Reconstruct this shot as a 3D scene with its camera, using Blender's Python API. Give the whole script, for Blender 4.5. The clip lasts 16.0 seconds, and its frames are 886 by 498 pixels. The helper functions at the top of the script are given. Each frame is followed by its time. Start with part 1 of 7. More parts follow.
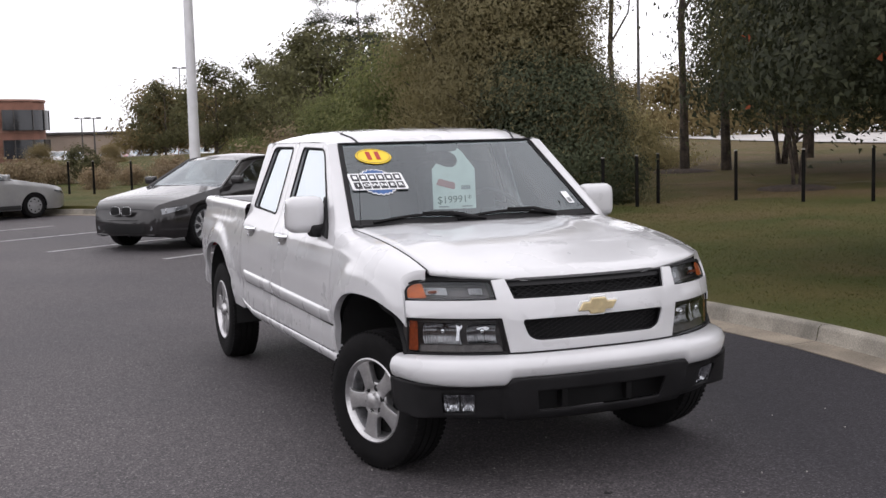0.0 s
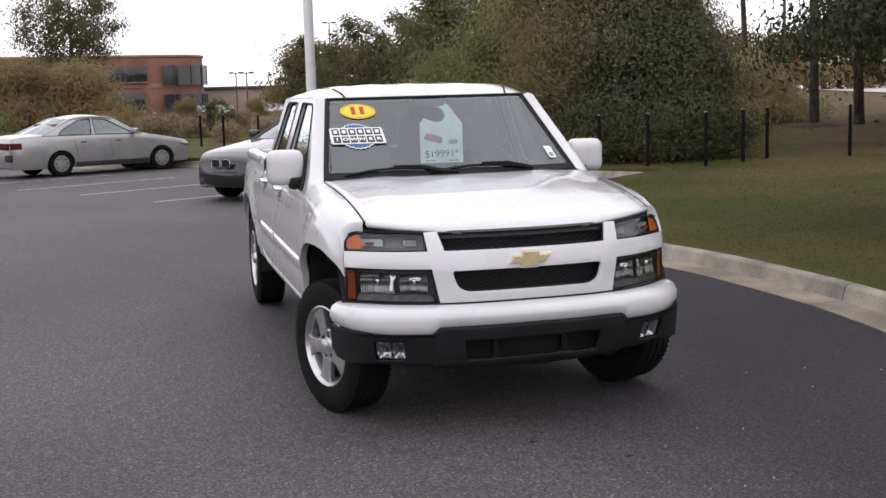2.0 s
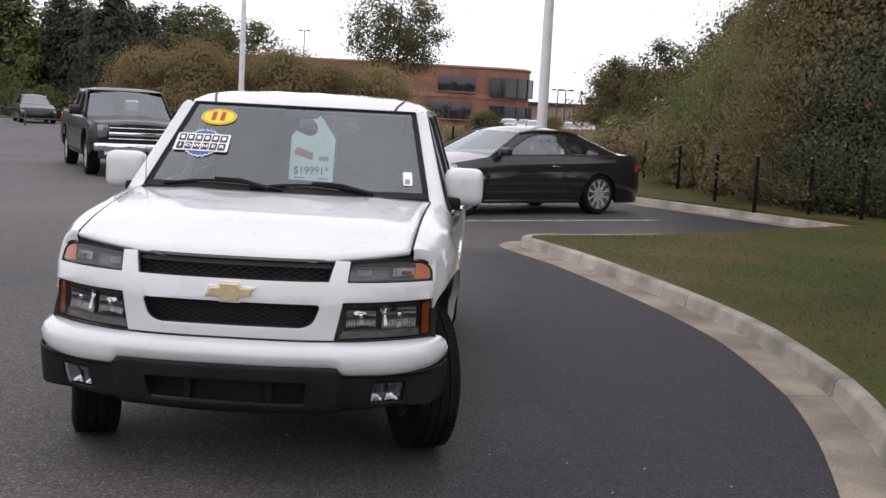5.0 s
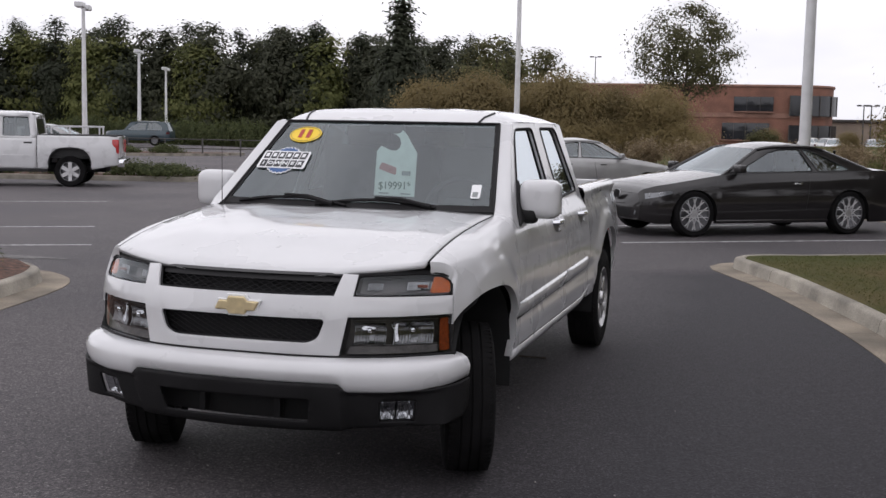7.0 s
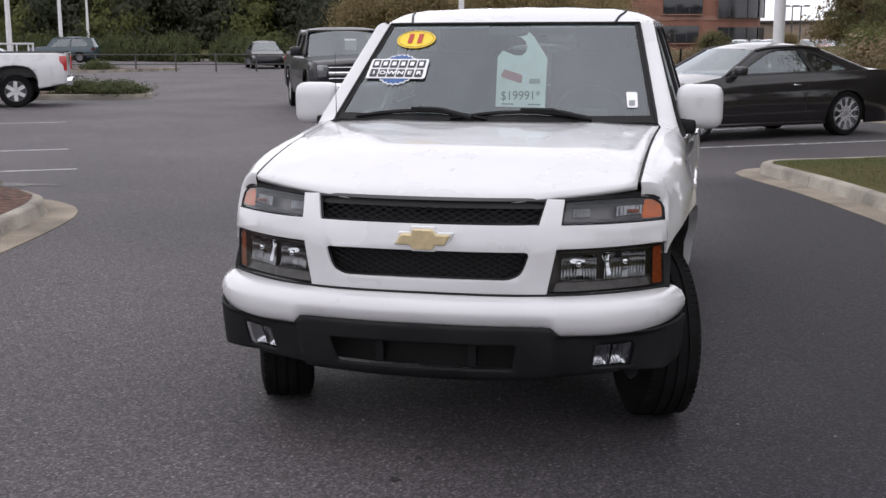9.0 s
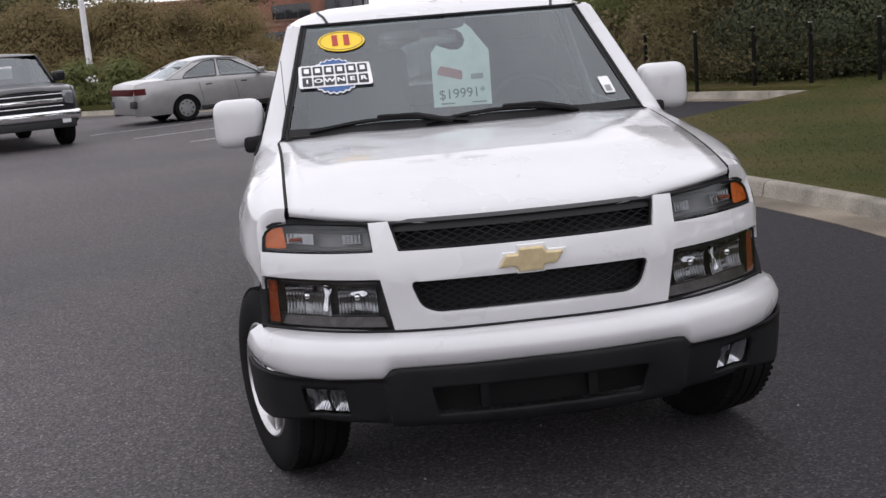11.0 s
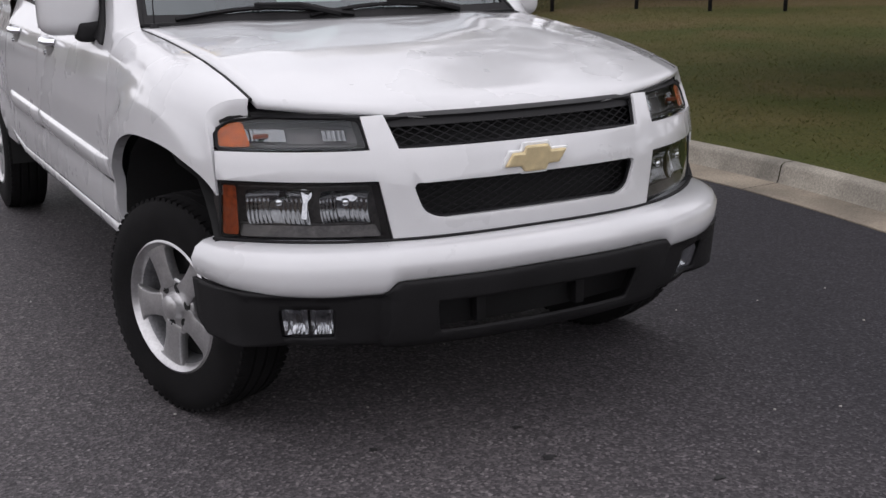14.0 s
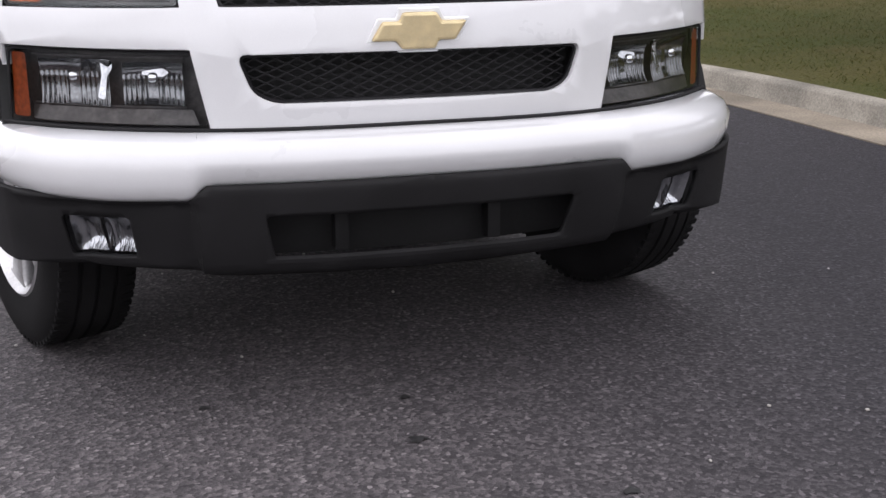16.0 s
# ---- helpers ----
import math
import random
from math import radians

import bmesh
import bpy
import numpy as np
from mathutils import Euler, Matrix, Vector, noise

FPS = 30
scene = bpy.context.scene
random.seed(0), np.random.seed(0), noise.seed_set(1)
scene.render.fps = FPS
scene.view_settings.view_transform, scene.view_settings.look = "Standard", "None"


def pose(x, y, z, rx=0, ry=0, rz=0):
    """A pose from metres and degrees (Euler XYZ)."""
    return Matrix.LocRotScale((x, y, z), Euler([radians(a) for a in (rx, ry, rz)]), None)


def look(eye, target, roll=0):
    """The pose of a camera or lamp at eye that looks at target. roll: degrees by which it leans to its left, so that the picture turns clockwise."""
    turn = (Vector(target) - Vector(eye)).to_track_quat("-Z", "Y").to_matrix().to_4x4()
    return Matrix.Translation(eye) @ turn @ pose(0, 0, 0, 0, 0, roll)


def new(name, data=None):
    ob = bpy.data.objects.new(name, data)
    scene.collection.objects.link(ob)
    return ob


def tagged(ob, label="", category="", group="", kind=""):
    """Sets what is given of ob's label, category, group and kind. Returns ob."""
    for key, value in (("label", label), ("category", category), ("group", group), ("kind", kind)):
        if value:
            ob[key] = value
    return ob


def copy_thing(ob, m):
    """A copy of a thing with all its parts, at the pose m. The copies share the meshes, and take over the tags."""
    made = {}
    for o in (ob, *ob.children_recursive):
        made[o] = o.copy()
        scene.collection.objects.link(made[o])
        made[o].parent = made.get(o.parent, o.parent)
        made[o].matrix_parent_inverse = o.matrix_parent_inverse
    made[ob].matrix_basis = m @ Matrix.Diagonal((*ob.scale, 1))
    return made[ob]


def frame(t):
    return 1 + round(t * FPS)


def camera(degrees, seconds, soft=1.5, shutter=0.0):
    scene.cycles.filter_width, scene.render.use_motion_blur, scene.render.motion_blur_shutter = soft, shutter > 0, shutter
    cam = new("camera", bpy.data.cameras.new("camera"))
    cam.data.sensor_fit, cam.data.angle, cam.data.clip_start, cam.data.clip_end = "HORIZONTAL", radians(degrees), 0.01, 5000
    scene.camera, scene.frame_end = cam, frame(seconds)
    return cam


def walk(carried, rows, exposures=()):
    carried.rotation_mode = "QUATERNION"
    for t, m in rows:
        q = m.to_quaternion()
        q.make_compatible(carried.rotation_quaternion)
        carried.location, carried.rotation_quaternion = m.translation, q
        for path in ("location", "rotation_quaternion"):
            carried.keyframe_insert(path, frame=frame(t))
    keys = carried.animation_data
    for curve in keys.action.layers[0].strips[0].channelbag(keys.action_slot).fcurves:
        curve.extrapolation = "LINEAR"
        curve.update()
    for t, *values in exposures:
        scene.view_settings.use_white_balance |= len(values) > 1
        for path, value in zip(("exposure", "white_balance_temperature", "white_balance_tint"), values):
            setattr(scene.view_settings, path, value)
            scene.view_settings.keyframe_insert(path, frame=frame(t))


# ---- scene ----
cam = camera(42.5, 16.0)
METRES, START, TURNED = 10.8, (-2.516, -4.943, 1.518), (-5.446, 1.500, -22.830)
ROWS = [
    (0.0, 0.0, 0.0, 0.0, 0.0, 0.0, -0.0),
    (0.5, 0.0187, -0.0124, -0.0004, 1.64, -0.58, 0.5),
    (1.0, 0.037, -0.0217, -0.0007, 2.2, -4.44, -2.15),
    (1.5, 0.0681, -0.0227, -0.0012, 6.63, -2.63, -4.27),
    (2.0, 0.0892, -0.0079, 0.0001, 7.67, -2.36, -0.58),
    (2.5, 0.1124, 0.0132, 0.0042, 10.0, -2.78, -0.88),
    (3.0, 0.151, 0.0306, 0.0065, 11.49, -3.57, -1.82),
    (3.5, 0.1855, 0.0552, 0.0074, 15.25, -4.06, -0.15),
    (4.0, 0.2223, 0.0781, 0.0113, 14.46, -1.99, -2.48),
    (4.2, 0.2392, 0.0834, 0.0141, 18.19, -2.05, -4.7),
    (6.3, 0.3616, 0.1733, 0.0238, 32.55, -2.21, -6.32),
    (6.5, 0.3687, 0.1805, 0.0233, 36.61, -1.91, -6.78),
    (7.0, 0.3747, 0.1877, 0.0238, 39.2, -2.68, -5.71),
    (7.5, 0.3581, 0.1789, 0.0222, 41.75, -4.58, -4.63),
    (8.0, 0.3334, 0.1686, 0.0203, 41.96, -5.37, -6.35),
    (8.5, 0.3012, 0.1771, 0.0189, 40.82, -6.83, -2.19),
    (9.0, 0.2671, 0.1777, 0.0164, 35.39, -6.82, -4.24),
    (9.2, 0.254, 0.1738, 0.0158, 33.54, -7.01, -1.76),
    (11.3, 0.1014, 0.1644, 0.0115, 12.88, -5.73, -0.34),
    (11.5, 0.0854, 0.1636, 0.0094, 10.27, -6.16, -1.78),
    (12.0, 0.0521, 0.1584, 0.0079, 2.63, -8.21, -1.97),
    (12.5, 0.0234, 0.1653, 0.0087, -3.1, -5.62, -2.53),
    (13.0, -0.0063, 0.1577, 0.0099, -4.08, -4.36, 2.5),
    (13.5, -0.0112, 0.1613, 0.0066, -7.61, -7.19, -1.68),
    (14.0, 0.0097, 0.1839, 0.0004, -6.13, -9.33, -0.34),
    (14.5, 0.0255, 0.2168, -0.011, 1.12, -9.22, -4.62),
    (15.0, 0.041, 0.238, -0.0153, 3.03, -8.94, -2.85),
    (15.5, 0.0702, 0.2456, -0.0225, 11.29, -11.45, -3.71),
    (16.0, 0.0878, 0.2527, -0.0231, 5.78, -10.7, -1.84),
]
EXPOSURES = [(0.0, -0.14, 6450, 16), (0.6, -0.34, 6450, 16), (1.2, -0.30, 6450, 16), (2.0, -0.08, 6450, 16), (3.0, -0.28, 6450, 16), (4.0, -0.16, 6450, 16), (6.5, -0.37, 6400, 16), (7.1, -0.49, 6400, 16), (8.0, -0.52, 6400, 16), (9.0, -0.18, 6350, 16), (11.5, -0.28, 6400, 16), (12.5, -0.19, 6400, 16), (13.0, -0.33, 6420, 16), (13.5, -0.48, 6420, 16), (14.0, -0.30, 6400, 16), (14.5, -0.1, 6380, 16), (15.0, -0.08, 6380, 16), (15.5, 0.13, 6380, 16), (16.0, 0.27, 6380, 16)]
walk(cam, [(t, pose(*START, *TURNED) @ pose(METRES * x, METRES * y, METRES * z, 90 + pitch, roll, yaw)) for t, x, y, z, yaw, pitch, roll in ROWS], EXPOSURES)

# ---- sky, sun and exposure: a bright overcast day ----
world = bpy.data.worlds.new("overcast_sky")
scene.world = world
world.use_nodes = True
wn, wl = world.node_tree.nodes, world.node_tree.links
sky = wn.new("ShaderNodeTexSky")
sky.sky_type, sky.sun_disc = "NISHITA", False
sky.sun_elevation, sky.sun_rotation = radians(69), radians(209)
grey = wn.new("ShaderNodeHueSaturation")
grey.inputs["Saturation"].default_value = 0.12
wl.new(sky.outputs[0], grey.inputs["Color"])
cloud = wn.new("ShaderNodeTexNoise")
cloud.inputs["Scale"].default_value, cloud.inputs["Detail"].default_value = 2.2, 5.0
wco = wn.new("ShaderNodeTexCoord")
wmp = wn.new("ShaderNodeMapping")
wmp.inputs["Scale"].default_value = (1.0, 1.0, 3.0)
wl.new(wco.outputs["Generated"], wmp.inputs["Vector"])
wl.new(wmp.outputs[0], cloud.inputs["Vector"])
crmp = wn.new("ShaderNodeValToRGB")
crmp.color_ramp.elements[0].position, crmp.color_ramp.elements[0].color = 0.30, (10.2, 10.4, 10.8, 1)
crmp.color_ramp.elements[1].position, crmp.color_ramp.elements[1].color = 0.60, (15.5, 15.6, 15.8, 1)
wl.new(cloud.outputs["Fac"], crmp.inputs[0])
veil = wn.new("ShaderNodeMixRGB")
veil.inputs[0].default_value = 0.88
wl.new(grey.outputs[0], veil.inputs[1])
wl.new(crmp.outputs[0], veil.inputs[2])
# haze: the low sky glows a little more than the zenith
wsep = wn.new("ShaderNodeSeparateXYZ")
wl.new(wco.outputs["Generated"], wsep.inputs[0])
haze = wn.new("ShaderNodeMapRange")
haze.inputs["From Min"].default_value, haze.inputs["From Max"].default_value = 0.0, 0.75
haze.inputs["To Min"].default_value, haze.inputs["To Max"].default_value = 1.16, 1.10
wl.new(wsep.outputs["Z"], haze.inputs["Value"])
lit = wn.new("ShaderNodeMixRGB")
lit.blend_type = "MULTIPLY"
lit.inputs[0].default_value = 1.0
wl.new(veil.outputs[0], lit.inputs[1])
wl.new(haze.outputs[0], lit.inputs[2])
wl.new(lit.outputs[0], wn["Background"].inputs["Color"])
wn["Background"].inputs["Strength"].default_value = 0.105

sun = new("sun", bpy.data.lights.new("sun", "SUN"))
sun.data.energy, sun.data.angle, sun.data.color = 0.55, radians(110), (1.0, 0.97, 0.93)
sun.matrix_world = look((-11, -20, 60), (0, 0, 0))


# ---- materials ----
def surface(name, color, rough=0.5, metal=0.0, var=0.12, scale=8.0, bump=0.0, bump_scale=120.0, coat=0.0, color2=None, spec=0.5, per_object=0.0, detail=6.0, per_island=0.0):
    """A plain surface with stains at a large scale, grain at a small one and fine relief."""
    m = bpy.data.materials.new(name)
    m.use_nodes = True
    n, l = m.node_tree.nodes, m.node_tree.links
    b = n["Principled BSDF"]
    co = n.new("ShaderNodeTexCoord")
    big = n.new("ShaderNodeTexNoise")
    big.inputs["Scale"].default_value, big.inputs["Detail"].default_value = scale, detail
    l.new(co.outputs["Object"], big.inputs["Vector"])
    fine = n.new("ShaderNodeTexNoise")
    fine.inputs["Scale"].default_value, fine.inputs["Detail"].default_value = bump_scale, 3.0
    l.new(co.outputs["Object"], fine.inputs["Vector"])
    mix = n.new("ShaderNodeMixRGB")
    c2 = color2 or tuple(max(0.0, c * (1 - 2.2 * var)) for c in color)
    mix.inputs[1].default_value, mix.inputs[2].default_value = (*c2, 1), (*[min(1, c * (1 + 0.6 * var)) for c in color], 1)
    ramp = n.new("ShaderNodeMapRange")
    ramp.inputs["From Min"].default_value, ramp.inputs["From Max"].default_value = 0.32, 0.66
    l.new(big.outputs["Fac"], ramp.inputs["Value"])
    l.new(ramp.outputs[0], mix.inputs[0])
    last = mix.outputs[0]
    grain = n.new("ShaderNodeMixRGB")
    grain.blend_type = "OVERLAY"
    grain.inputs[0].default_value = min(0.9, var * 2.5)
    l.new(last, grain.inputs[1])
    l.new(fine.outputs["Fac"], grain.inputs[2])
    last = grain.outputs[0]
    if per_object or per_island:
        if per_object:
            rnd = n.new("ShaderNodeObjectInfo").outputs["Random"]
        else:
            rnd = n.new("ShaderNodeNewGeometry").outputs["Random Per Island"]
        mr = n.new("ShaderNodeMapRange")
        k = per_object or per_island
        mr.inputs["To Min"].default_value, mr.inputs["To Max"].default_value = 1 - k, 1 + k
        l.new(rnd, mr.inputs["Value"])
        hs = n.new("ShaderNodeHueSaturation")
        l.new(mr.outputs[0], hs.inputs["Value"])
        l.new(last, hs.inputs["Color"])
        last = hs.outputs[0]
    l.new(last, b.inputs["Base Color"])
    rr = n.new("ShaderNodeMapRange")
    rr.inputs["To Min"].default_value, rr.inputs["To Max"].default_value = max(0.02, rough * 0.85), min(1, rough * 1.15)
    l.new(big.outputs["Fac"], rr.inputs["Value"])
    l.new(rr.outputs[0], b.inputs["Roughness"])
    b.inputs["Metallic"].default_value = metal
    b.inputs["Coat Weight"].default_value = coat
    b.inputs["Coat Roughness"].default_value = 0.06
    b.inputs["Specular IOR Level"].default_value = spec
    if bump:
        bp = n.new("ShaderNodeBump")
        bp.inputs["Strength"].default_value, bp.inputs["Distance"].default_value = bump, 0.01
        l.new(fine.outputs["Fac"], bp.inputs["Height"])
        l.new(bp.outputs[0], b.inputs["Normal"])
    return m


def glass(name, tint, base=0.04, rough=0.0):
    """A thin pane: tinted see-through, with a mirror gloss that grows towards grazing."""
    m = bpy.data.materials.new(name)
    m.use_nodes = True
    n, l = m.node_tree.nodes, m.node_tree.links
    n.remove(n["Principled BSDF"])
    tr, gl, fr, mx = n.new("ShaderNodeBsdfTransparent"), n.new("ShaderNodeBsdfGlossy"), n.new("ShaderNodeLayerWeight"), n.new("ShaderNodeMixShader")
    tr.inputs[0].default_value = (*tint, 1)
    gl.inputs["Roughness"].default_value = rough
    gl.inputs["Color"].default_value = (0.90, 0.965, 1.0, 1)
    fr.inputs["Blend"].default_value = 0.5
    pw, mr = n.new("ShaderNodeMath"), n.new("ShaderNodeMapRange")
    pw.operation = "POWER"
    pw.inputs[1].default_value = 4.0
    l.new(fr.outputs["Facing"], pw.inputs[0])
    l.new(pw.outputs[0], mr.inputs["Value"])
    mr.inputs["To Min"].default_value, mr.inputs["To Max"].default_value = base, 1.0
    l.new(mr.outputs[0], mx.inputs[0])
    l.new(tr.outputs[0], mx.inputs[1])
    l.new(gl.outputs[0], mx.inputs[2])
    l.new(mx.outputs[0], n["Material Output"].inputs["Surface"])
    return m


AMBER_DARK = surface("dark_amber_lens", (0.19, 0.034, 0.007), 0.3, var=0.15, scale=60, coat=0.1, spec=0.2)
PAINT_WHITE = surface("white_car_paint", (0.585, 0.585, 0.598), 0.28, var=0.03, scale=3.0, coat=1.0, bump=0.004, bump_scale=500)
BLACK_PLASTIC = surface("black_textured_plastic", (0.0155, 0.015, 0.016), 0.6, var=0.15, scale=6, bump=0.15, bump_scale=700)
GRILLE_BLACK = surface("black_grille_plastic", (0.011, 0.0105, 0.012), 0.5, var=0.1, spec=0.3)
# near-black for underside parts; also puts shade into gaps and openings
VOID_BLACK = surface("void_and_underside_black", (0.010, 0.010, 0.0105), 0.9, var=0.2)
RUBBER = surface("tyre_rubber", (0.009, 0.0085, 0.009), 0.85, var=0.25, scale=9, bump=0.2, bump_scale=260)
for dull, gloss in ((BLACK_PLASTIC, 0.18), (RUBBER, 0.14)):
    dull.node_tree.nodes["Principled BSDF"].inputs["Specular IOR Level"].default_value = gloss
ALLOY = surface("brushed_alloy", (0.56, 0.555, 0.56), 0.33, metal=0.85, var=0.1, scale=12)
ALLOY_PALE = surface("pale_silver_alloy", (0.62, 0.62, 0.63), 0.35, metal=0.3, var=0.06, scale=12)
# darker copy of the alloy that carries the shade inside the rims
ALLOY_DARK = surface("shaded_alloy", (0.20, 0.20, 0.21), 0.5, metal=0.7, var=0.2, scale=12)
CHROME = surface("chrome", (0.85, 0.86, 0.88), 0.08, metal=1.0, var=0.02)
FOG_CHROME = surface("fog_lamp_chrome", (0.55, 0.555, 0.57), 0.12, metal=1.0, var=0.08, scale=60)
LAMP_CHROME = surface("smoky_lamp_chrome", (0.22, 0.222, 0.228), 0.14, metal=1.0, var=0.1, scale=60)
GOLD = surface("gold_badge", (0.78, 0.64, 0.38), 0.32, metal=0.4, var=0.08, scale=30, bump=0.05, bump_scale=600)
CLEAR_LAMP = surface("pale_clear_lamp", (0.20, 0.21, 0.225), 0.15, metal=0.4, var=0.08, scale=9, coat=1.0)
AMBER = surface("amber_lens", (0.52, 0.105, 0.006), 0.3, var=0.2, scale=60, coat=0.1, spec=0.2, bump=0.3, bump_scale=220)
RED_LENS = surface("red_lens", (0.45, 0.02, 0.02), 0.2, var=0.1, scale=50, coat=0.7)
LAMP_BLACK = surface("dark_lamp_housing", (0.062, 0.056, 0.054), 0.32, metal=0.35, var=0.2, scale=30)
LAMP_GREY = surface("grey_lamp_housing", (0.12, 0.113, 0.113), 0.38, metal=0.5, var=0.12, scale=40)
INTERIOR = surface("grey_cabin_trim", (0.105, 0.105, 0.11), 0.8, var=0.15, scale=10, bump=0.1)
INTERIOR_DARK = surface("dark_cabin_trim", (0.05, 0.05, 0.055), 0.7, var=0.15, scale=10, bump=0.1)
GLASS_FRONT = glass("windscreen_glass", (0.62, 0.73, 0.73), 0.115)
GLASS_SIDE = glass("side_glass", (0.30, 0.33, 0.33), 0.48)
LENS_CLEAR = glass("clear_lamp_lens", (0.90, 0.91, 0.92), 0.032, 0.02)
STICKER_YELLOW = surface("yellow_sticker", (0.85, 0.58, 0.02), 0.4, var=0.04)
STICKER_RED = surface("red_print", (0.42, 0.11, 0.10), 0.45, var=0.05)
STICKER_INK = surface("dark_red_print", (0.40, 0.03, 0.015), 0.45, var=0.05)
STICKER_WHITE = surface("white_sticker", (0.78, 0.79, 0.80), 0.45, var=0.04)
STICKER_BLUE = surface("blue_print", (0.03, 0.10, 0.28), 0.45, var=0.08)
STICKER_BLACK = surface("black_print", (0.02, 0.02, 0.025), 0.45, var=0.05)
TAG_PAPER = surface("pale_green_card", (0.80, 0.83, 0.78), 0.6, var=0.05, scale=12)
INK_GREEN = surface("dark_green_ink", (0.04, 0.12, 0.07), 0.6, var=0.1)
INK_GREY = surface("grey_ink", (0.25, 0.27, 0.27), 0.6, var=0.1)


# ---- mesh helpers ----
def part(name, bm, material, parent=None, label="", sharp=40, smooth=True):
    """Links a bmesh as one mesh object under a thing or a part."""
    bmesh.ops.recalc_face_normals(bm, faces=bm.faces[:])
    me = bpy.data.meshes.new(name)
    bm.to_mesh(me)
    bm.free()
    if smooth:
        me.polygons.foreach_set("use_smooth", [True] * len(me.polygons))
        me.set_sharp_from_angle(angle=radians(sharp))
    me.materials.append(material)
    ob = new(name, me)
    ob.parent = parent
    if label:
        ob["label"] = label
    return ob


def thing(name, label, category, m=None, group="", kind=""):
    ob = new(name)
    ob.empty_display_size = 0.1
    if m is not None:
        ob.matrix_world = m
    return tagged(ob, label, category, group, kind)


def thick(ob, t, offset=0.0):
    mod = ob.modifiers.new("thickness", "SOLIDIFY")
    mod.thickness, mod.offset = t, offset
    return ob


def bevelled(ob, w, segments=2):
    mod = ob.modifiers.new("edges", "BEVEL")
    mod.width, mod.segments, mod.limit_method = w, segments, "ANGLE"
    return ob


def add_sheet(bm, rows, closed=False):
    """Quads between rows of points of equal length."""
    vs = [[bm.verts.new(p) for p in row] for row in rows]
    for a, b in zip(vs, vs[1:]):
        k = len(a)
        for i in range(k if closed else k - 1):
            q = [a[i], a[(i + 1) % k], b[(i + 1) % k], b[i]]
            try:
                bm.faces.new(q)
            except ValueError:
                pass
    return vs


def sheet(rows, closed=False, caps=False):
    bm = bmesh.new()
    vs = add_sheet(bm, rows, closed)
    if caps:
        bm.faces.new(vs[0])
        bm.faces.new(vs[-1])
    return bm


def add_tube(bm, pts, r, n=8, closed=False, taper=None):
    """A round bar along points; taper gives a radius for each."""
    pts = [Vector(p) for p in pts]
    rows = []
    k = len(pts)
    side = None
    for i, p in enumerate(pts):
        a = pts[(i - 1) % k] if closed or i else p
        b = pts[(i + 1) % k] if closed or i < k - 1 else p
        d = (b - a).normalized()
        if side is None:
            side = d.orthogonal().normalized()
        side = (side - d * side.dot(d)).normalized()
        up = d.cross(side)
        rr = taper[i] if taper else r
        rows.append([p + rr * (math.cos(t) * side + math.sin(t) * up) for t in [2 * math.pi * j / n for j in range(n)]])
    if closed:
        rows.append(rows[0])
    vs = add_sheet(bm, rows, True)
    if not closed:
        bm.faces.new(vs[0])
        bm.faces.new(vs[-1])
    else:
        bmesh.ops.remove_doubles(bm, verts=bm.verts[:], dist=1e-5)
    return bm


def tube(pts, r, n=8, closed=False, taper=None):
    return add_tube(bmesh.new(), pts, r, n, closed, taper)


def add_box(bm, c, s, m=None):
    v = bmesh.ops.create_cube(bm, size=1)["verts"]
    bmesh.ops.transform(bm, verts=v, matrix=(m or Matrix()) @ Matrix.Translation(c) @ Matrix.Diagonal((*s, 1)))
    return v


def rbox(c, s, bevel=0.01, seg=2, m=None):
    """A box with rounded edges."""
    bm = bmesh.new()
    add_box(bm, c, s, m)
    if bevel:
        bmesh.ops.bevel(bm, geom=bm.edges[:], offset=bevel, segments=seg, profile=0.6, affect="EDGES")
    return bm


def prism(poly, depth, m=None, bevel=0.0):
    """A polygon in x and y, made depth thick towards z."""
    bm = bmesh.new()
    f = bm.faces.new([bm.verts.new((x, y, 0)) for x, y in poly])
    r = bmesh.ops.extrude_face_region(bm, geom=[f])
    bmesh.ops.translate(bm, verts=[v for v in r["geom"] if isinstance(v, bmesh.types.BMVert)], vec=(0, 0, depth))
    if bevel:
        bmesh.ops.bevel(bm, geom=bm.edges[:], offset=bevel, segments=2, profile=0.6, affect="EDGES")
    if m is not None:
        bmesh.ops.transform(bm, verts=bm.verts[:], matrix=m)
    return bm


def plate(outer, holes, fmap, cuts_u=(), cuts_v=()):
    """A flat outline with holes, cut fine and then laid on a curved surface by fmap(u, v)."""
    bm = bmesh.new()
    for loop in [outer, *holes]:
        vs = [bm.verts.new((u, v, 0)) for u, v in loop]
        for a, b in zip(vs, vs[1:] + vs[:1]):
            bm.edges.new((a, b))
    bmesh.ops.triangle_fill(bm, use_beauty=True, use_dissolve=False, edges=bm.edges[:])
    for axis, cuts in ((0, cuts_u), (1, cuts_v)):
        for c in cuts:
            co, no = [0, 0, 0], [0, 0, 0]
            co[axis], no[axis] = c, 1
            bmesh.ops.bisect_plane(bm, geom=bm.verts[:] + bm.edges[:] + bm.faces[:], dist=1e-5, plane_co=co, plane_no=no)
    for v in bm.verts:
        v.co = fmap(v.co.x, v.co.y)
    return bm


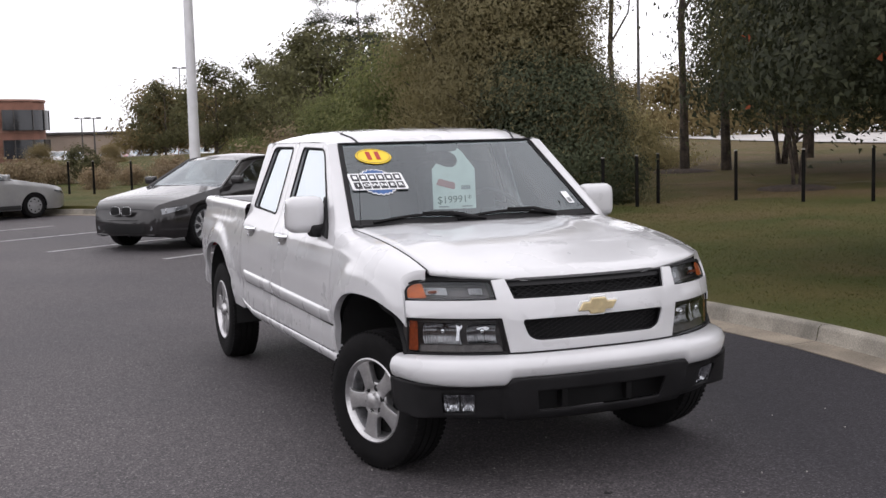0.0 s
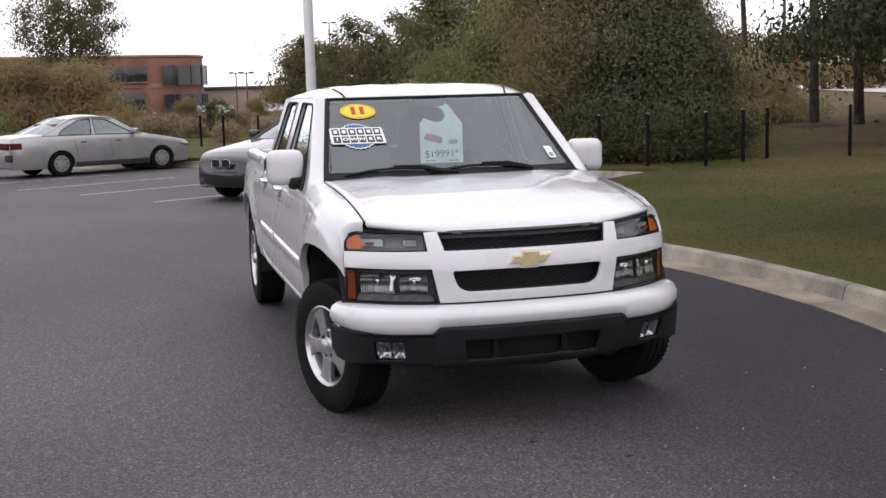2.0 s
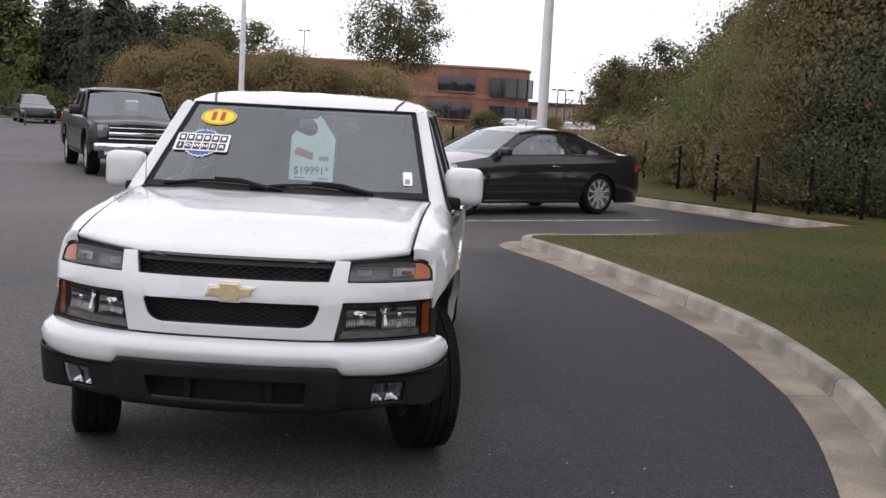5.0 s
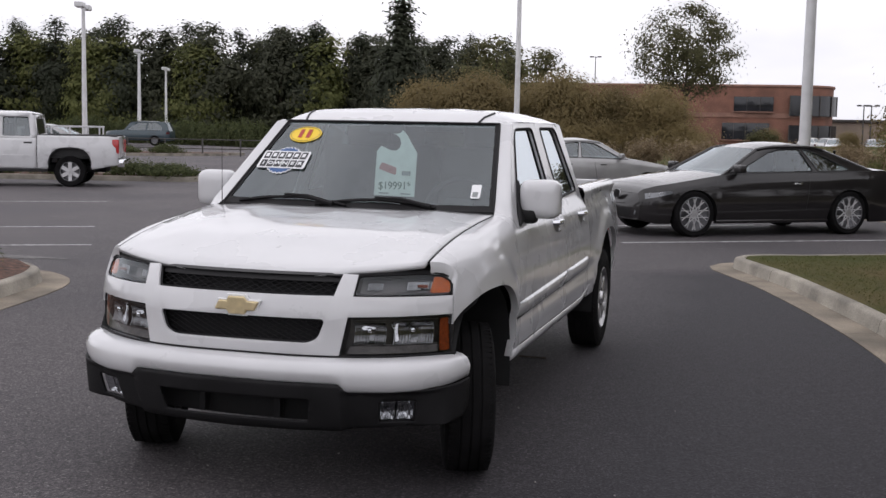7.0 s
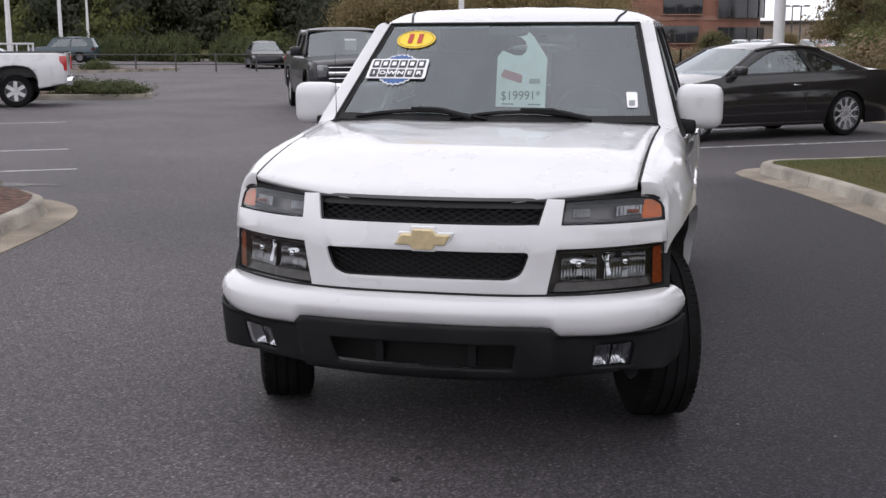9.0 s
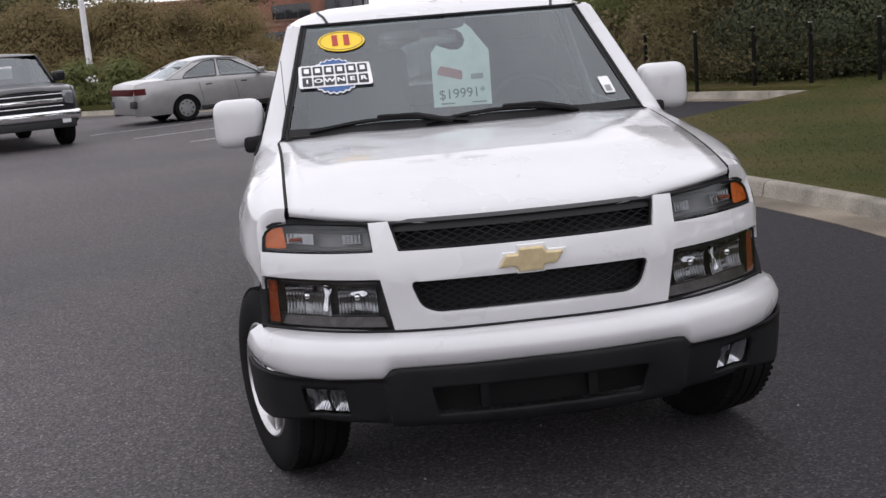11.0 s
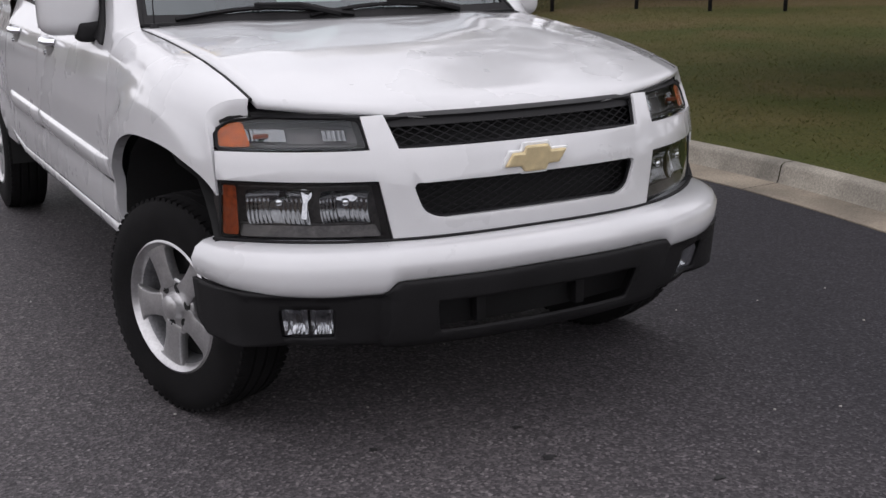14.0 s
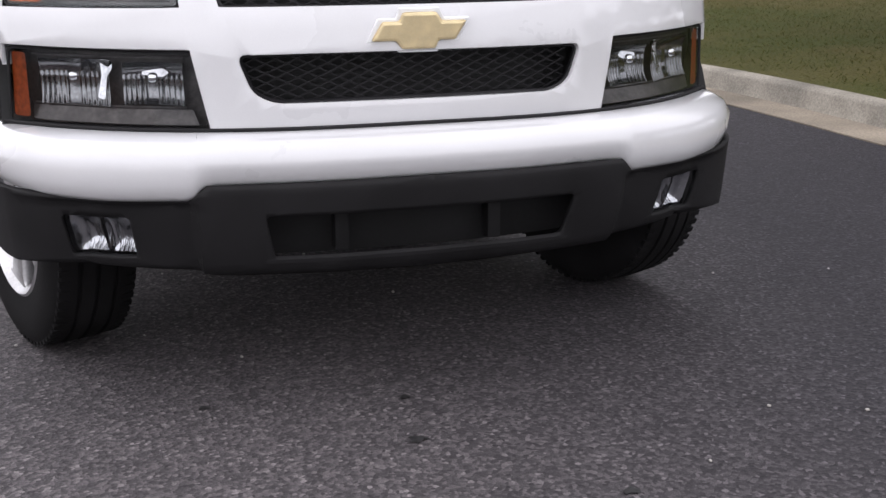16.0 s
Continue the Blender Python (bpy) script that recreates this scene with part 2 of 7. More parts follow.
def lathe(profile, n=32, axis="x"):
    """Profile of (along the axis, radius), turned round it."""
    bm = bmesh.new()
    rows = []
    for a, r in profile:
        row = []
        for i in range(n):
            t = 2 * math.pi * i / n
            p = (a, r * math.cos(t), r * math.sin(t)) if axis == "x" else (r * math.cos(t), r * math.sin(t), a)
            row.append(p)
        rows.append(row)
    add_sheet(bm, rows, True)
    return bm


def smoothed(pts, steps=6):
    """A soft curve through the points."""
    out = []
    for i in range(len(pts) - 1):
        p0, p1, p2, p3 = pts[max(i - 1, 0)], pts[i], pts[i + 1], pts[min(i + 2, len(pts) - 1)]
        for k in range(steps):
            t = k / steps
            out.append(tuple(0.5 * (2 * b + (c - a) * t + (2 * a - 5 * b + 4 * c - d) * t * t + (3 * b - a - 3 * c + d) * t ** 3) for a, b, c, d in zip(p0, p1, p2, p3)))
    out.append(tuple(pts[-1]))
    return out


def rounded(poly, r, n=4):
    """The outline with its corners rounded by r."""
    out = []
    k = len(poly)
    for i in range(k):
        a, b, c = Vector(poly[i - 1]), Vector(poly[i]), Vector(poly[(i + 1) % k])
        ra = min(r, 0.45 * (a - b).length, 0.45 * (c - b).length)
        p, q = b + (a - b).normalized() * ra, b + (c - b).normalized() * ra
        for j in range(n + 1):
            t = j / n
            out.append(tuple((1 - t) ** 2 * p + 2 * t * (1 - t) * b + t * t * q))
    return out


def interp(x, table):
    return float(np.interp(x, [a for a, _ in table], [b for _, b in table]))


def words(name, text, size, m, material, parent, label="", align="CENTER", depth=0.0006, bold=0.0):
    """Raised lettering in the built-in font, as a mesh, laid out in the x and y of m."""
    cu = bpy.data.curves.new(name, "FONT")
    cu.body, cu.size, cu.align_x, cu.align_y, cu.extrude = text, size, align, "CENTER", depth
    cu.offset = bold
    tmp = bpy.data.objects.new(name, cu)
    me = bpy.data.meshes.new_from_object(tmp)
    bpy.data.objects.remove(tmp)
    me.name = name
    me.materials.clear()
    me.materials.append(material)
    me.transform(m)
    ob = new(name, me)
    ob.parent = parent
    if label:
        ob["label"] = label
    return ob


# ---- the white pickup ----
SIDE_X = [(0.30, 0.800), (0.40, 0.826), (0.46, 0.846), (0.55, 0.850), (0.615, 0.840), (0.68, 0.860), (0.80, 0.862), (0.92, 0.850), (1.00, 0.832), (1.06, 0.800), (1.10, 0.782), (1.53, 0.647)]


SKIN_Z = np.arange(0.24, 1.60, 0.004)
SKIN_X = np.interp(SKIN_Z, [a for a, _ in SIDE_X], [b for _, b in SIDE_X])
_bell = np.exp(-(np.arange(-12, 13) / 5.0) ** 2)
SKIN_X = np.convolve(np.pad(SKIN_X, 12, mode="reflect", reflect_type="odd"), _bell / _bell.sum(), mode="valid")


def ease(a, b, x):
    t = min(1.0, max(0.0, (x - a) / (b - a)))
    return t * t * (3 - 2 * t)


def side_x(y, z):
    """Half width of the body at a place along it and a height."""
    x = float(np.interp(z, SKIN_Z, SKIN_X))
    if y < 0.35:
        t = min(1.0, (0.35 - y) / 0.75)
        x -= 0.085 * t ** 2.2
    if y > 3.2:
        x -= 0.03 * min(1.0, (y - 3.2) / 0.75) ** 2
    return x


def face_y(x, z):
    """How far forward the front face lies."""
    c = interp(z, [(0.55, -0.655), (0.60, -0.655), (0.75, -0.65), (0.83, -0.63), (0.91, -0.588), (0.94, -0.56)])
    return c + 0.10 * x * x + 0.5 * abs(x) ** 3.2


def arch(y, yc, half, z_base, z_top):
    u = abs(y - yc) / half
    return z_base if u >= 1 else z_base + (z_top - z_base) * (1 - u ** 2.5) ** (1 / 2.5)


def windscreen_point(x, z, out=0.0):
    v = (z - 1.09) / 0.42
    w = 0.705 - 0.115 * v
    u = max(-1.0, min(1.0, x / w))
    y = 0.578 + 0.552 * v - 0.11 * (1 - u * u) * (1 - 0.35 * v)
    return Vector((x, y - out * 0.62, z + out * 0.78))


def skin(y, z):
    """The body side with its flared wheel arches."""
    x = side_x(y, z)
    if y < 0.6:
        d = math.hypot((y - 0.02) / 0.418, max(0.0, z - 0.43) / 0.392)
        x += 0.024 * (1 - ease(1.16, 1.46, d)) * (1 - ease(0.40, 0.50, y)) * ease(-0.40, -0.22, y) * ease(0.46, 0.60, z)
    elif y > 2.5:
        d = math.hypot((y - 3.22) / 0.43, max(0.0, z - 0.44) / 0.395)
        x += 0.020 * (1 - ease(1.12, 1.40, d)) * ease(0.46, 0.60, z)
    return x


def panel(name, outline, holes, s, material, parent, label="", cut=0.045, deep=0.022, off=0.0):
    """A sheet-metal panel that follows the body side, with its edges turned inwards by deep."""
    def at(u, v):
        return Vector((s * (skin(u, v) + off), u, v))
    us, vs = [p[0] for p in outline], [p[1] for p in outline]
    bm = plate(outline, holes, lambda u, v: Vector((u, v, 0)), np.arange(min(us) + 0.02, max(us), cut), np.arange(min(vs) + 0.02, max(vs), cut * 0.6))
    bmesh.ops.remove_doubles(bm, verts=bm.verts[:], dist=1e-5)
    vco = [(v.co.x, v.co.y) for v in bm.verts]
    bm.verts.index_update()
    faces = [[v.index for v in f.verts] for f in bm.faces]
    rim = [tuple(v.index for v in e.verts) for e in bm.edges if len(e.link_faces) == 1]
    bm.free()
    co, no = [], []
    for u, v in vco:
        co.append(at(u, v))
        du, dv = at(u + 0.004, v) - at(u - 0.004, v), at(u, v + 0.004) - at(u, v - 0.004)
        n = du.cross(dv).normalized()
        no.append(n if n.x * s > 0 else -n)
    base = len(co)
    out = []
    for f in faces:
        a, b, c = (co[i] for i in f[:3])
        out.append(f if (b - a).cross(c - a).x * s > 0 else f[::-1])
    for a, b in rim:
        k = len(co)
        p, q = co[a], co[b]
        i = Vector((-s * deep, 0, 0))
        m = (q - p).cross(i).normalized()
        co += [p, q, q + i, p + i]
        no += [m, m, m, m]
        out.append([k, k + 1, k + 2, k + 3])
    me = bpy.data.meshes.new(name)
    me.from_pydata([tuple(p) for p in co], [], out)
    me.polygons.foreach_set("use_smooth", [True] * len(me.polygons))
    me.normals_split_custom_set_from_vertices([tuple(n) for n in no])
    me.materials.append(material)
    ob = new(name, me)
    ob.parent = parent
    if label:
        ob["label"] = label
    return ob


HOOD_EDGE = [(-0.45, 0.676), (-0.41, 0.6825), (-0.30, 0.686), (-0.20, 0.6885), (0.10, 0.696), (0.30, 0.703), (0.45, 0.711), (0.55, 0.717)]
HOOD_EDGE_Z = [(-0.58, 0.917), (-0.50, 0.934), (-0.41, 0.957), (-0.30, 0.984), (-0.20, 1.005), (-0.05, 1.030), (0.10, 1.049), (0.30, 1.069), (0.45, 1.081), (0.55, 1.088)]


def build_pickup():
    truck = thing("pickup_truck", "white crew cab pickup truck with black lower bumper and alloy wheels", "pickup truck")

    # hood, domed, with a soft crease on each side
    rows = []
    for i in range(25):
        v = i / 24
        row = []
        for j in range(33):
            u = -1 + 2 * j / 32
            yf = -0.575 + 0.165 * abs(u) ** 2.6
            yr = 0.44 + 0.10 * abs(u) ** 2
            y = yf + (yr - yf) * v
            w = interp(y, HOOD_EDGE)
            x = u * w
            z_edge = interp(y, HOOD_EDGE_Z)
            z = z_edge - 0.009 + (0.019 * (1 - abs(u) ** 2.4)) * min(1, 0.35 + 1.6 * v)
            z += 0.006 * math.exp(-((abs(u) - (0.80 - 0.18 * v)) / 0.12) ** 2) * min(1, 4 * v)
            z -= 0.020 * max(0, 1 - v / 0.05) ** 1.5 * (1 - 0.9 * min(1.0, abs(u) / 0.62) ** 4)
            if v < 0.06:
                z -= 0.012 * (1 - abs(u)) * (1 - v / 0.06)
            row.append((x, y, z))
        rows.append(row)
    thick(part("hood", sheet(rows), PAINT_WHITE, truck), 0.018)

    for s in (-1, 1):
        # front fender: a rounded shoulder beside the hood, then the body side down to the wheel arch
        def fender_section(y):
            zs, xs = interp(y, HOOD_EDGE_Z) - 0.003, interp(y, HOOD_EDGE) + 0.011
            zl = arch(y, 0.02, 0.418, 0.43 if y > 0 else 0.60, 0.822)
            zt = zs - 0.105
            xe = skin(y, zt)
            sl = skin(y, zt - 0.01) - skin(y, zt + 0.01)
            row = []
            for k in range(11):
                t = k / 10
                row.append(((1 - t) ** 2 * xs + 2 * t * (1 - t) * (xe - 0.006 - 2 * sl) + t * t * xe, (1 - t) ** 2 * zs + 2 * t * (1 - t) * (zs - 0.012) + t * t * zt))
            for k in range(1, 15):
                z = zt + (zl - zt) * k / 14
                row.append((skin(y, z), z))
            return row

        ys = sorted(set([-0.29, -0.24, 0.502] + [q for q in [0.02 + 0.4179 * math.sin(math.pi / 2 * k / 20) for k in range(-20, 21)] if q > -0.28] + [0.445, 0.47]))
        grid = [fender_section(y) for y in ys]
        count = len(grid[0])
        front = []
        for j in range(count):
            y = -0.34
            for _ in range(8):
                x, z = fender_section(y)[j]
                y = min(-0.30, face_y(min(x, 0.776), max(0.60, min(z, 0.90))) + 0.006)
            front.append(y)
        rows = []
        for q in range(5):
            row = []
            for j in range(count):
                y = front[j] + (ys[0] - front[j]) * q / 5
                x, z = fender_section(y)[j]
                row.append((x, y, z))
            rows.append(row)
        rows += [[(x, y, z) for x, z in row] for y, row in zip(ys, grid)]
        # the edge turned in towards the lamps
        lip = []
        for x, y, z in rows[0]:
            xl = min(x, interp(z, [(0.60, 0.784), (0.832, 0.778), (0.87, 0.774), (0.90, 0.766)]))
            zl = min(z, interp(xl, [(0.66, 0.917), (0.735, 0.907), (0.766, 0.886), (0.774, 0.86)])) if z > 0.88 else z
            lip.append((xl, face_y(xl, max(0.60, zl)) + 0.004, zl))
        bead = [((a[0] + b[0]) / 2 + 0.004, (a[1] + b[1]) / 2 - 0.004, (a[2] + b[2]) / 2 + 0.002) for a, b in zip(lip, rows[0])]
        low = [[(s * x, y, z) for x, y, z in row] for row in rows]
        fender = part("front_fender", sheet(low), PAINT_WHITE, truck, sharp=75)
        part("fender_nose", sheet([[(s * x, y, z) for x, y, z in row] for row in (lip, bead, rows[0])]), PAINT_WHITE, fender)
        part("arch_lip", sheet([[row[-1] for row in low], [(row[-1][0] - s * 0.032, row[-1][1], row[-1][2] + 0.002) for row in low]]), PAINT_WHITE, fender)
        part("hood_gap_flange", sheet([[row[0] for row in low], [(row[0][0] + s * 0.002, row[0][1], row[0][2] - 0.05) for row in low]]), GRILLE_BLACK, fender, "dark gap beside the hood")
        # tube added in black so that the half-lit hood gap reads as shaded
        part("hood_gap_filler", tube([(row[0][0] - s * 0.0055, row[0][1], row[0][2] - 0.0035) for row in low], 0.0056, 6), VOID_BLACK, fender, "black filler tube that puts shade into the hood gap")
        part("door_gap_flange", sheet([low[-1], [(p[0] - s * 0.03, p[1] - 0.001, p[2]) for p in low[-1]]]), PAINT_WHITE, fender)
        # wheel wells
        for yc, zb in ((0.02, 0.30), (3.22, 0.30)):
            rows = []
            for k in range(19):
                t = math.pi * k / 18
                y, z = yc + 0.424 * math.cos(t), 0.40 + 0.425 * math.sin(t) ** 0.8
                rows.append([(s * x, y, z) for x in (0.835 if y > -0.25 else 0.80, 0.70, 0.42)])
            rows.insert(0, [(p[0], p[1], zb) for p in rows[0]])
            if yc > 1:
                rows.append([(p[0], p[1], zb) for p in rows[-1]])
            else:
                rows = rows[:-1]
            part("wheel_well", sheet(rows), VOID_BLACK, truck, "black plastic wheel well")
            cap = [(0.424 * math.cos(math.pi * k / 18) + yc, 0.40 + 0.425 * math.sin(math.pi * k / 18) ** 0.8) for k in range(19)] + [(yc - 0.424, zb), (yc + 0.424, zb)]
            bm = bmesh.new()
            bm.faces.new([bm.verts.new((s * 0.42, y, z)) for y, z in cap])
            part("wheel_well_wall", bm, VOID_BLACK, truck)

        # doors with their window frames
        win_f = rounded([(0.700, 1.052), (1.125, 1.458), (1.19, 1.488), (1.585, 1.496), (1.605, 1.090)], 0.035, 4)
        win_r = rounded([(1.815, 1.100), (1.80, 1.498), (2.20, 1.500), (2.255, 1.482), (2.395, 1.122)], 0.035, 4)
        door_f = rounded([(0.507, 0.474), (0.507, 0.975), (0.545, 1.035), (0.605, 1.072), (1.100, 1.500), (1.17, 1.520), (1.690, 1.524), (1.704, 1.10), (1.704, 0.474)], 0.018, 3)
        door_r = rounded([(1.710, 0.474), (1.710, 1.10), (1.696, 1.524), (2.26, 1.524), (2.33, 1.500), (2.452, 1.13), (2.456, 0.66), (2.448, 0.474)], 0.018, 3)
        for nm, outline, loop in (("front_door", door_f, win_f), ("rear_door", door_r, win_r)):
            door = panel(nm, outline, [loop], s, PAINT_WHITE, truck)
            pane = part("window", plate(loop, [], lambda u, v: Vector((s * (skin(u, v) - 0.014), u, v)), (), (1.2, 1.35)), GLASS_SIDE, door, "tinted side window")
            part("window_seal", tube([Vector((s * (skin(u, v) - 0.001), u, v)) for u, v in loop], 0.0065, 6, True), BLACK_PLASTIC, pane, "black rubber window seal")
            hy = 1.47 if nm == "front_door" else 2.24
            hx = skin(hy, 0.985)
            # a grey oval laid on the door paints the shade of the finger recess
            cup = [(hy + 0.078 * math.cos(t), 0.972 + 0.034 * math.sin(t)) for t in [2 * math.pi * k / 20 for k in range(20)]]
            recess = part("handle_recess", plate(cup, [], lambda u, v: Vector((s * (skin(u, v) + 0.0015), u, v))), LAMP_GREY, door, "flat grey patch painting the shade of the finger recess")
            bm = tube([(s * (hx - 0.004), hy - 0.080, 0.990), (s * (hx + 0.024), hy - 0.062, 0.992), (s * (hx + 0.032), hy, 0.994), (s * (hx + 0.024), hy + 0.062, 0.996), (s * (hx - 0.004), hy + 0.080, 0.996)], 0.014, 8)
            part("door_handle", bm, CHROME, door, "chrome door handle")
            part("lock_cylinder", lathe([(0.0, 0.011), (0.006, 0.010), (0.007, 0.001)], 12), CHROME, recess).matrix_world = pose(s * skin(hy + 0.06, 0.94), hy + 0.06, 0.945, 0, 0, 0 if s > 0 else 180)
            # side moulding, and a black tube that paints the shadow line under it
            ym0, ym1 = (0.522, 1.692) if nm == "front_door" else (1.722, 2.40)
            rows, under = [], []
            for i in range(13):
                y = ym0 + (ym1 - ym0) * i / 12
                zc = 0.648 + 0.03 * (y - 0.5) / 1.9
                e = min(1.0, 0.35 + min(i, 12 - i) * 0.65)
                rows.append([(s * (skin(y, zc + dz) + dx * e), y, zc + dz) for dx, dz in ((-0.004, -0.040), (0.012, -0.037), (0.019, -0.026), (0.021, 0.004), (0.017, 0.024), (0.010, 0.032), (-0.004, 0.036))])
                under.append((s * (skin(y, zc - 0.046) + 0.001), y, zc - 0.044))
            mould = part("side_moulding", sheet(rows, caps=True), PAINT_WHITE, door, "white body-coloured side moulding")
            part("moulding_shadow_gap", tube(under, 0.005, 5), BLACK_PLASTIC, mould, "black strip painting the shadow line under the moulding")
        bm = plate(rounded([(0.648, 1.030), (0.735, 1.042), (0.905, 1.054), (0.900, 1.240)], 0.012, 2), [], lambda u, v: Vector((s * (skin(u, v) + 0.006), u, v)), np.arange(0.66, 0.9, 0.05), np.arange(1.05, 1.24, 0.04))
        thick(part("mirror_mount", bm, BLACK_PLASTIC, truck, "black mirror mounting triangle"), 0.012)
        # corner of the cab behind the rear door
        back_edge = rounded([(2.461, 0.46), (2.458, 1.13), (2.336, 1.502), (2.30, 1.524), (2.44, 1.524), (2.455, 1.500), (2.508, 1.13), (2.508, 0.46)], 0.004, 1)
        panel("cab_corner", back_edge, [], s, PAINT_WHITE, truck, deep=0.03)
        # sill
        rows = []
        for i in range(13):
            y = 0.45 + 2.2 * i / 12
            up = 0.06 * max(0, (y - 2.3) / 0.4)
            rows.append([(s * x, y, z + up) for x, z in ((0.845, 0.468), (0.842, 0.44), (0.825, 0.415), (0.77, 0.40), (0.70, 0.40))])
        thick(part("sill", sheet(rows), PAINT_WHITE, truck), 0.008)

        # windscreen pillar and the cowl corner at its foot
        def bow(p, c, q, n=8):
            return [tuple(((1 - t) ** 2 * p + 2 * t * (1 - t) * c + t * t * q)) for t in [k / n for k in range(n + 1)]]
        rows = []
        for i in range(9):
            v = i / 8
            y = 0.504 + 0.098 * v
            p = Vector((interp(0.502, HOOD_EDGE) + 0.011, 0.502, interp(0.502, HOOD_EDGE_Z) - 0.003)).lerp(Vector((0.712, 0.574, 1.092)), v)
            ze = interp(v, [(0, 0.974), (0.4, 1.032), (1.0, 1.070)])
            q = Vector((skin(y, ze), y, ze))
            c = Vector((q.x - 0.006 - 0.1 * (p.z - q.z), (p.y + q.y) / 2, p.z - 0.010))
            rows.append([(s * x, yy, z) for x, yy, z in bow(p, c, q)])
        for i in range(1, 15):
            v = i / 14
            p = windscreen_point(0.712 - 0.115 * v, 1.09 + 0.42 * v)
            p.z += 0.002
            y, ze = 0.602 + 0.498 * v, 1.070 + 0.428 * v
            q = Vector((skin(y, ze), y, ze))
            c = Vector((q.x + 0.004, p.y - 0.006, (p.z + q.z) / 2 + 0.016))
            rows.append([(s * x, yy, z) for x, yy, z in bow(p, c, q)])
        pillar = part("windscreen_pillar", sheet(rows), PAINT_WHITE, truck, sharp=75)
        part("pillar_edge", sheet([[row[0] for row in rows], [(row[0][0] - s * 0.004, row[0][1] + 0.022, row[0][2] - 0.018) for row in rows]]), BLACK_PLASTIC, pillar)

        # mirror
        mir = part("door_mirror", rbox((s * (0.876 if s > 0 else 0.878), 0.850, 1.150), (0.200 if s > 0 else 0.200, 0.135, 0.192), 0.060, 6), PAINT_WHITE, truck, "white door mirror housing")
        part("mirror_glass", rbox((s * 0.882, 0.920, 1.150), (0.172, 0.006, 0.150), 0.0025, 1), CHROME, mir, "mirror glass")
        part("mirror_arm", rbox((s * 0.800, 0.825, 1.066), (0.13, 0.10, 0.070), 0.024, 3), BLACK_PLASTIC, mir, "black mirror arm")

        # bed side with its wheel arch
        ys = sorted(set([2.514, 2.55, 2.6, 2.7] + [3.22 + 0.43 * math.sin(math.pi / 2 * k / 14) for k in range(-14, 15)] + [3.66, 3.72, 3.80, 3.86, 3.91, 3.94]))
        rows = []
        for y in ys:
            zl = arch(y, 3.22, 0.43, 0.44 if y < 3.3 else 0.48, 0.835)
            row = [(0.690, 1.085), (0.695, 1.128), (0.715, 1.138), (0.770, 1.138), (0.800, 1.128), (0.812, 1.10)]
            row = [(x - 0.02 * max(0, (y - 3.2) / 0.74) ** 2, z) for x, z in row]
            for k in range(1, 19):
                z = 1.10 + (zl - 1.10) * k / 18
                row.append((skin(y, min(z, 1.02)) - (0.02 if z > 1.02 else 0) * (z - 1.02) / 0.08, z))
            row.append((row[-1][0] - 0.03, zl + 0.003))
            rows.append([(s * x, y, z) for x, z in row])
        part("bed_side", sheet(rows), PAINT_WHITE, truck, sharp=55)
        part("bed_inner_wall", rbox((s * 0.675, 3.2, 0.87), (0.03, 1.44, 0.48), 0.006), BLACK_PLASTIC, truck, "black bed liner wall")
        part("tail_lamp", rbox((s * 0.715, 3.950, 0.93), (0.10, 0.03, 0.36), 0.012), RED_LENS, truck, "red tail lamp")

        # lamps
        def on_face(u, v, o=0.0):
            return Vector((s * u, face_y(u, v) + o, v))
        up_out = rounded([(0.448, 0.834), (0.455, 0.905), (0.66, 0.914), (0.735, 0.904), (0.766, 0.882), (0.773, 0.832)], 0.014, 3)
        low_out = rounded([(0.405, 0.602), (0.432, 0.750), (0.775, 0.752), (0.782, 0.60)], 0.012, 3)
        cuts = np.arange(0.42, 0.78, 0.03)
        for nm, outline, z0, z1 in (("turn_signal", up_out, 0.834, 0.905), ("headlamp", low_out, 0.602, 0.752)):
            lamp = part(nm, plate(outline, [], lambda u, v: on_face(u, v, 0.060), cuts), LAMP_BLACK if nm == "headlamp" else LAMP_GREY, truck,
                        "headlamp with two chrome bowls behind clear lens" if nm == "headlamp" else "grey park lamp with an amber outer end")
            lens = part("lens", plate(outline, [], lambda u, v: on_face(u, v, 0.004), cuts, (z0 + 0.04,)), LENS_CLEAR, lamp, "clear lens")
            lens.visible_shadow = False
            rim = [on_face(u, v, 0.004) for u, v in outline]
            part("lens_seal", tube(rim, 0.0038, 6, True), BLACK_PLASTIC, lamp, "black lamp seal")
            part("lamp_wall", sheet([[on_face(u, v, 0.004) for u, v in outline], [on_face(u, v, 0.060) for u, v in outline]], True), LAMP_BLACK, lamp, "dark lamp side wall")
            if nm == "headlamp":
                amber = rounded([(0.742, 0.614), (0.742, 0.742), (0.768, 0.744), (0.774, 0.614)], 0.006, 2)
                part("side_reflector", plate(amber, [], lambda u, v: on_face(u, v, 0.012), cuts), AMBER_DARK, lamp, "dark amber side reflector")
                # two smoky reflectors, fluted below, with a clear bulb before each
                bowls = ((0.505, 0.056, 0.041), (0.652, 0.066, 0.045))
                for c, w, h in bowls:
                    rows = []
                    for q in range(17):
                        ez = -1 + 2 * q / 16
                        row = []
                        for k in range(73):
                            e = -1 + 2 * k / 72
                            x = c + w * e
                            flute = 0.0 if ez > 0.30 or abs(e) < 0.18 else 0.0045 * abs(math.sin((x - c) * 330))
                            d = 0.020 * abs(e) ** 2.2 + 0.020 * abs(ez) ** 3 + flute
                            row.append(tuple(on_face(x, 0.688 + h * ez, 0.058 - min(0.046, d))))
                        rows.append(row)
                    part("reflector", sheet(rows), LAMP_CHROME, lamp, "fluted smoky chrome reflector", sharp=80)
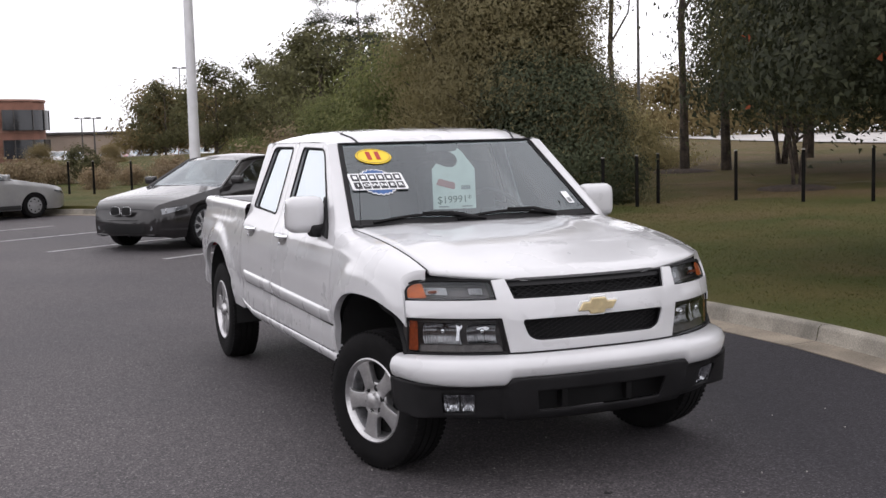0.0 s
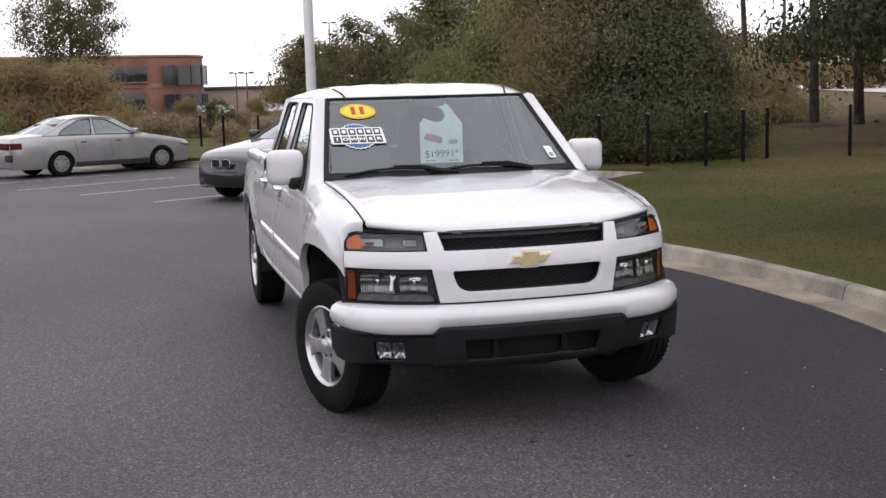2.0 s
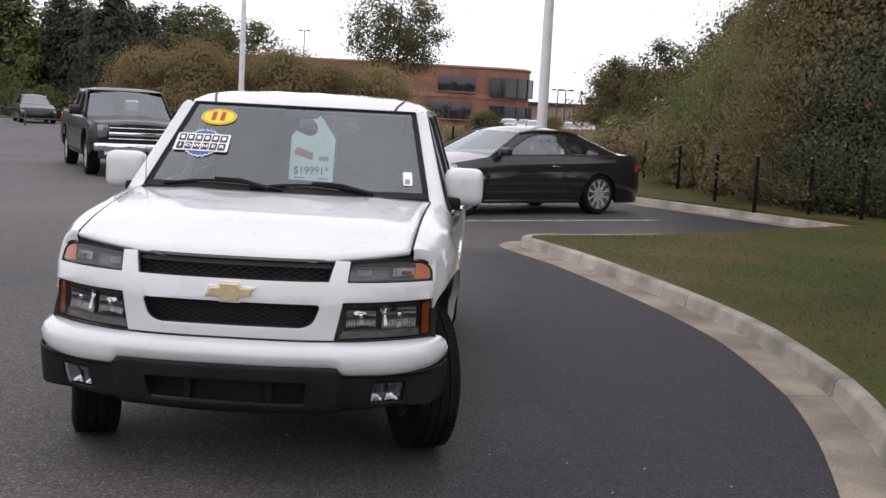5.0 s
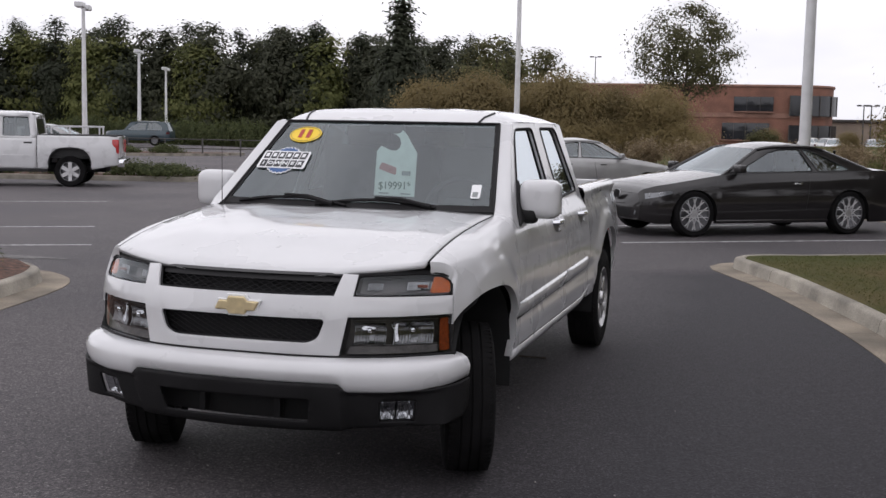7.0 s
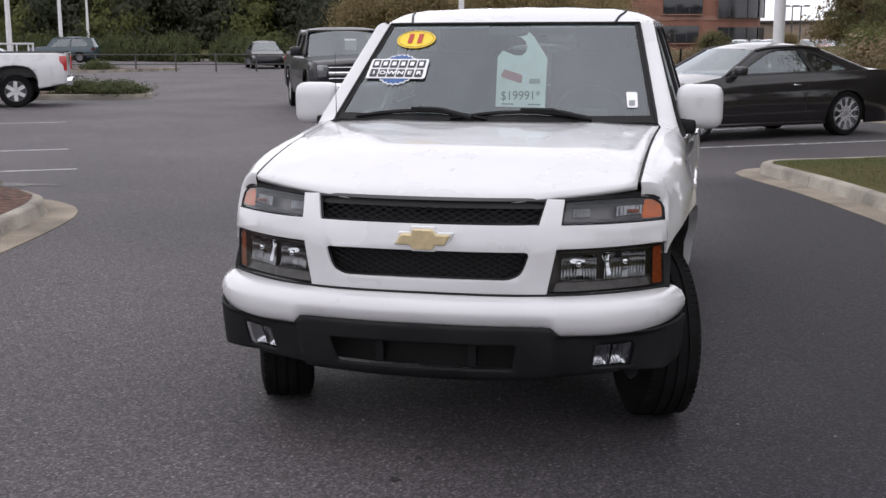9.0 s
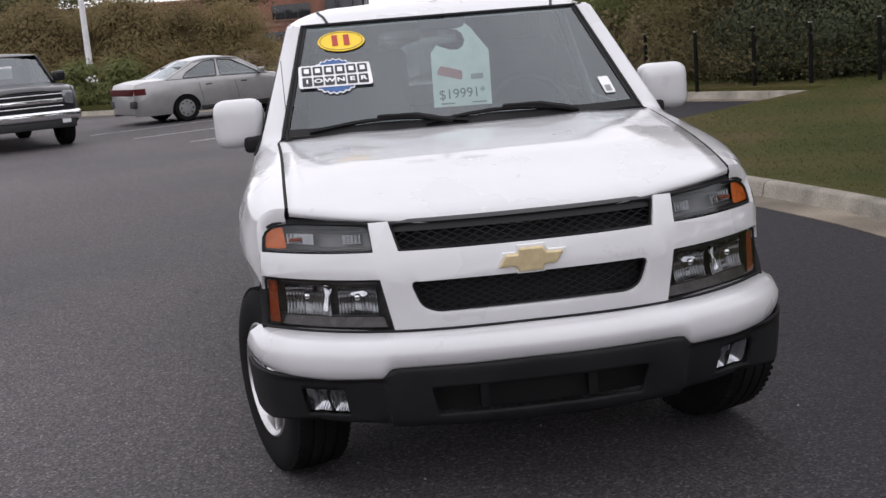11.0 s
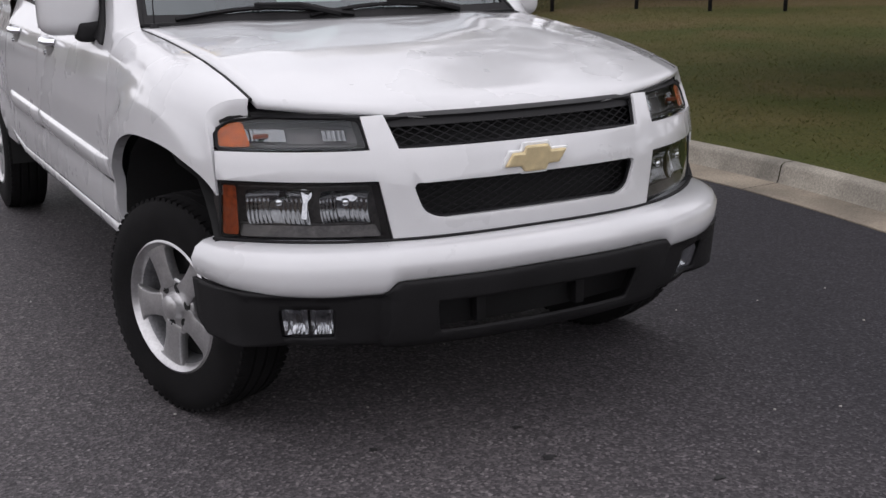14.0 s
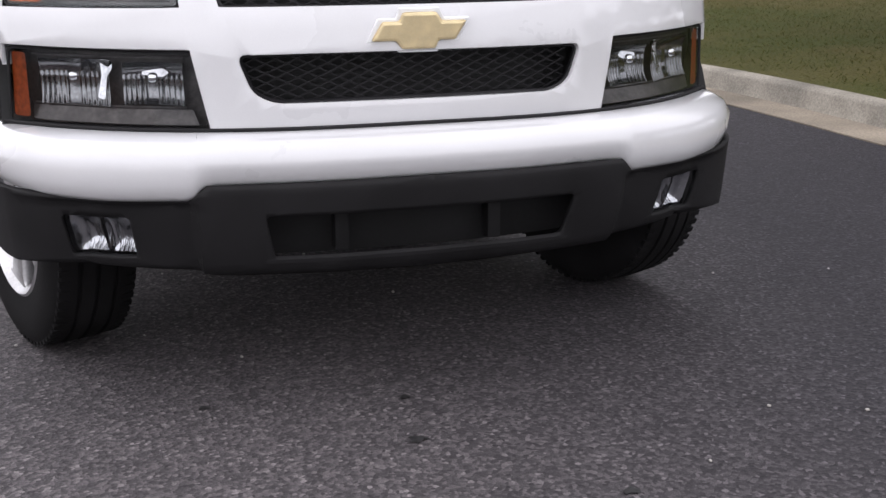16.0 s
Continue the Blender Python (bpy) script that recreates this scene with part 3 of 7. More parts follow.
                    p = on_face(c, 0.700, 0.030)
                    part("bulb", rbox(tuple(p), (0.020, 0.026, 0.020), 0.0095, 4), CHROME, lamp, "small clear bulb cap")
                # two chrome chips shaped as glints, added between and inside the reflectors
                wing = [(0.578, 0.730), (0.602, 0.733), (0.599, 0.704), (0.610, 0.660), (0.596, 0.656), (0.590, 0.700), (0.580, 0.714)]
                part("bridge_glint", plate(rounded(wing, 0.005, 2), [], lambda u, v: on_face(u, v, 0.028 + 0.25 * (v - 0.69) - 0.4 * abs(u - 0.594)), (0.58, 0.59, 0.60), (0.67, 0.69, 0.71)), FOG_CHROME, lamp, "bright chrome chip added as a glint between the reflectors")
                chip = [(0.474, 0.710), (0.486, 0.718), (0.524, 0.712), (0.526, 0.706), (0.486, 0.702)]
                part("reflector_glint", plate(rounded(chip, 0.004, 2), [], lambda u, v: on_face(u, v, 0.030 + 0.5 * (v - 0.71)), (0.49, 0.51), ()), FOG_CHROME, lamp, "bright chrome chip added as a glint on the inner reflector")
                bezel = rounded([(0.425, 0.610), (0.434, 0.638), (0.735, 0.638), (0.737, 0.610)], 0.004, 2)
                part("bezel", plate(bezel, [], lambda u, v: on_face(u, v, 0.020 + 0.5 * (v - 0.61)), cuts), LAMP_BLACK, lamp, "dark lower bezel")
                for zz in (0.641, 0.738):
                    part("housing_rib", tube([on_face(x, zz, 0.040) for x in np.linspace(0.446, 0.730, 9)], 0.0022, 5), LAMP_GREY, lamp, "grey housing rib")
            else:
                # black tube painted in for the hood lip's shadow along the lamp top
                brow = [(0.452, 0.9085), (0.50, 0.9145), (0.60, 0.919), (0.66, 0.921), (0.70, 0.918), (0.735, 0.911), (0.755, 0.900)]
                part("lamp_gap", tube([on_face(u, v, 0.003) for u, v in brow], 0.0062, 6), VOID_BLACK, lamp, "black strip painting the shaded gap above the lamp")
                amber = rounded([(0.700, 0.840), (0.708, 0.901), (0.738, 0.897), (0.762, 0.878), (0.767, 0.840)], 0.008, 3)
                part("amber_end", plate(amber, [], lambda u, v: on_face(u, v, 0.009 + 0.25 * max(0.0, 0.73 - u)), np.arange(0.70, 0.78, 0.01)), AMBER, lamp, "amber outer end")
                rows = [[tuple(on_face(0.476 + 0.056 * k / 40, 0.850 + 0.026 * q / 5, 0.050 - 0.006 * abs(math.sin(k * 0.40)))) for k in range(41)] for q in range(6)]
                part("reflector", sheet(rows), LAMP_CHROME, lamp, "small fluted chrome reflector", sharp=80)
                for zz in (0.843, 0.884, 0.895):
                    part("light_rib", tube([on_face(x, zz, 0.036) for x in np.linspace(0.462, 0.705, 8)], 0.0022, 5), LAMP_GREY, lamp, "grey rib")
                rows = [[tuple(on_face(0.618 + 0.090 * k / 30, 0.850 + 0.030 * q / 5, 0.046 - 0.012 * abs(k / 15 - 1) ** 2 - 0.003 * abs(math.sin(k * 0.75)))) for k in range(31)] for q in range(6)]
                part("bulb_bowl", sheet(rows), LAMP_CHROME, lamp, "smoky fluted bulb bowl")
                b = on_face(0.672, 0.864, 0.030)
                part("amber_bulb", rbox((b.x, b.y, b.z), (0.040, 0.012, 0.012), 0.005, 2), AMBER_DARK, lamp, "dull amber bulb")

    # roof, with shallow pressed ribs
    rows = []
    for i in range(21):
        v = i / 20
        row = []
        for j in range(41):
            u = -1 + 2 * j / 40
            w = 0.600 + 0.047 * min(1, v * 8)
            x = u * w
            y0 = windscreen_point(u * 0.59, 1.51).y
            y = y0 + (2.46 - y0) * v
            crown = interp(v, [(0, 0.0), (0.05, 0.030), (0.15, 0.052), (0.35, 0.064), (0.6, 0.064), (0.85, 0.048), (1.0, 0.014)])
            z = 1.513 + crown * (1 - abs(u) ** 8) * (1 - 0.12 * u * u) + 0.02 * min(1, v * 8) * (1 - 0.3 * abs(u) ** 4)
            if 0.12 < v < 0.95 and abs(u) < 0.72:
                z += 0.0016 * math.cos(u * 17)
            row.append((x, y, z))
        e = min(1.0, v * 6)
        xe = skin(min(y, 2.4), 1.527) + 0.001
        row = [(-xe + (1 - e) * 0.04, y, 1.527 - 0.02 * (1 - e))] + row + [(xe - (1 - e) * 0.04, y, 1.527 - 0.02 * (1 - e))]
        rows.append(row)
    rows.insert(0, [(x, y + 0.01, z - 0.02) for x, y, z in rows[0]])
    part("roof", sheet(rows), PAINT_WHITE, truck, sharp=60)
    for s in (-1, 1):
        pts = [(s * abs(rows[1 + i][37][0]), rows[1 + i][37][1], rows[1 + i][37][2] + 0.001) for i in range(0, 4)]
        part("roof_joint", tube(pts, 0.006, 6), GRILLE_BLACK, truck, "dark roof joint strip")
    # back of the cab with its rear window
    back = rounded([(-0.77, 1.06), (-0.64, 1.53), (0.64, 1.53), (0.77, 1.06)], 0.03, 3)
    hole = rounded([(-0.60, 1.17), (-0.53, 1.47), (0.53, 1.47), (0.60, 1.17)], 0.04, 4)
    thick(part("cab_back", plate(back, [hole], lambda u, v: Vector((u, 2.515 - 0.13 * (v - 1.06), v))), PAINT_WHITE, truck), 0.03)
    part("back_window", plate(hole, [], lambda u, v: Vector((u, 2.513 - 0.13 * (v - 1.06), v))), GLASS_SIDE, truck, "tinted back window")

    # windscreen
    rows = [[windscreen_point((0.705 - 0.115 * i / 12) * (-1 + 2 * j / 24), 1.09 + 0.42 * i / 12) for j in range(25)] for i in range(13)]
    part("windscreen", sheet(rows), GLASS_FRONT, truck, "curved windscreen")
    edge = [windscreen_point((0.705 - 0.115 * i / 12), 1.09 + 0.42 * i / 12, 0.003) for i in range(13)]
    loop = edge + [windscreen_point(0.59 * (1 - 2 * j / 24), 1.51, 0.003) for j in range(1, 24)] + [Vector((-p.x, p.y, p.z)) for p in reversed(edge)] + [windscreen_point(0.705 * (-1 + 2 * j / 24), 1.09, 0.003) for j in range(1, 24)]
    part("windscreen_seal", tube(loop, 0.008, 6, True), BLACK_PLASTIC, truck, "black windscreen seal")
    for sg in (-1, 1):
        rows = [[windscreen_point(sg * (0.705 - 0.115 * i / 12 - o), 1.09 + 0.42 * i / 12, 0.0035) for o in (0.0, 0.020)] for i in range(13)]
        part("glazing_border", sheet(rows), BLACK_PLASTIC, truck, "black glazing border")
    part("glazing_border", sheet([[windscreen_point((0.705 - 0.115 * v) * u, 1.09 + 0.42 * v, 0.0035) for u in np.linspace(-1, 1, 25)] for v in (0.0, 0.03, 0.07)]), BLACK_PLASTIC, truck, "black glazing border above the wipers")
    # radio mast on the passenger side
    mast = part("radio_mast", tube([(-0.680, 0.519, 1.075), (-0.680, 0.519, 1.20), (-0.680, 0.518, 1.386)], 0.0014, 6, taper=[0.003, 0.0014, 0.0012]), BLACK_PLASTIC, truck, "thin black radio mast")
    part("mast_base", lathe([(0.0, 0.020), (0.010, 0.016), (0.022, 0.009), (0.024, 0.001)], 14, "z"), BLACK_PLASTIC, mast).data.transform(Matrix.Translation((-0.680, 0.519, 1.078)))
    # cowl panel and wipers
    rows = []
    for j in range(25):
        u = -1 + 2 * j / 24
        a = windscreen_point(0.705 * u, 1.09)
        rows.append([(a.x, a.y + 0.02, a.z + 0.003), (a.x * 1.0, a.y - 0.03, a.z - 0.004), (a.x * 1.01, a.y - 0.085, a.z - 0.020)])
    part("cowl_panel", sheet(rows), BLACK_PLASTIC, truck, "black cowl grille panel")
    for x0, x1, x2 in ((-0.60, -0.36, 0.0), (-0.16, 0.12, 0.44)):
        arm = [windscreen_point(x1 + 0.30, 1.092, 0.03), windscreen_point(x1 + 0.16, 1.112, 0.045), windscreen_point(x1 + 0.02, 1.126, 0.03)]
        wiper = part("wiper", tube(arm, 0.009, 6, taper=[0.012, 0.009, 0.006]), BLACK_PLASTIC, truck, "black wiper arm")
        blade = [windscreen_point(x0 + (x2 - x0) * k / 10, 1.100 + 0.028 * math.sin(math.pi * k / 10), 0.012) for k in range(11)]
        part("wiper_blade", tube(blade, 0.008, 5), BLACK_PLASTIC, wiper, "black wiper blade")

    # white front fascia round the two grille openings
    fo = [(-0.780, 0.757), (-0.434, 0.755), (-0.404, 0.602), (0.404, 0.602), (0.434, 0.755), (0.780, 0.757), (0.775, 0.829), (0.446, 0.831), (0.452, 0.910), (0.396, 0.912), (0.376, 0.832), (-0.376, 0.832), (-0.396, 0.912), (-0.452, 0.910), (-0.446, 0.831), (-0.775, 0.829)]
    up_hole = rounded([(-0.375, 0.832), (-0.394, 0.906), (0.394, 0.906), (0.375, 0.832)], 0.012, 3)
    low_hole = rounded([(-0.285, 0.653), (-0.325, 0.672), (-0.352, 0.746), (0.352, 0.746), (0.325, 0.672), (0.285, 0.653)], 0.022, 4)
    fascia = part("front_fascia", plate(fo, [low_hole], lambda u, v: Vector((u, face_y(u, v), v)), np.arange(-0.76, 0.77, 0.04), (0.64, 0.70, 0.79, 0.87)), PAINT_WHITE, truck)
    thick(fascia, 0.022)
    bevelled(fascia, 0.004, 2)
    for nm, hole, z0, z1, hw in (("upper_grille", up_hole, 0.826, 0.914, 0.40), ("lower_grille", low_hole, 0.645, 0.752, 0.36)):
        back = part(nm, sheet([[(x, face_y(x, z) + 0.075, z) for x in np.linspace(-hw - 0.03, hw + 0.03, 17)] for z in (z0 - 0.01, z1 + 0.01)]), VOID_BLACK, truck, "black grille insert with crossed mesh bars")
        bm = bmesh.new()
        step, run = 0.040, (z1 - z0) / 0.46
        x = -hw - run
        while x < hw:
            for d in (0, 1):
                pts = []
                for k in range(7):
                    t = k / 6
                    xx = x + run * t
                    if -hw <= xx <= hw:
                        zz = z0 + (z1 - z0) * (t if d else 1 - t)
                        pts.append((xx, face_y(xx, zz) + 0.020, zz))
                if len(pts) > 1:
                    add_tube(bm, pts, 0.0019, 4)
            x += step
        part("grille_mesh", bm, GRILLE_BLACK, back, "black diamond mesh", smooth=False)
        part("grille_rim", tube([(u, face_y(u, v) + 0.004, v) for u, v in hole], 0.006, 5, True), GRILLE_BLACK, back)
    rows = [[(x, face_y(x, z) + 0.012, z) for x in np.linspace(-0.388, 0.388, 25)] for z in (0.884, 0.898, 0.912)]
    part("grille_strip", sheet(rows), GRILLE_BLACK, truck, "plain black strip over the grille mesh")
    part("bumper_gap_seal", tube([(x, face_y(x, 0.60) - 0.002, 0.6005) for x in np.linspace(-0.78, 0.78, 33)], 0.0045, 5), BLACK_PLASTIC, truck, "dark gap above the bumper")
    # dark gap and trim strip under the hood's front edge
    rows = [[(x, face_y(x, 0.91) + dy, z + 0.014 * abs(x) ** 2 + lift * ease(0.38, 0.62, abs(x))) for x in np.linspace(-0.69, 0.69, 31)] for dy, z, lift in ((-0.004, 0.908, 0.0), (0.02, 0.915, 0.008), (0.06, 0.914, 0.018), (0.12, 0.912, 0.034))]
    part("hood_lip_trim", sheet(rows), GRILLE_BLACK, truck, "black trim strip under the hood edge")
    part("engine_bay", rbox((0, -0.06, 0.66), (0.80, 0.72, 0.46), 0.02), VOID_BLACK, truck, "dark engine bay")

    # badge: a plain gold cross-bar shape with a pale rim
    def badge(w, h, ww, hh):
        return [(-w, -h * 0.55), (-ww - 0.012, -h * 0.55), (-ww, -hh), (ww, -hh), (ww + 0.006, -h * 0.55), (w - 0.022, -h * 0.55), (w, h * 0.55), (ww + 0.012, h * 0.55), (ww, hh), (-ww, hh), (-ww - 0.006, h * 0.55), (-w + 0.022, h * 0.55)]
    m = Matrix.Translation((-0.002, face_y(0, 0.787) - 0.008, 0.787)) @ pose(0, 0, 0, 90 + 6, 0, 0)
    rim = part("badge", prism(badge(0.104, 0.042, 0.040, 0.043), 0.010, m, 0.002), STICKER_WHITE, truck, "plain gold badge with a pale rim", smooth=False)
    m2 = m @ Matrix.Translation((0, 0, 0.009))
    part("badge_face", prism(badge(0.096, 0.034, 0.034, 0.036), 0.010, m2, 0.006), GOLD, rim, "gold badge face", smooth=False)

    # bumper: white upper shell and black lower apron
    plan = smoothed([(0.0, -0.742), (0.2, -0.734), (0.415, -0.700), (0.47, -0.688), (0.62, -0.632), (0.740, -0.550), (0.820, -0.450), (0.855, -0.335)], 5)
    plan = [(-x, y) for x, y in reversed(plan)] + plan[1:]
    nrm = []
    for i, p in enumerate(plan):
        a, b = Vector(plan[max(i - 1, 0)]), Vector(plan[min(i + 1, len(plan) - 1)])
        d = (b - a).normalized()
        nrm.append(Vector((d.y, -d.x)))

    def low_z(x):
        return interp(abs(x), [(0.0, 0.510), (0.430, 0.507), (0.462, 0.480), (0.62, 0.478), (0.74, 0.482), (0.80, 0.490), (0.855, 0.500)])
    rows = []
    for (x, y), n in zip(plan, nrm):
        zl = low_z(x)
        top = 0.603 - 0.004 * abs(x)
        sec = [(0.14, top), (0.075, top), (0.04, top - 0.004), (0.014, top - 0.018), (0.0, top - 0.045), (0.001, zl + 0.035), (0.010, zl + 0.010), (0.022, zl), (0.05, zl - 0.002)]
        rows.append([(x - n.x * o, y - n.y * o, z) for o, z in sec])
    shell = part("front_bumper", sheet(rows), PAINT_WHITE, truck, sharp=70)
    part("bumper_gap", tube([(x, face_y(x, 0.605) - 0.012, 0.606 - 0.004 * abs(x)) for x in np.linspace(-0.80, 0.80, 41)], 0.0042, 6), BLACK_PLASTIC, shell, "dark gap above the bumper")

    lens_s = [0.0]
    for a, b in zip(plan, plan[1:]):
        lens_s.append(lens_s[-1] + (Vector(b) - Vector(a)).length)
    mid = lens_s[-1] / 2
    arc = [q - mid for q in lens_s]

    def on_apron(u, v, o=0.0):
        x, y = float(np.interp(u, arc, [p[0] for p in plan])), float(np.interp(u, arc, [p[1] for p in plan]))
        nx, ny = float(np.interp(u, arc, [q.x for q in nrm])), float(np.interp(u, arc, [q.y for q in nrm]))
        d = interp(v, [(0.30, 0.10), (0.335, 0.060), (0.37, 0.045), (0.42, 0.028), (0.46, 0.018), (0.50, 0.012), (0.52, 0.016)])
        out = min(1, max(0, (abs(x) - 0.70) / 0.10))
        d = d * (1 - 0.75 * out) + 0.030 * (1 - 0.95 * out) * min(1, max(0, (abs(x) - 0.44) / 0.03)) * min(1, max(0, (0.49 - v) / 0.02))
        return Vector((x - nx * (d + o), y - ny * (d + o), v))

    def s_of(x):
        return float(np.interp(x, [p[0] for p in plan], arc))
    top = [(s_of(x), low_z(x) + 0.003) for x in (-0.854, -0.80, -0.74, -0.62, -0.462, -0.43, 0.0, 0.43, 0.462, 0.62, 0.74, 0.80, 0.854)]
    bot = [(s_of(x), z) for x, z in ((0.854, 0.392), (0.845, 0.356), (0.80, 0.341), (0.70, 0.335), (0.50, 0.326), (0.40, 0.318), (0.0, 0.312), (-0.40, 0.318), (-0.50, 0.326), (-0.70, 0.335), (-0.80, 0.341), (-0.845, 0.356), (-0.854, 0.392))]
    slot = rounded([(s_of(-0.31), 0.352), (s_of(-0.325), 0.448), (s_of(0.325), 0.448), (s_of(0.31), 0.352)], 0.015, 3)
    fogs = [rounded([(s_of(sg * a), 0.352), (s_of(sg * a), 0.441), (s_of(sg * b), 0.441), (s_of(sg * b), 0.352)], 0.010, 3) for sg, a, b in ((-1, 0.724, 0.590), (1, 0.590, 0.724))]
    apron = part("bumper_apron", plate(top + bot, [slot, *fogs], on_apron, np.arange(-1.0, 1.0, 0.024), (0.325, 0.335, 0.347, 0.36, 0.38, 0.40, 0.42, 0.44, 0.455, 0.47, 0.48, 0.49, 0.50)), BLACK_PLASTIC, truck, "black textured lower bumper apron", sharp=50)
    thick(apron, 0.012)
    part("air_intake", sheet([[on_apron(u, v, 0.10) for u in np.linspace(-0.42, 0.42, 15)] for v in (0.33, 0.40, 0.47)]), VOID_BLACK, apron, "dark air intake")
    for u in (-0.17, 0.17):
        part("intake_rib", rbox(tuple(on_apron(u, 0.40, 0.075)), (0.03, 0.04, 0.10), 0.006), BLACK_PLASTIC, apron, "black intake rib")
    part("intake_lip", tube([on_apron(u, 0.348, 0.0) for u in np.linspace(-0.33, 0.33, 13)], 0.008, 6), BLACK_PLASTIC, apron)
    for sg in (-1, 1):
        fog = part("fog_lamp", plate(fogs[0 if sg < 0 else 1], [], lambda u, v: on_apron(u, v, 0.045)), LAMP_GREY, truck, "clear fog lamp with two bright bowls")
        lens = part("lens", plate(fogs[0 if sg < 0 else 1], [], lambda u, v: on_apron(u, v, 0.004)), LENS_CLEAR, fog, "clear lens")
        lens.visible_shadow = False
        for xa, xb in ((0.594, 0.653), (0.661, 0.720)):
            rows = []
            for q in range(7):
                v = 0.358 + 0.077 * q / 6
                row = []
                for k in range(25):
                    x = xa + (xb - xa) * k / 24
                    e = max(abs(k / 12 - 1), abs(q / 3 - 1))
                    row.append(on_apron(s_of(sg * x), v, 0.044 - 0.030 * e ** 2 - (0.0026 * math.cos(k * 1.57) if abs(q / 3 - 1) < 0.9 else 0.0)))
                rows.append(row)
            part("reflector", sheet(rows), FOG_CHROME, fog, "fluted chrome reflector", sharp=80)
        part("bulb_shield", rbox(tuple(on_apron(s_of(sg * 0.657), 0.404, 0.030)), (0.009, 0.02, 0.070), 0.004, 2), LAMP_BLACK, fog, "dark bulb shield")
        part("apron_ledge", tube([on_apron(s_of(sg * x), 0.344, -0.003) for x in np.linspace(0.50, 0.76, 9)], 0.0035, 5), BLACK_PLASTIC, apron)
    # bed, chassis and cabin
    part("bed_floor", rbox((0, 3.22, 0.66), (1.36, 1.42, 0.04), 0.006), BLACK_PLASTIC, truck, "black bed liner floor")
    part("bed_front_wall", rbox((0, 2.535, 0.87), (1.44, 0.04, 0.49), 0.008), BLACK_PLASTIC, truck, "black bed liner front wall")
    tail = rbox((0, 3.925, 0.865), (1.36, 0.06, 0.53), 0.014, 3)
    part("tailgate", tail, PAINT_WHITE, truck)
    part("chassis", rbox((0, 1.95, 0.47), (0.95, 3.9, 0.14), 0.02), VOID_BLACK, truck, "dark chassis")
    part("cab_floor", rbox((0, 1.5, 0.47), (1.50, 2.0, 0.06), 0.01), INTERIOR_DARK, truck)
    for yy in (0.02, 3.22):
        part("axle", lathe([(-0.70, 0.05), (0.70, 0.05)], 10), VOID_BLACK, truck).location = (0, yy, 0.35)
    for s in (-1, 1):
        part("inner_door_trim", rbox((s * 0.765, 1.5, 0.76), (0.05, 1.92, 0.52), 0.01), INTERIOR, truck, "grey inner door trim")
    rows = []
    for j in range(17):
        u = -1 + 2 * j / 16
        rows.append([(0.72 * u, 0.50 + 0.06 * u * u, 1.075), (0.72 * u, 0.62 + 0.05 * u * u, 1.090 + 0.008 * math.cos(3 * u)), (0.72 * u, 0.90, 1.085 + 0.015 * math.cos(6 * u + 1)), (0.72 * u, 1.02, 1.04), (0.72 * u, 1.03, 0.70)])
    part("dashboard", sheet(rows), INTERIOR, truck, "grey dashboard")
    wheel_m = pose(0.37, 1.16, 1.055, 62, 0, 0)
    bm = tube([wheel_m @ Vector((0.185 * math.cos(t), 0.185 * math.sin(t), 0)) for t in [2 * math.pi * k / 28 for k in range(28)]], 0.015, 8, True)
    sw = part("steering_wheel", bm, INTERIOR_DARK, truck, "dark steering wheel")
    part("steering_hub", rbox((0, 0, 0), (0.16, 0.13, 0.05), 0.02, 2, wheel_m), INTERIOR_DARK, sw)
    for a in (0.15, math.pi - 0.15, -math.pi / 2):
        part("steering_spoke", tube([wheel_m @ Vector((0.05 * math.cos(a), 0.05 * math.sin(a), 0)), wheel_m @ Vector((0.18 * math.cos(a), 0.18 * math.sin(a), 0))], 0.014, 6), INTERIOR_DARK, sw)
    for yb in (1.62, 2.30):
        for x in (-0.36, 0.36):
            seat = part("seat", rbox((x, yb - 0.22, 0.72), (0.52, 0.54, 0.20), 0.05, 3), INTERIOR, truck, "grey cloth seat")
            part("seat_back", rbox((0, 0, 0.30), (0.50, 0.14, 0.62), 0.05, 3, pose(x, yb, 0.78, -12, 0, 0)), INTERIOR, seat)
            part("head_rest", rbox((0, 0, 0.70), (0.26, 0.10, 0.17), 0.04, 3, pose(x, yb, 0.78, -12, 0, 0)), INTERIOR, seat)
    mir = part("rear_view_mirror", rbox((0, 1.06, 1.478), (0.20, 0.03, 0.05), 0.014, 3), INTERIOR_DARK, truck, "dark rear-view mirror")
    part("mirror_stem", tube([(0, 1.06, 1.49), (0, 1.06, 1.52)], 0.008, 6), INTERIOR_DARK, mir)

    # wheels; the front pair is steered
    prof = [(-0.100, 0.205), (-0.108, 0.235), (-0.113, 0.285), (-0.104, 0.325), (-0.088, 0.343), (-0.05, 0.349), (-0.048, 0.342), (-0.040, 0.342), (-0.038, 0.350), (-0.005, 0.351), (-0.003, 0.343), (0.005, 0.343), (0.007, 0.351), (0.038, 0.350), (0.040, 0.342), (0.048, 0.342), (0.05, 0.349), (0.088, 0.343), (0.104, 0.325), (0.113, 0.285), (0.108, 0.235), (0.100, 0.205)]
    for x, y, turn in ((-0.744, 0.02, 19.5), (0.728, 0.085, 19), (-0.748, 3.22, 0), (0.748, 3.22, 0)):
        s = -1 if x < 0 else 1
        m = pose(x, y, 0.325 if y < 1 else 0.342, 0, 0, turn + (180 if s < 0 else 0)) @ pose(0, 0, 0, 25 if y < 1 else 8, 0, 0)
        wh = part("wheel", lathe(prof, 56), RUBBER, truck, "black tyre on a five-spoke alloy wheel", sharp=35)
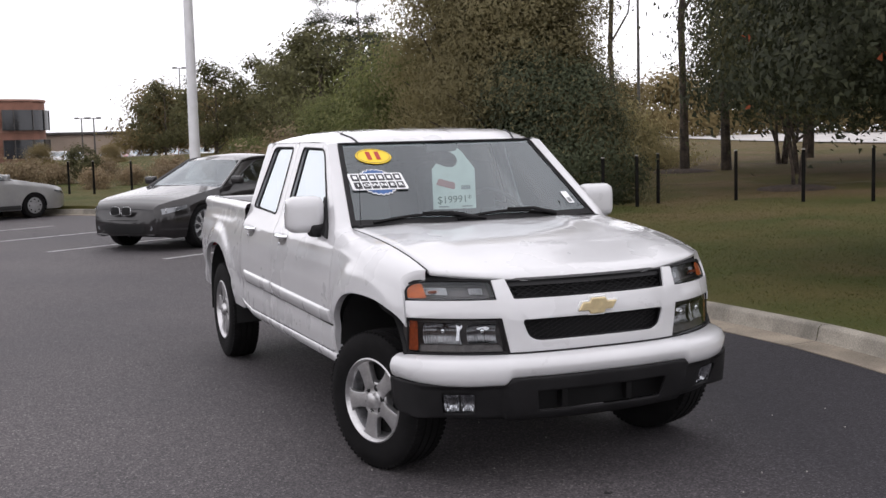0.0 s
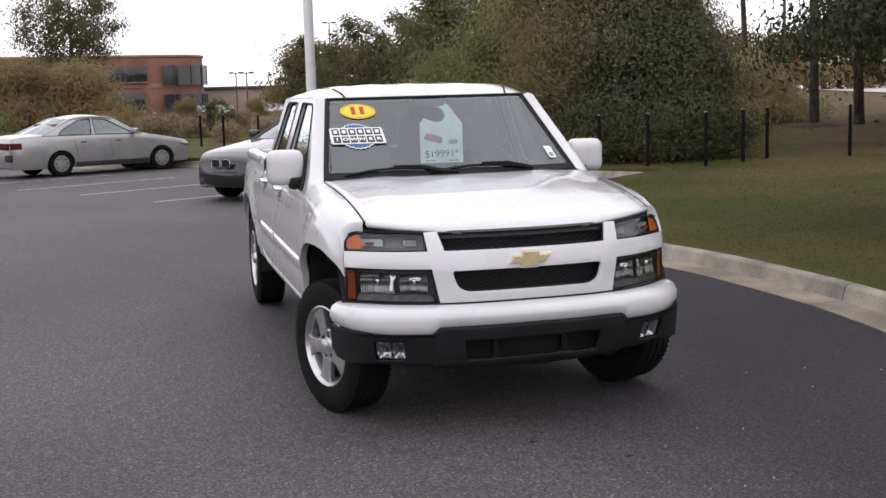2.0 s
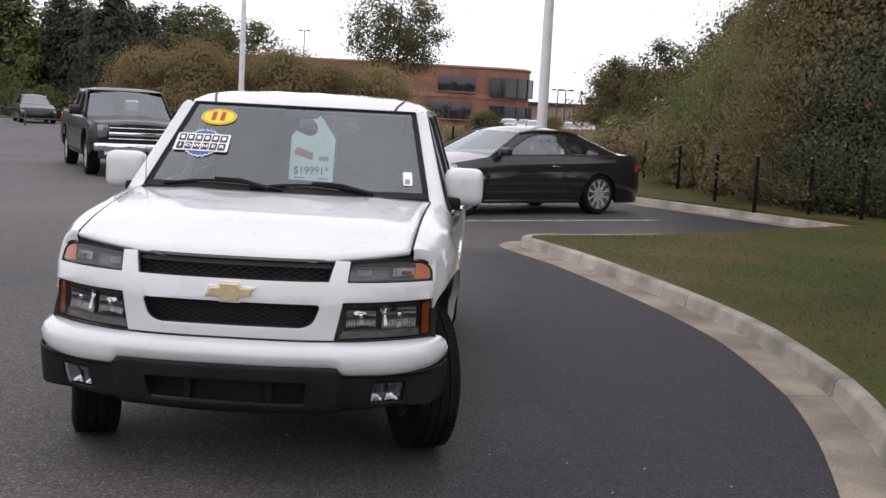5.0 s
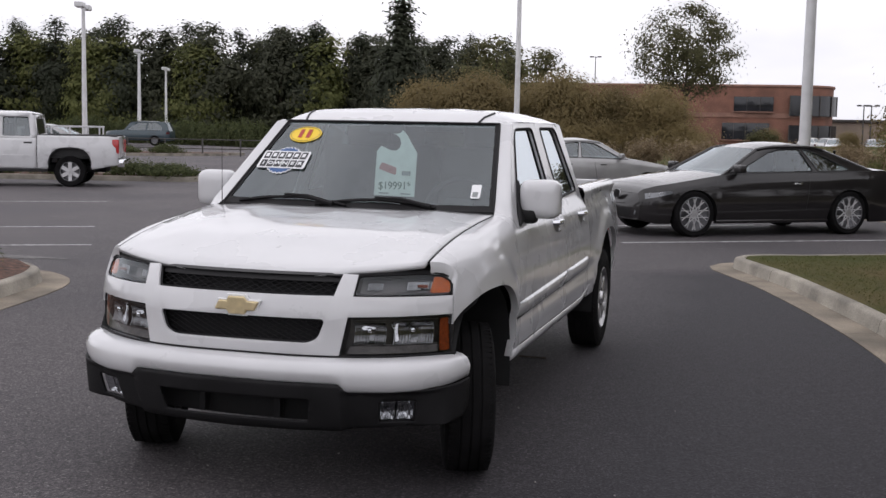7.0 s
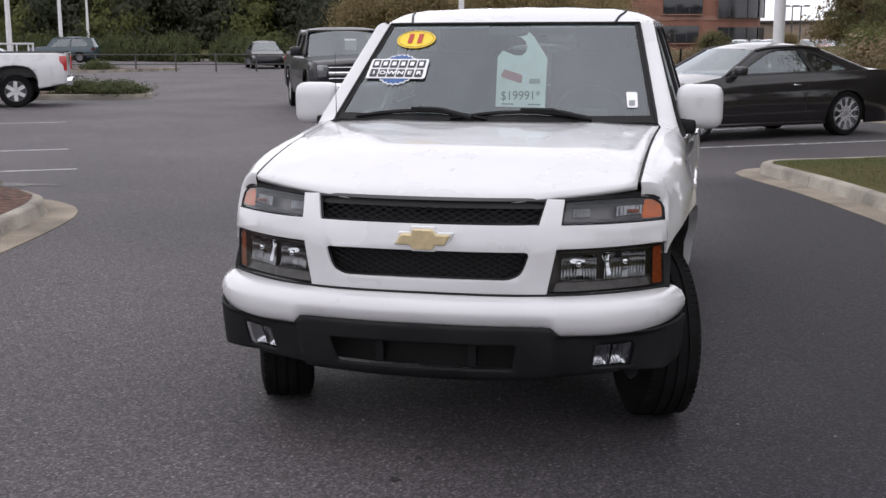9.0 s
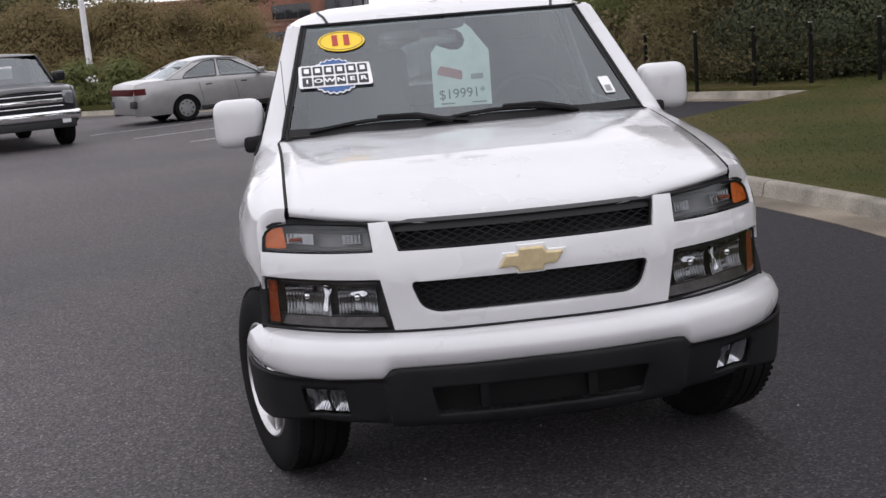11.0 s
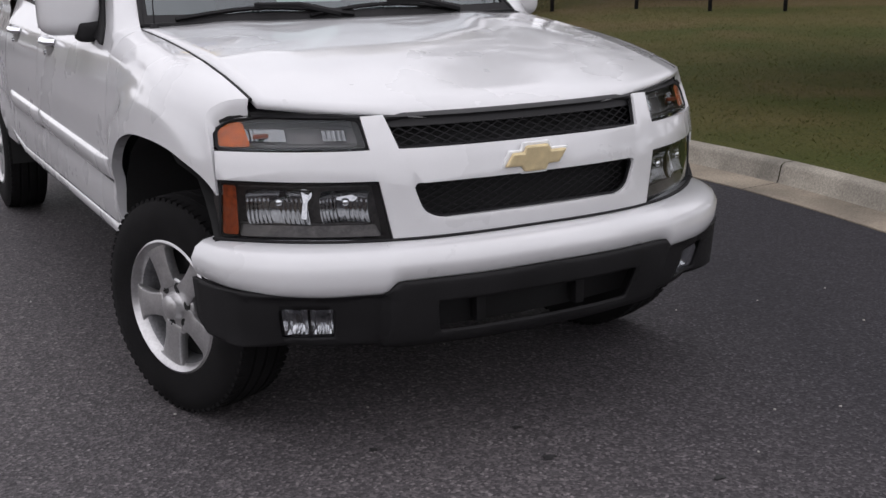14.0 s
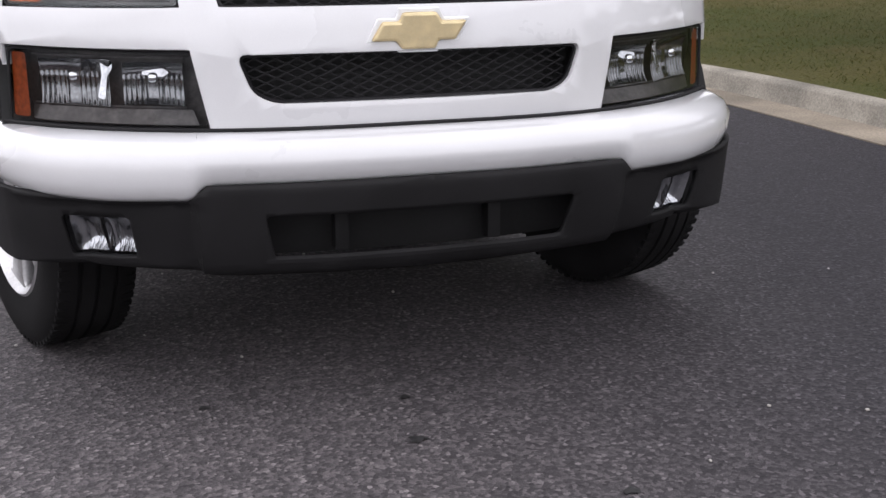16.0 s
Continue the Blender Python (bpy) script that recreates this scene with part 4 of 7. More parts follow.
        wh.matrix_world = m @ Matrix.Diagonal((0.93, 0.925, 0.925, 1) if y < 1 else (0.92, 0.975, 0.975, 1))
        bm = bmesh.new()
        for k in range(72):
            t = 2 * math.pi * k / 72
            for sx_ in (-1, 1):
                add_box(bm, (sx_ * 0.074, 0, 0.3405), (0.042, 0.016, 0.012), Matrix.Rotation(t + 0.02 * sx_, 4, "X"))
        part("tread_block", bm, RUBBER, wh, smooth=False)["kind"] = "stuff"
        barrel = part("rim", lathe([(0.102, 0.217), (0.107, 0.209), (0.098, 0.200), (0.075, 0.190)], 48), ALLOY, wh, "silver alloy rim")
        # the barrel's shade behind the spokes is in its colour
        part("rim_barrel", lathe([(0.0752, 0.190), (0.06, 0.180), (-0.06, 0.170), (-0.10, 0.20)], 48), ALLOY_DARK, barrel, "inner barrel of the rim, shade put into its darker alloy")
        part("brake_disc", lathe([(0.020, 0.001), (0.020, 0.178), (-0.02, 0.178)], 32), VOID_BLACK, wh, "dark brake disc")
        for k in range(5):
            t = 2 * math.pi * k / 5
            pr = [(-0.040, 0.06), (-0.037, 0.11), (-0.041, 0.150), (-0.047, 0.178), (-0.066, 0.186), (-0.064, 0.198), (0.064, 0.198), (0.066, 0.186), (0.047, 0.178), (0.041, 0.150), (0.037, 0.11), (0.040, 0.06)]
            bm = prism(pr, 0.034, None, 0.006)
            bmesh.ops.transform(bm, verts=bm.verts[:], matrix=Matrix.Rotation(t, 4, "X") @ Matrix(((0, 0, 1, 0.056), (1, 0, 0, 0), (0, 1, 0, 0), (0, 0, 0, 1))))
            part("spoke", bm, ALLOY, barrel, "broad silver spoke")
        for k in range(6):
            b = Matrix.Rotation(math.pi * k / 3 + 0.3, 4, "X") @ Vector((0.0, 0, 0.066))
            # black discs on the hub face paint the shade of the nut recesses
            part("nut_recess", lathe([(0.0852, 0.0175), (0.0875, 0.0165), (0.0870, 0.0005)], 14), VOID_BLACK, barrel, "black disc painting a shaded wheel nut recess").data.transform(Matrix.Translation(b))
            part("wheel_nut", rbox((0.086, b.y, b.z), (0.008, 0.012, 0.012), 0.003, 1), VOID_BLACK, barrel)
        part("hub", lathe([(0.04, 0.094), (0.080, 0.092), (0.086, 0.086), (0.086, 0.047), (0.092, 0.043), (0.108, 0.038), (0.114, 0.026), (0.116, 0.001)], 36), ALLOY, barrel, "silver wheel hub cap")
    return truck


pickup = build_pickup()


# stickers on the windscreen and the hanging price tag
def on_glass(x, z, out=0.004):
    return windscreen_point(x, z, out)


def glass_patch(outline, out, name, material, parent, label=""):
    return part(name, plate(outline, [], lambda u, v: on_glass(u, v, out), np.arange(-0.64, 0.64, 0.03), np.arange(1.1, 1.5, 0.04)), material, parent, label)


def oval(cx, cz, a, b, n=28):
    return [(cx + a * math.cos(2 * math.pi * k / n), cz + b * math.sin(2 * math.pi * k / n)) for k in range(n)]


def glass_words(name, text, size, x, z, out, material, parent, stretch=1.0, bold=0.0):
    o = on_glass(x, z, out)
    dx = (on_glass(x + 0.02, z, out) - on_glass(x - 0.02, z, out)).normalized()
    dz = (on_glass(x, z + 0.02, out) - on_glass(x, z - 0.02, out)).normalized()
    n = dx.cross(dz)
    m = Matrix(((dx.x * stretch, dz.x, n.x, o.x), (dx.y * stretch, dz.y, n.y, o.y), (dx.z * stretch, dz.z, n.z, o.z), (0, 0, 0, 1)))
    return words(name, text, size, m, material, parent, bold=bold)

year = tagged(glass_patch(oval(-0.435, 1.437, 0.097, 0.041), 0.005, "year_sticker", STICKER_YELLOW, None), "yellow oval year sticker with red digits on the windscreen", "sticker")
for x in (-0.461, -0.413):
    glass_words("digit", "1", 0.092, x, 1.437, 0.0075, STICKER_INK, year, 1.3, 0.0046)["label"] = "dark red digit"
part("sticker_ring", plate(oval(-0.435, 1.437, 0.089, 0.0365), [oval(-0.435, 1.437, 0.0865, 0.0345)], lambda u, v: on_glass(u, v, 0.0068)), STICKER_BLACK, year, "thin dark ring")
seal = thing("history_sticker", "blue and white vehicle history sticker on the windscreen", "sticker")
cx, cz = -0.478, 1.302
scallop = [(cx + (0.093 + 0.003 * math.cos(24 * a)) * math.cos(a), cz + (0.061 + 0.003 * math.cos(24 * a)) * math.sin(a)) for a in [2 * math.pi * k / 96 for k in range(96)]]
glass_patch([(cx + (x - cx) * 1.06, cz + (z - cz) * 1.08) for x, z in scallop], 0.005, "seal_border", STICKER_WHITE, seal, "white scalloped border")
glass_patch(scallop, 0.007, "seal_disc", STICKER_BLUE, seal, "blue scalloped disc")
bar = rounded([(cx - 0.147, cz - 0.042), (cx - 0.143, cz + 0.043), (cx + 0.143, cz + 0.043), (cx + 0.147, cz - 0.042)], 0.010, 3)
glass_patch(bar, 0.009, "seal_band", STICKER_WHITE, seal, "white banner")
for row_z, k0, letters in ((cz + 0.020, 6, ""), (cz - 0.020, 6, "1OWNER")):
    for k in range(6):
        x = cx - 0.112 + k * 0.0448
        glass_patch(rounded([(x - 0.019, row_z - 0.0165), (x - 0.019, row_z + 0.0165), (x + 0.019, row_z + 0.0165), (x + 0.019, row_z - 0.0165)], 0.003, 2), 0.011, "letter_tile", STICKER_BLACK, seal, "black letter tile")
        if letters:
            glass_words("tile_letter", letters[k], 0.034, x, row_z, 0.0125, STICKER_WHITE, seal, 1.25, 0.0012)
        else:
            glass_patch([(x - 0.010, row_z - 0.0085), (x - 0.010, row_z + 0.0085), (x + 0.010, row_z + 0.0085), (x + 0.010, row_z - 0.0085)], 0.0125, "tile_bar", STICKER_WHITE, seal, "plain white bar")
insp = tagged(glass_patch(rounded([(0.578, 1.150), (0.566, 1.212), (0.612, 1.212), (0.622, 1.150)], 0.006, 2), 0.005, "inspection_sticker", STICKER_WHITE, None), "small white inspection sticker on the windscreen", "sticker")
glass_patch([(0.584, 1.156), (0.582, 1.178), (0.607, 1.178), (0.609, 1.156)], 0.007, "printed_block", INK_GREY, insp, "grey printed block")

# price tag, hung from the rear-view mirror
tag_m = pose(0.057, 1.020, 1.128, 84, 0, -13)
tag = thing("price_tag", "pale green hook-shaped price tag hung behind the windscreen", "price tag", tag_m)
hook = [(-0.124, 0.0), (-0.124, 0.232), (-0.098, 0.262), (-0.040, 0.240), (-0.006, 0.238), (0.016, 0.252), (0.024, 0.276), (0.014, 0.304), (-0.010, 0.322), (-0.052, 0.330), (-0.030, 0.344), (0.004, 0.350), (0.032, 0.344), (0.056, 0.322), (0.078, 0.290), (0.124, 0.228), (0.124, 0.0)]
part("card", prism(hook, 0.004), TAG_PAPER, tag, "pale green card", smooth=False)
logo = pose(-0.02, 0.135, 0.0045, 0, 0, -16)
part("red_lozenge", prism(rounded([(-0.062, -0.018), (-0.055, 0.020), (0.042, 0.020), (0.050, -0.018)], 0.01, 3), 0.002, logo @ Matrix.Translation((-0.02, 0, 0))), STICKER_RED, tag, "tilted red lozenge")
part("print_bar", prism([(-0.026, -0.010), (-0.026, 0.012), (0.026, 0.012), (0.026, -0.010)], 0.002, pose(0.068, 0.120, 0.0045)), INK_GREY, tag, "plain grey bar of print", smooth=False)
words("price", "$19991*", 0.058, pose(0.0, 0.052, 0.0055, 0, 0, 1.5), INK_GREEN, tag, "hand-written price", depth=0.0008)
for x in (-0.062, 0.072):
    part("foot_bar", prism([(-0.03, 0.0), (-0.03, 0.006), (0.03, 0.006), (0.03, 0.0)], 0.002, pose(x, 0.010, 0.0045)), INK_GREY, tag, "plain grey bar of print", smooth=False)


# ---- ground, kerbs, grass and lines ----
def asphalt_material():
    m = bpy.data.materials.new("worn_asphalt")
    m.use_nodes = True
    n, l = m.node_tree.nodes, m.node_tree.links
    b = n["Principled BSDF"]
    co = n.new("ShaderNodeTexCoord").outputs["Object"]

    def tex(kind, scale, detail=4.0):
        t = n.new(kind)
        t.inputs["Scale"].default_value = scale
        if kind == "ShaderNodeTexNoise":
            t.inputs["Detail"].default_value = detail
        l.new(co, t.inputs["Vector"])
        return t

    def ramp(src, stops):
        r = n.new("ShaderNodeValToRGB")
        e = r.color_ramp.elements
        while len(e) < len(stops):
            e.new(0.5)
        for el, (p, c) in zip(e, stops):
            el.position, el.color = p, (*c, 1)
        l.new(src, r.inputs[0])
        return r.outputs[0]

    def mix(kind, fac, a, c):
        x = n.new("ShaderNodeMixRGB")
        x.blend_type = kind
        for k, v in ((0, fac), (1, a), (2, c)):
            if isinstance(v, (int, float)):
                x.inputs[k].default_value = v
            else:
                l.new(v, x.inputs[k])
        return x.outputs[0]
    stones = tex("ShaderNodeTexVoronoi", 118.0)
    chips = ramp(stones.outputs["Color"], [(0.0, (0.032, 0.030, 0.033)), (0.50, (0.072, 0.068, 0.072)), (0.80, (0.130, 0.122, 0.126)), (1.0, (0.27, 0.255, 0.26))])
    fine = tex("ShaderNodeTexNoise", 420.0, 3.0)
    grit = ramp(fine.outputs["Fac"], [(0.3, (0.40, 0.40, 0.40)), (0.7, (1.2, 1.18, 1.18))])
    base = mix("MULTIPLY", 1.0, chips, grit)
    patch = tex("ShaderNodeTexNoise", 0.35, 6.0)
    tone = ramp(patch.outputs["Fac"], [(0.32, (0.72, 0.72, 0.75)), (0.50, (0.98, 0.97, 0.97)), (0.70, (1.24, 1.22, 1.20))])
    base = mix("MULTIPLY", 1.0, base, tone)
    # the asphalt is paler towards -x; beside the kerb it is darker and bluer
    sep = n.new("ShaderNodeSeparateXYZ")
    l.new(co, sep.inputs[0])
    wander = n.new("ShaderNodeMath")
    wander.operation = "MULTIPLY_ADD"
    wander.inputs[1].default_value = 2.4
    l.new(patch.outputs["Fac"], wander.inputs[0])
    l.new(sep.outputs["X"], wander.inputs[2])
    north = n.new("ShaderNodeMapRange")
    north.inputs["From Min"].default_value, north.inputs["From Max"].default_value = 7.5, 10.0
    north.inputs["To Max"].default_value = 3.2
    l.new(sep.outputs["Y"], north.inputs["Value"])
    less = n.new("ShaderNodeMath")
    less.operation = "SUBTRACT"
    l.new(wander.outputs[0], less.inputs[0])
    l.new(north.outputs[0], less.inputs[1])
    lane = n.new("ShaderNodeMapRange")
    lane.inputs["From Min"].default_value, lane.inputs["From Max"].default_value = -7.0, 2.45
    l.new(less.outputs[0], lane.inputs["Value"])
    toned = ramp(lane.outputs[0], [(0.0, (1.45, 1.43, 1.42)), (0.55, (1.10, 1.08, 1.08)), (0.88, (1.02, 1.0, 1.01)), (1.0, (0.36, 0.36, 0.405))])
    base = mix("MULTIPLY", 1.0, base, toned)
    spots = tex("ShaderNodeTexNoise", 5.5, 2.0)
    oil = ramp(spots.outputs["Fac"], [(0.20, (0.45, 0.45, 0.45)), (0.31, (1.0, 1.0, 1.0))])
    base = mix("MULTIPLY", 0.9, base, oil)
    l.new(base, b.inputs["Base Color"])
    rr = n.new("ShaderNodeMapRange")
    rr.inputs["To Min"].default_value, rr.inputs["To Max"].default_value = 0.66, 0.85
    l.new(patch.outputs["Fac"], rr.inputs["Value"])
    l.new(rr.outputs[0], b.inputs["Roughness"])
    bp = n.new("ShaderNodeBump")
    bp.inputs["Strength"].default_value, bp.inputs["Distance"].default_value = 0.5, 0.004
    l.new(stones.outputs["Distance"], bp.inputs["Height"])
    l.new(bp.outputs[0], b.inputs["Normal"])
    b.inputs["Specular IOR Level"].default_value = 0.28
    return m


def grass_material(name, lush, dry, earth):
    m = bpy.data.materials.new(name)
    m.use_nodes = True
    n, l = m.node_tree.nodes, m.node_tree.links
    b = n["Principled BSDF"]
    co = n.new("ShaderNodeTexCoord").outputs["Object"]
    last = None
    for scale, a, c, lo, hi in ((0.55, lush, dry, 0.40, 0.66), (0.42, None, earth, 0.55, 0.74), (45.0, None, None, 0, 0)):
        t = n.new("ShaderNodeTexNoise")
        t.inputs["Scale"].default_value, t.inputs["Detail"].default_value = scale, 7.0
        l.new(co, t.inputs["Vector"])
        x = n.new("ShaderNodeMixRGB")
        if scale > 10:
            x.blend_type = "OVERLAY"
            x.inputs[0].default_value = 0.8
            l.new(last, x.inputs[1])
            l.new(t.outputs["Fac"], x.inputs[2])
            bp = n.new("ShaderNodeBump")
            bp.inputs["Strength"].default_value, bp.inputs["Distance"].default_value = 0.8, 0.03
            l.new(t.outputs["Fac"], bp.inputs["Height"])
            l.new(bp.outputs[0], b.inputs["Normal"])
        else:
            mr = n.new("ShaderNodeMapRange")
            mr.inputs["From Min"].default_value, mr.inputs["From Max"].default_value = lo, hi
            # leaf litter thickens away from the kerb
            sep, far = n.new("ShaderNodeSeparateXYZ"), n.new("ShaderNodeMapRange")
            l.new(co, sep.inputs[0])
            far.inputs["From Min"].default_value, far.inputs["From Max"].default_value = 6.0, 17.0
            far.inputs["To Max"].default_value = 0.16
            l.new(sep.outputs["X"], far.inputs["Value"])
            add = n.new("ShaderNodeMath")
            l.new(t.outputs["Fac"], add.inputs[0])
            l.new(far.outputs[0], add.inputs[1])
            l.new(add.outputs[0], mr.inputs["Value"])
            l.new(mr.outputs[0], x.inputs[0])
            if last is None:
                x.inputs[1].default_value = (*a, 1)
            else:
                l.new(last, x.inputs[1])
            x.inputs[2].default_value = (*c, 1)
        last = x.outputs[0]
    l.new(last, b.inputs["Base Color"])
    b.inputs["Roughness"].default_value = 0.9
    b.inputs["Specular IOR Level"].default_value = 0.15
    return m


ASPHALT = asphalt_material()
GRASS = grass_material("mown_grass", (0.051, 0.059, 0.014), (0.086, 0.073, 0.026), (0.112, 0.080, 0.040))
MULCH = surface("brown_bark_mulch", (0.115, 0.055, 0.035), 0.95, var=0.4, scale=14, bump=0.9, bump_scale=60)
GUTTER = surface("stained_gutter_concrete", (0.255, 0.215, 0.165), 0.9, var=0.24, scale=1.6, bump=0.35, bump_scale=90, per_object=0.06)
CONCRETE = surface("weathered_concrete", (0.315, 0.287, 0.24), 0.9, var=0.24, scale=2.2, bump=0.35, bump_scale=90, per_object=0.07)
LINE_PAINT = surface("worn_white_line_paint", (0.46, 0.46, 0.46), 0.8, var=0.28, scale=9, bump=0.2, bump_scale=150)
CONCRETE_PALE = surface("pale_road_concrete", (0.50, 0.48, 0.46), 0.9, var=0.1, scale=0.5)

bm = bmesh.new()
add_sheet(bm, [[(x, y, 0) for x in (-900, -60, -20, 0, 20, 60, 900)] for y in (-900, -60, -20, 0, 20, 60, 1200)])
tagged(part("ground", bm, ASPHALT, None, smooth=False), "dark worn asphalt car park with pale stone chips", "ground", kind="structure")

KERB_EAST = [(3.2, -58.35), (3.1, -14), (2.78, -8), (2.52, -5), (2.47, -3), (2.54, -1.7), (2.70, -0.8), (2.82, -0.2), (2.94, 0.45), (3.02, 1.1), (3.05, 1.7), (3.00, 3.0), (2.84, 4.0), (2.61, 5.0), (2.34, 6.0), (2.04, 7.0), (1.71, 7.85), (1.53, 8.33), (1.54, 8.66), (1.76, 8.92), (2.25, 9.13), (2.75, 9.42), (3.85, 10.05), (5.75, 11.55), (6.75, 12.25), (6.92, 12.42), (6.80, 12.62), (5.95, 14.0), (5.05, 15.4), (3.0, 18.5), (0.2, 22.75), (-0.6, 23.45), (-2.2, 24.2), (-4.6, 26.2), (-7.0, 28.2), (-8.1, 29.8), (-8.4, 33), (-9, 41), (-9.6, 46), (-12, 47.8), (-17, 48.2), (-19.2, 50), (-19.4, 55), (-21, 58.5), (-25, 63), (-33, 74), (-60, 80), (-120, 70)]
KERB_WEST = [(-8.6, -4.0), (-3.9, -4.0), (-3.86, 0.3), (-3.90, 1.5), (-4.02, 2.45), (-4.22, 3.45), (-4.43, 4.15), (-4.72, 4.58), (-5.3, 4.88), (-6.2, 4.55), (-7.4, 3.6), (-8.6, 2.4)]
KERB_FAR = [(-30, 17.2), (-17.5, 20.8), (-14.5, 21.7), (-13.2, 22.15), (-12.9, 22.5), (-13.4, 22.95), (-15.2, 23.2), (-19, 22.6), (-30, 19.4)]
KERB_FAR_B = [(-44, 33), (-28.5, 42.4), (-25.2, 46.4), (-25.0, 47.6), (-26.5, 48.4), (-44, 39)]


def offset_path(path, d, closed):
    """The path moved d to its right."""
    out = []
    k = len(path)
    for i in range(k):
        a = Vector(path[(i - 1) % k] if closed or i else path[i])
        b = Vector(path[(i + 1) % k] if closed or i < k - 1 else path[i])
        t = (b - a).normalized()
        p = Vector(path[i]) + Vector((t.y, -t.x)) * d
        out.append((p.x, p.y))
    return out


def resample(path, step):
    out, rest = [path[0]], 0.0
    for a, b in zip(path, path[1:]):
        a, b = Vector(a), Vector(b)
        d = (b - a).length
        s = step - rest
        while s < d:
            out.append(tuple(a.lerp(b, s / d)))
            s += step
        rest = d - (s - step)
    out.append(path[-1])
    return out


def kerb(name, path, label, closed=False, side=1, gutter=0.25):
    """A concrete kerb with its gutter pan in cast sections; side 1 has the bed to the right of the path."""
    root = thing(name, label, "kerb", kind="structure")
    pts = smoothed(path, 6)
    if closed:
        pts = smoothed(path + [path[0]], 6)
    pts = resample(pts, 0.25)
    sec = [(-gutter, -0.01), (-gutter, 0.006), (-0.005, 0.016), (0.004, 0.028), (0.020, 0.106), (0.031, 0.121), (0.048, 0.129), (0.114, 0.131), (0.128, 0.124), (0.134, -0.01)]
    lanes = [[(x, y, z) for x, y in offset_path(pts, side * o, closed)] for o, z in sec]
    k, i = len(pts), 0
    while i < k - 1:
        j = min(k - 1, i + 12)
        rows = []
        for q in range(i, j + 1):
            p = [Vector(l[q]) for l in lanes]
            if q == i and i:
                p = [a.lerp(Vector(l[q + 1]), 0.03) for a, l in zip(p, lanes)]
            rows.append(p)
        section = part("kerb_section", sheet([row[2:] for row in rows]), CONCRETE, root, sharp=50)
        part("gutter_pan", sheet([row[:3] for row in rows]), GUTTER, section, "tan stained gutter pan", sharp=50)
        i = j
    return pts


def terrain(x, y):
    """Height of the grass, which rises away from the car park."""
    d = 0.0
    if x > 2.5:
        d = max(d, min((x - 3.0), 14) * 0.018)
    r = math.hypot(x, y)
    z = 0.126 + max(0.0, d) + max(0.0, r - 17) * 0.0125 * (1 if x > -10 else 0.4)
    # the far car park lies lower, behind the rise
    dip = ease(76, 92, y) * ease(-30, -20, x) * (1 - ease(24, 34, x))
    return min(z, 1.3) * (1 - dip) - 0.08 * dip


east = kerb("kerb_east", KERB_EAST, "weathered concrete kerb with gutter along the grass")
west = kerb("kerb_west", KERB_WEST, "weathered concrete kerb round the mulch island", True, -1)
far_k = kerb("kerb_far", KERB_FAR, "concrete kerb round a planted island", True, 1)
far_b = kerb("kerb_beyond", KERB_FAR_B, "concrete kerb round a far planted island", True, 1)


def bed(name, pts, side, material, label, fz, cuts_x=(), cuts_y=(), extra=()):
    loop = offset_path(pts[::2] + ([pts[-1]] if len(pts) % 2 == 0 else []), side * 0.10, False) + list(extra)
    bm = plate(loop, [], lambda u, v: Vector((u, v, fz(u, v))), cuts_x, cuts_y)
    rim = bmesh.ops.extrude_edge_only(bm, edges=[e for e in bm.edges if len(e.link_faces) == 1])
    for v in rim["geom"]:
        if isinstance(v, bmesh.types.BMVert):
            v.co.z -= 0.12
    return tagged(part(name, bm, material, None), label, "grass" if material is GRASS else "planting bed", kind="structure")


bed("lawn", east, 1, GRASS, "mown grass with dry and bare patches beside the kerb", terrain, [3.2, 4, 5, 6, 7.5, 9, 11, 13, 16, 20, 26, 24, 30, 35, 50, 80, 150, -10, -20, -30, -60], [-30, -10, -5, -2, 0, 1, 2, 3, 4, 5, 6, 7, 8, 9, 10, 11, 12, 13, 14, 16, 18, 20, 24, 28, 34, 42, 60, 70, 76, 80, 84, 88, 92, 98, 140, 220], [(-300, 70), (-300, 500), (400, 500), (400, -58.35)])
bed("mulch_bed", west[:-1], -1, MULCH, "brown bark mulch in the kerbed island", lambda x, y: 0.118 + 0.05 * min(1, max(0, (-4.4 - x))), [-5, -6, -7], [0, 2, 3])
bed("planted_bed", far_k[:-1], 1, MULCH, "brown mulch in a far island", lambda x, y: 0.122)
bed("planted_bed", far_b[:-1], 1, MULCH, "brown mulch in the farthest island", lambda x, y: 0.122)


def line(a, b, w=0.10, zz=0.004):
    a, b = Vector(a), Vector(b)
    d = (b - a).normalized()
    nn = Vector((-d.y, d.x)) * w / 2
    k = max(2, int((b - a).length / 0.5))
    rows = []
    for i in range(k + 1):
        p = a.lerp(b, i / k)
        j = 0.006 * math.sin(i * 2.3)
        rows.append([(p.x + nn.x * (1 + j), p.y + nn.y, zz), (p.x - nn.x, p.y - nn.y * (1 - j), zz)])
    return tagged(part("parking_line", sheet(rows), LINE_PAINT, None, smooth=False), "worn white parking bay line on the asphalt", "road marking", "parking bay lines", "structure")


for a, b in (((-0.05, 10.85), (3.9, 13.35)), ((-1.42, 13.1), (1.6, 15.0)), ((-2.65, 15.38), (0.4, 17.3)), ((-3.85, 17.35), (-0.9, 19.3)), ((-5.0, 19.4), (-2.2, 21.2)), ((2.7, 10.05), (5.4, 12.0)),
             ((-11.5, 4.3), (-6.05, 7.42)), ((-13.0, 6.2), (-7.45, 9.6)), ((-15.8, 11.0), (-10.3, 14.3)), ((-9.9, 2.1), (-8.7, 2.75))):
    line(a, b)


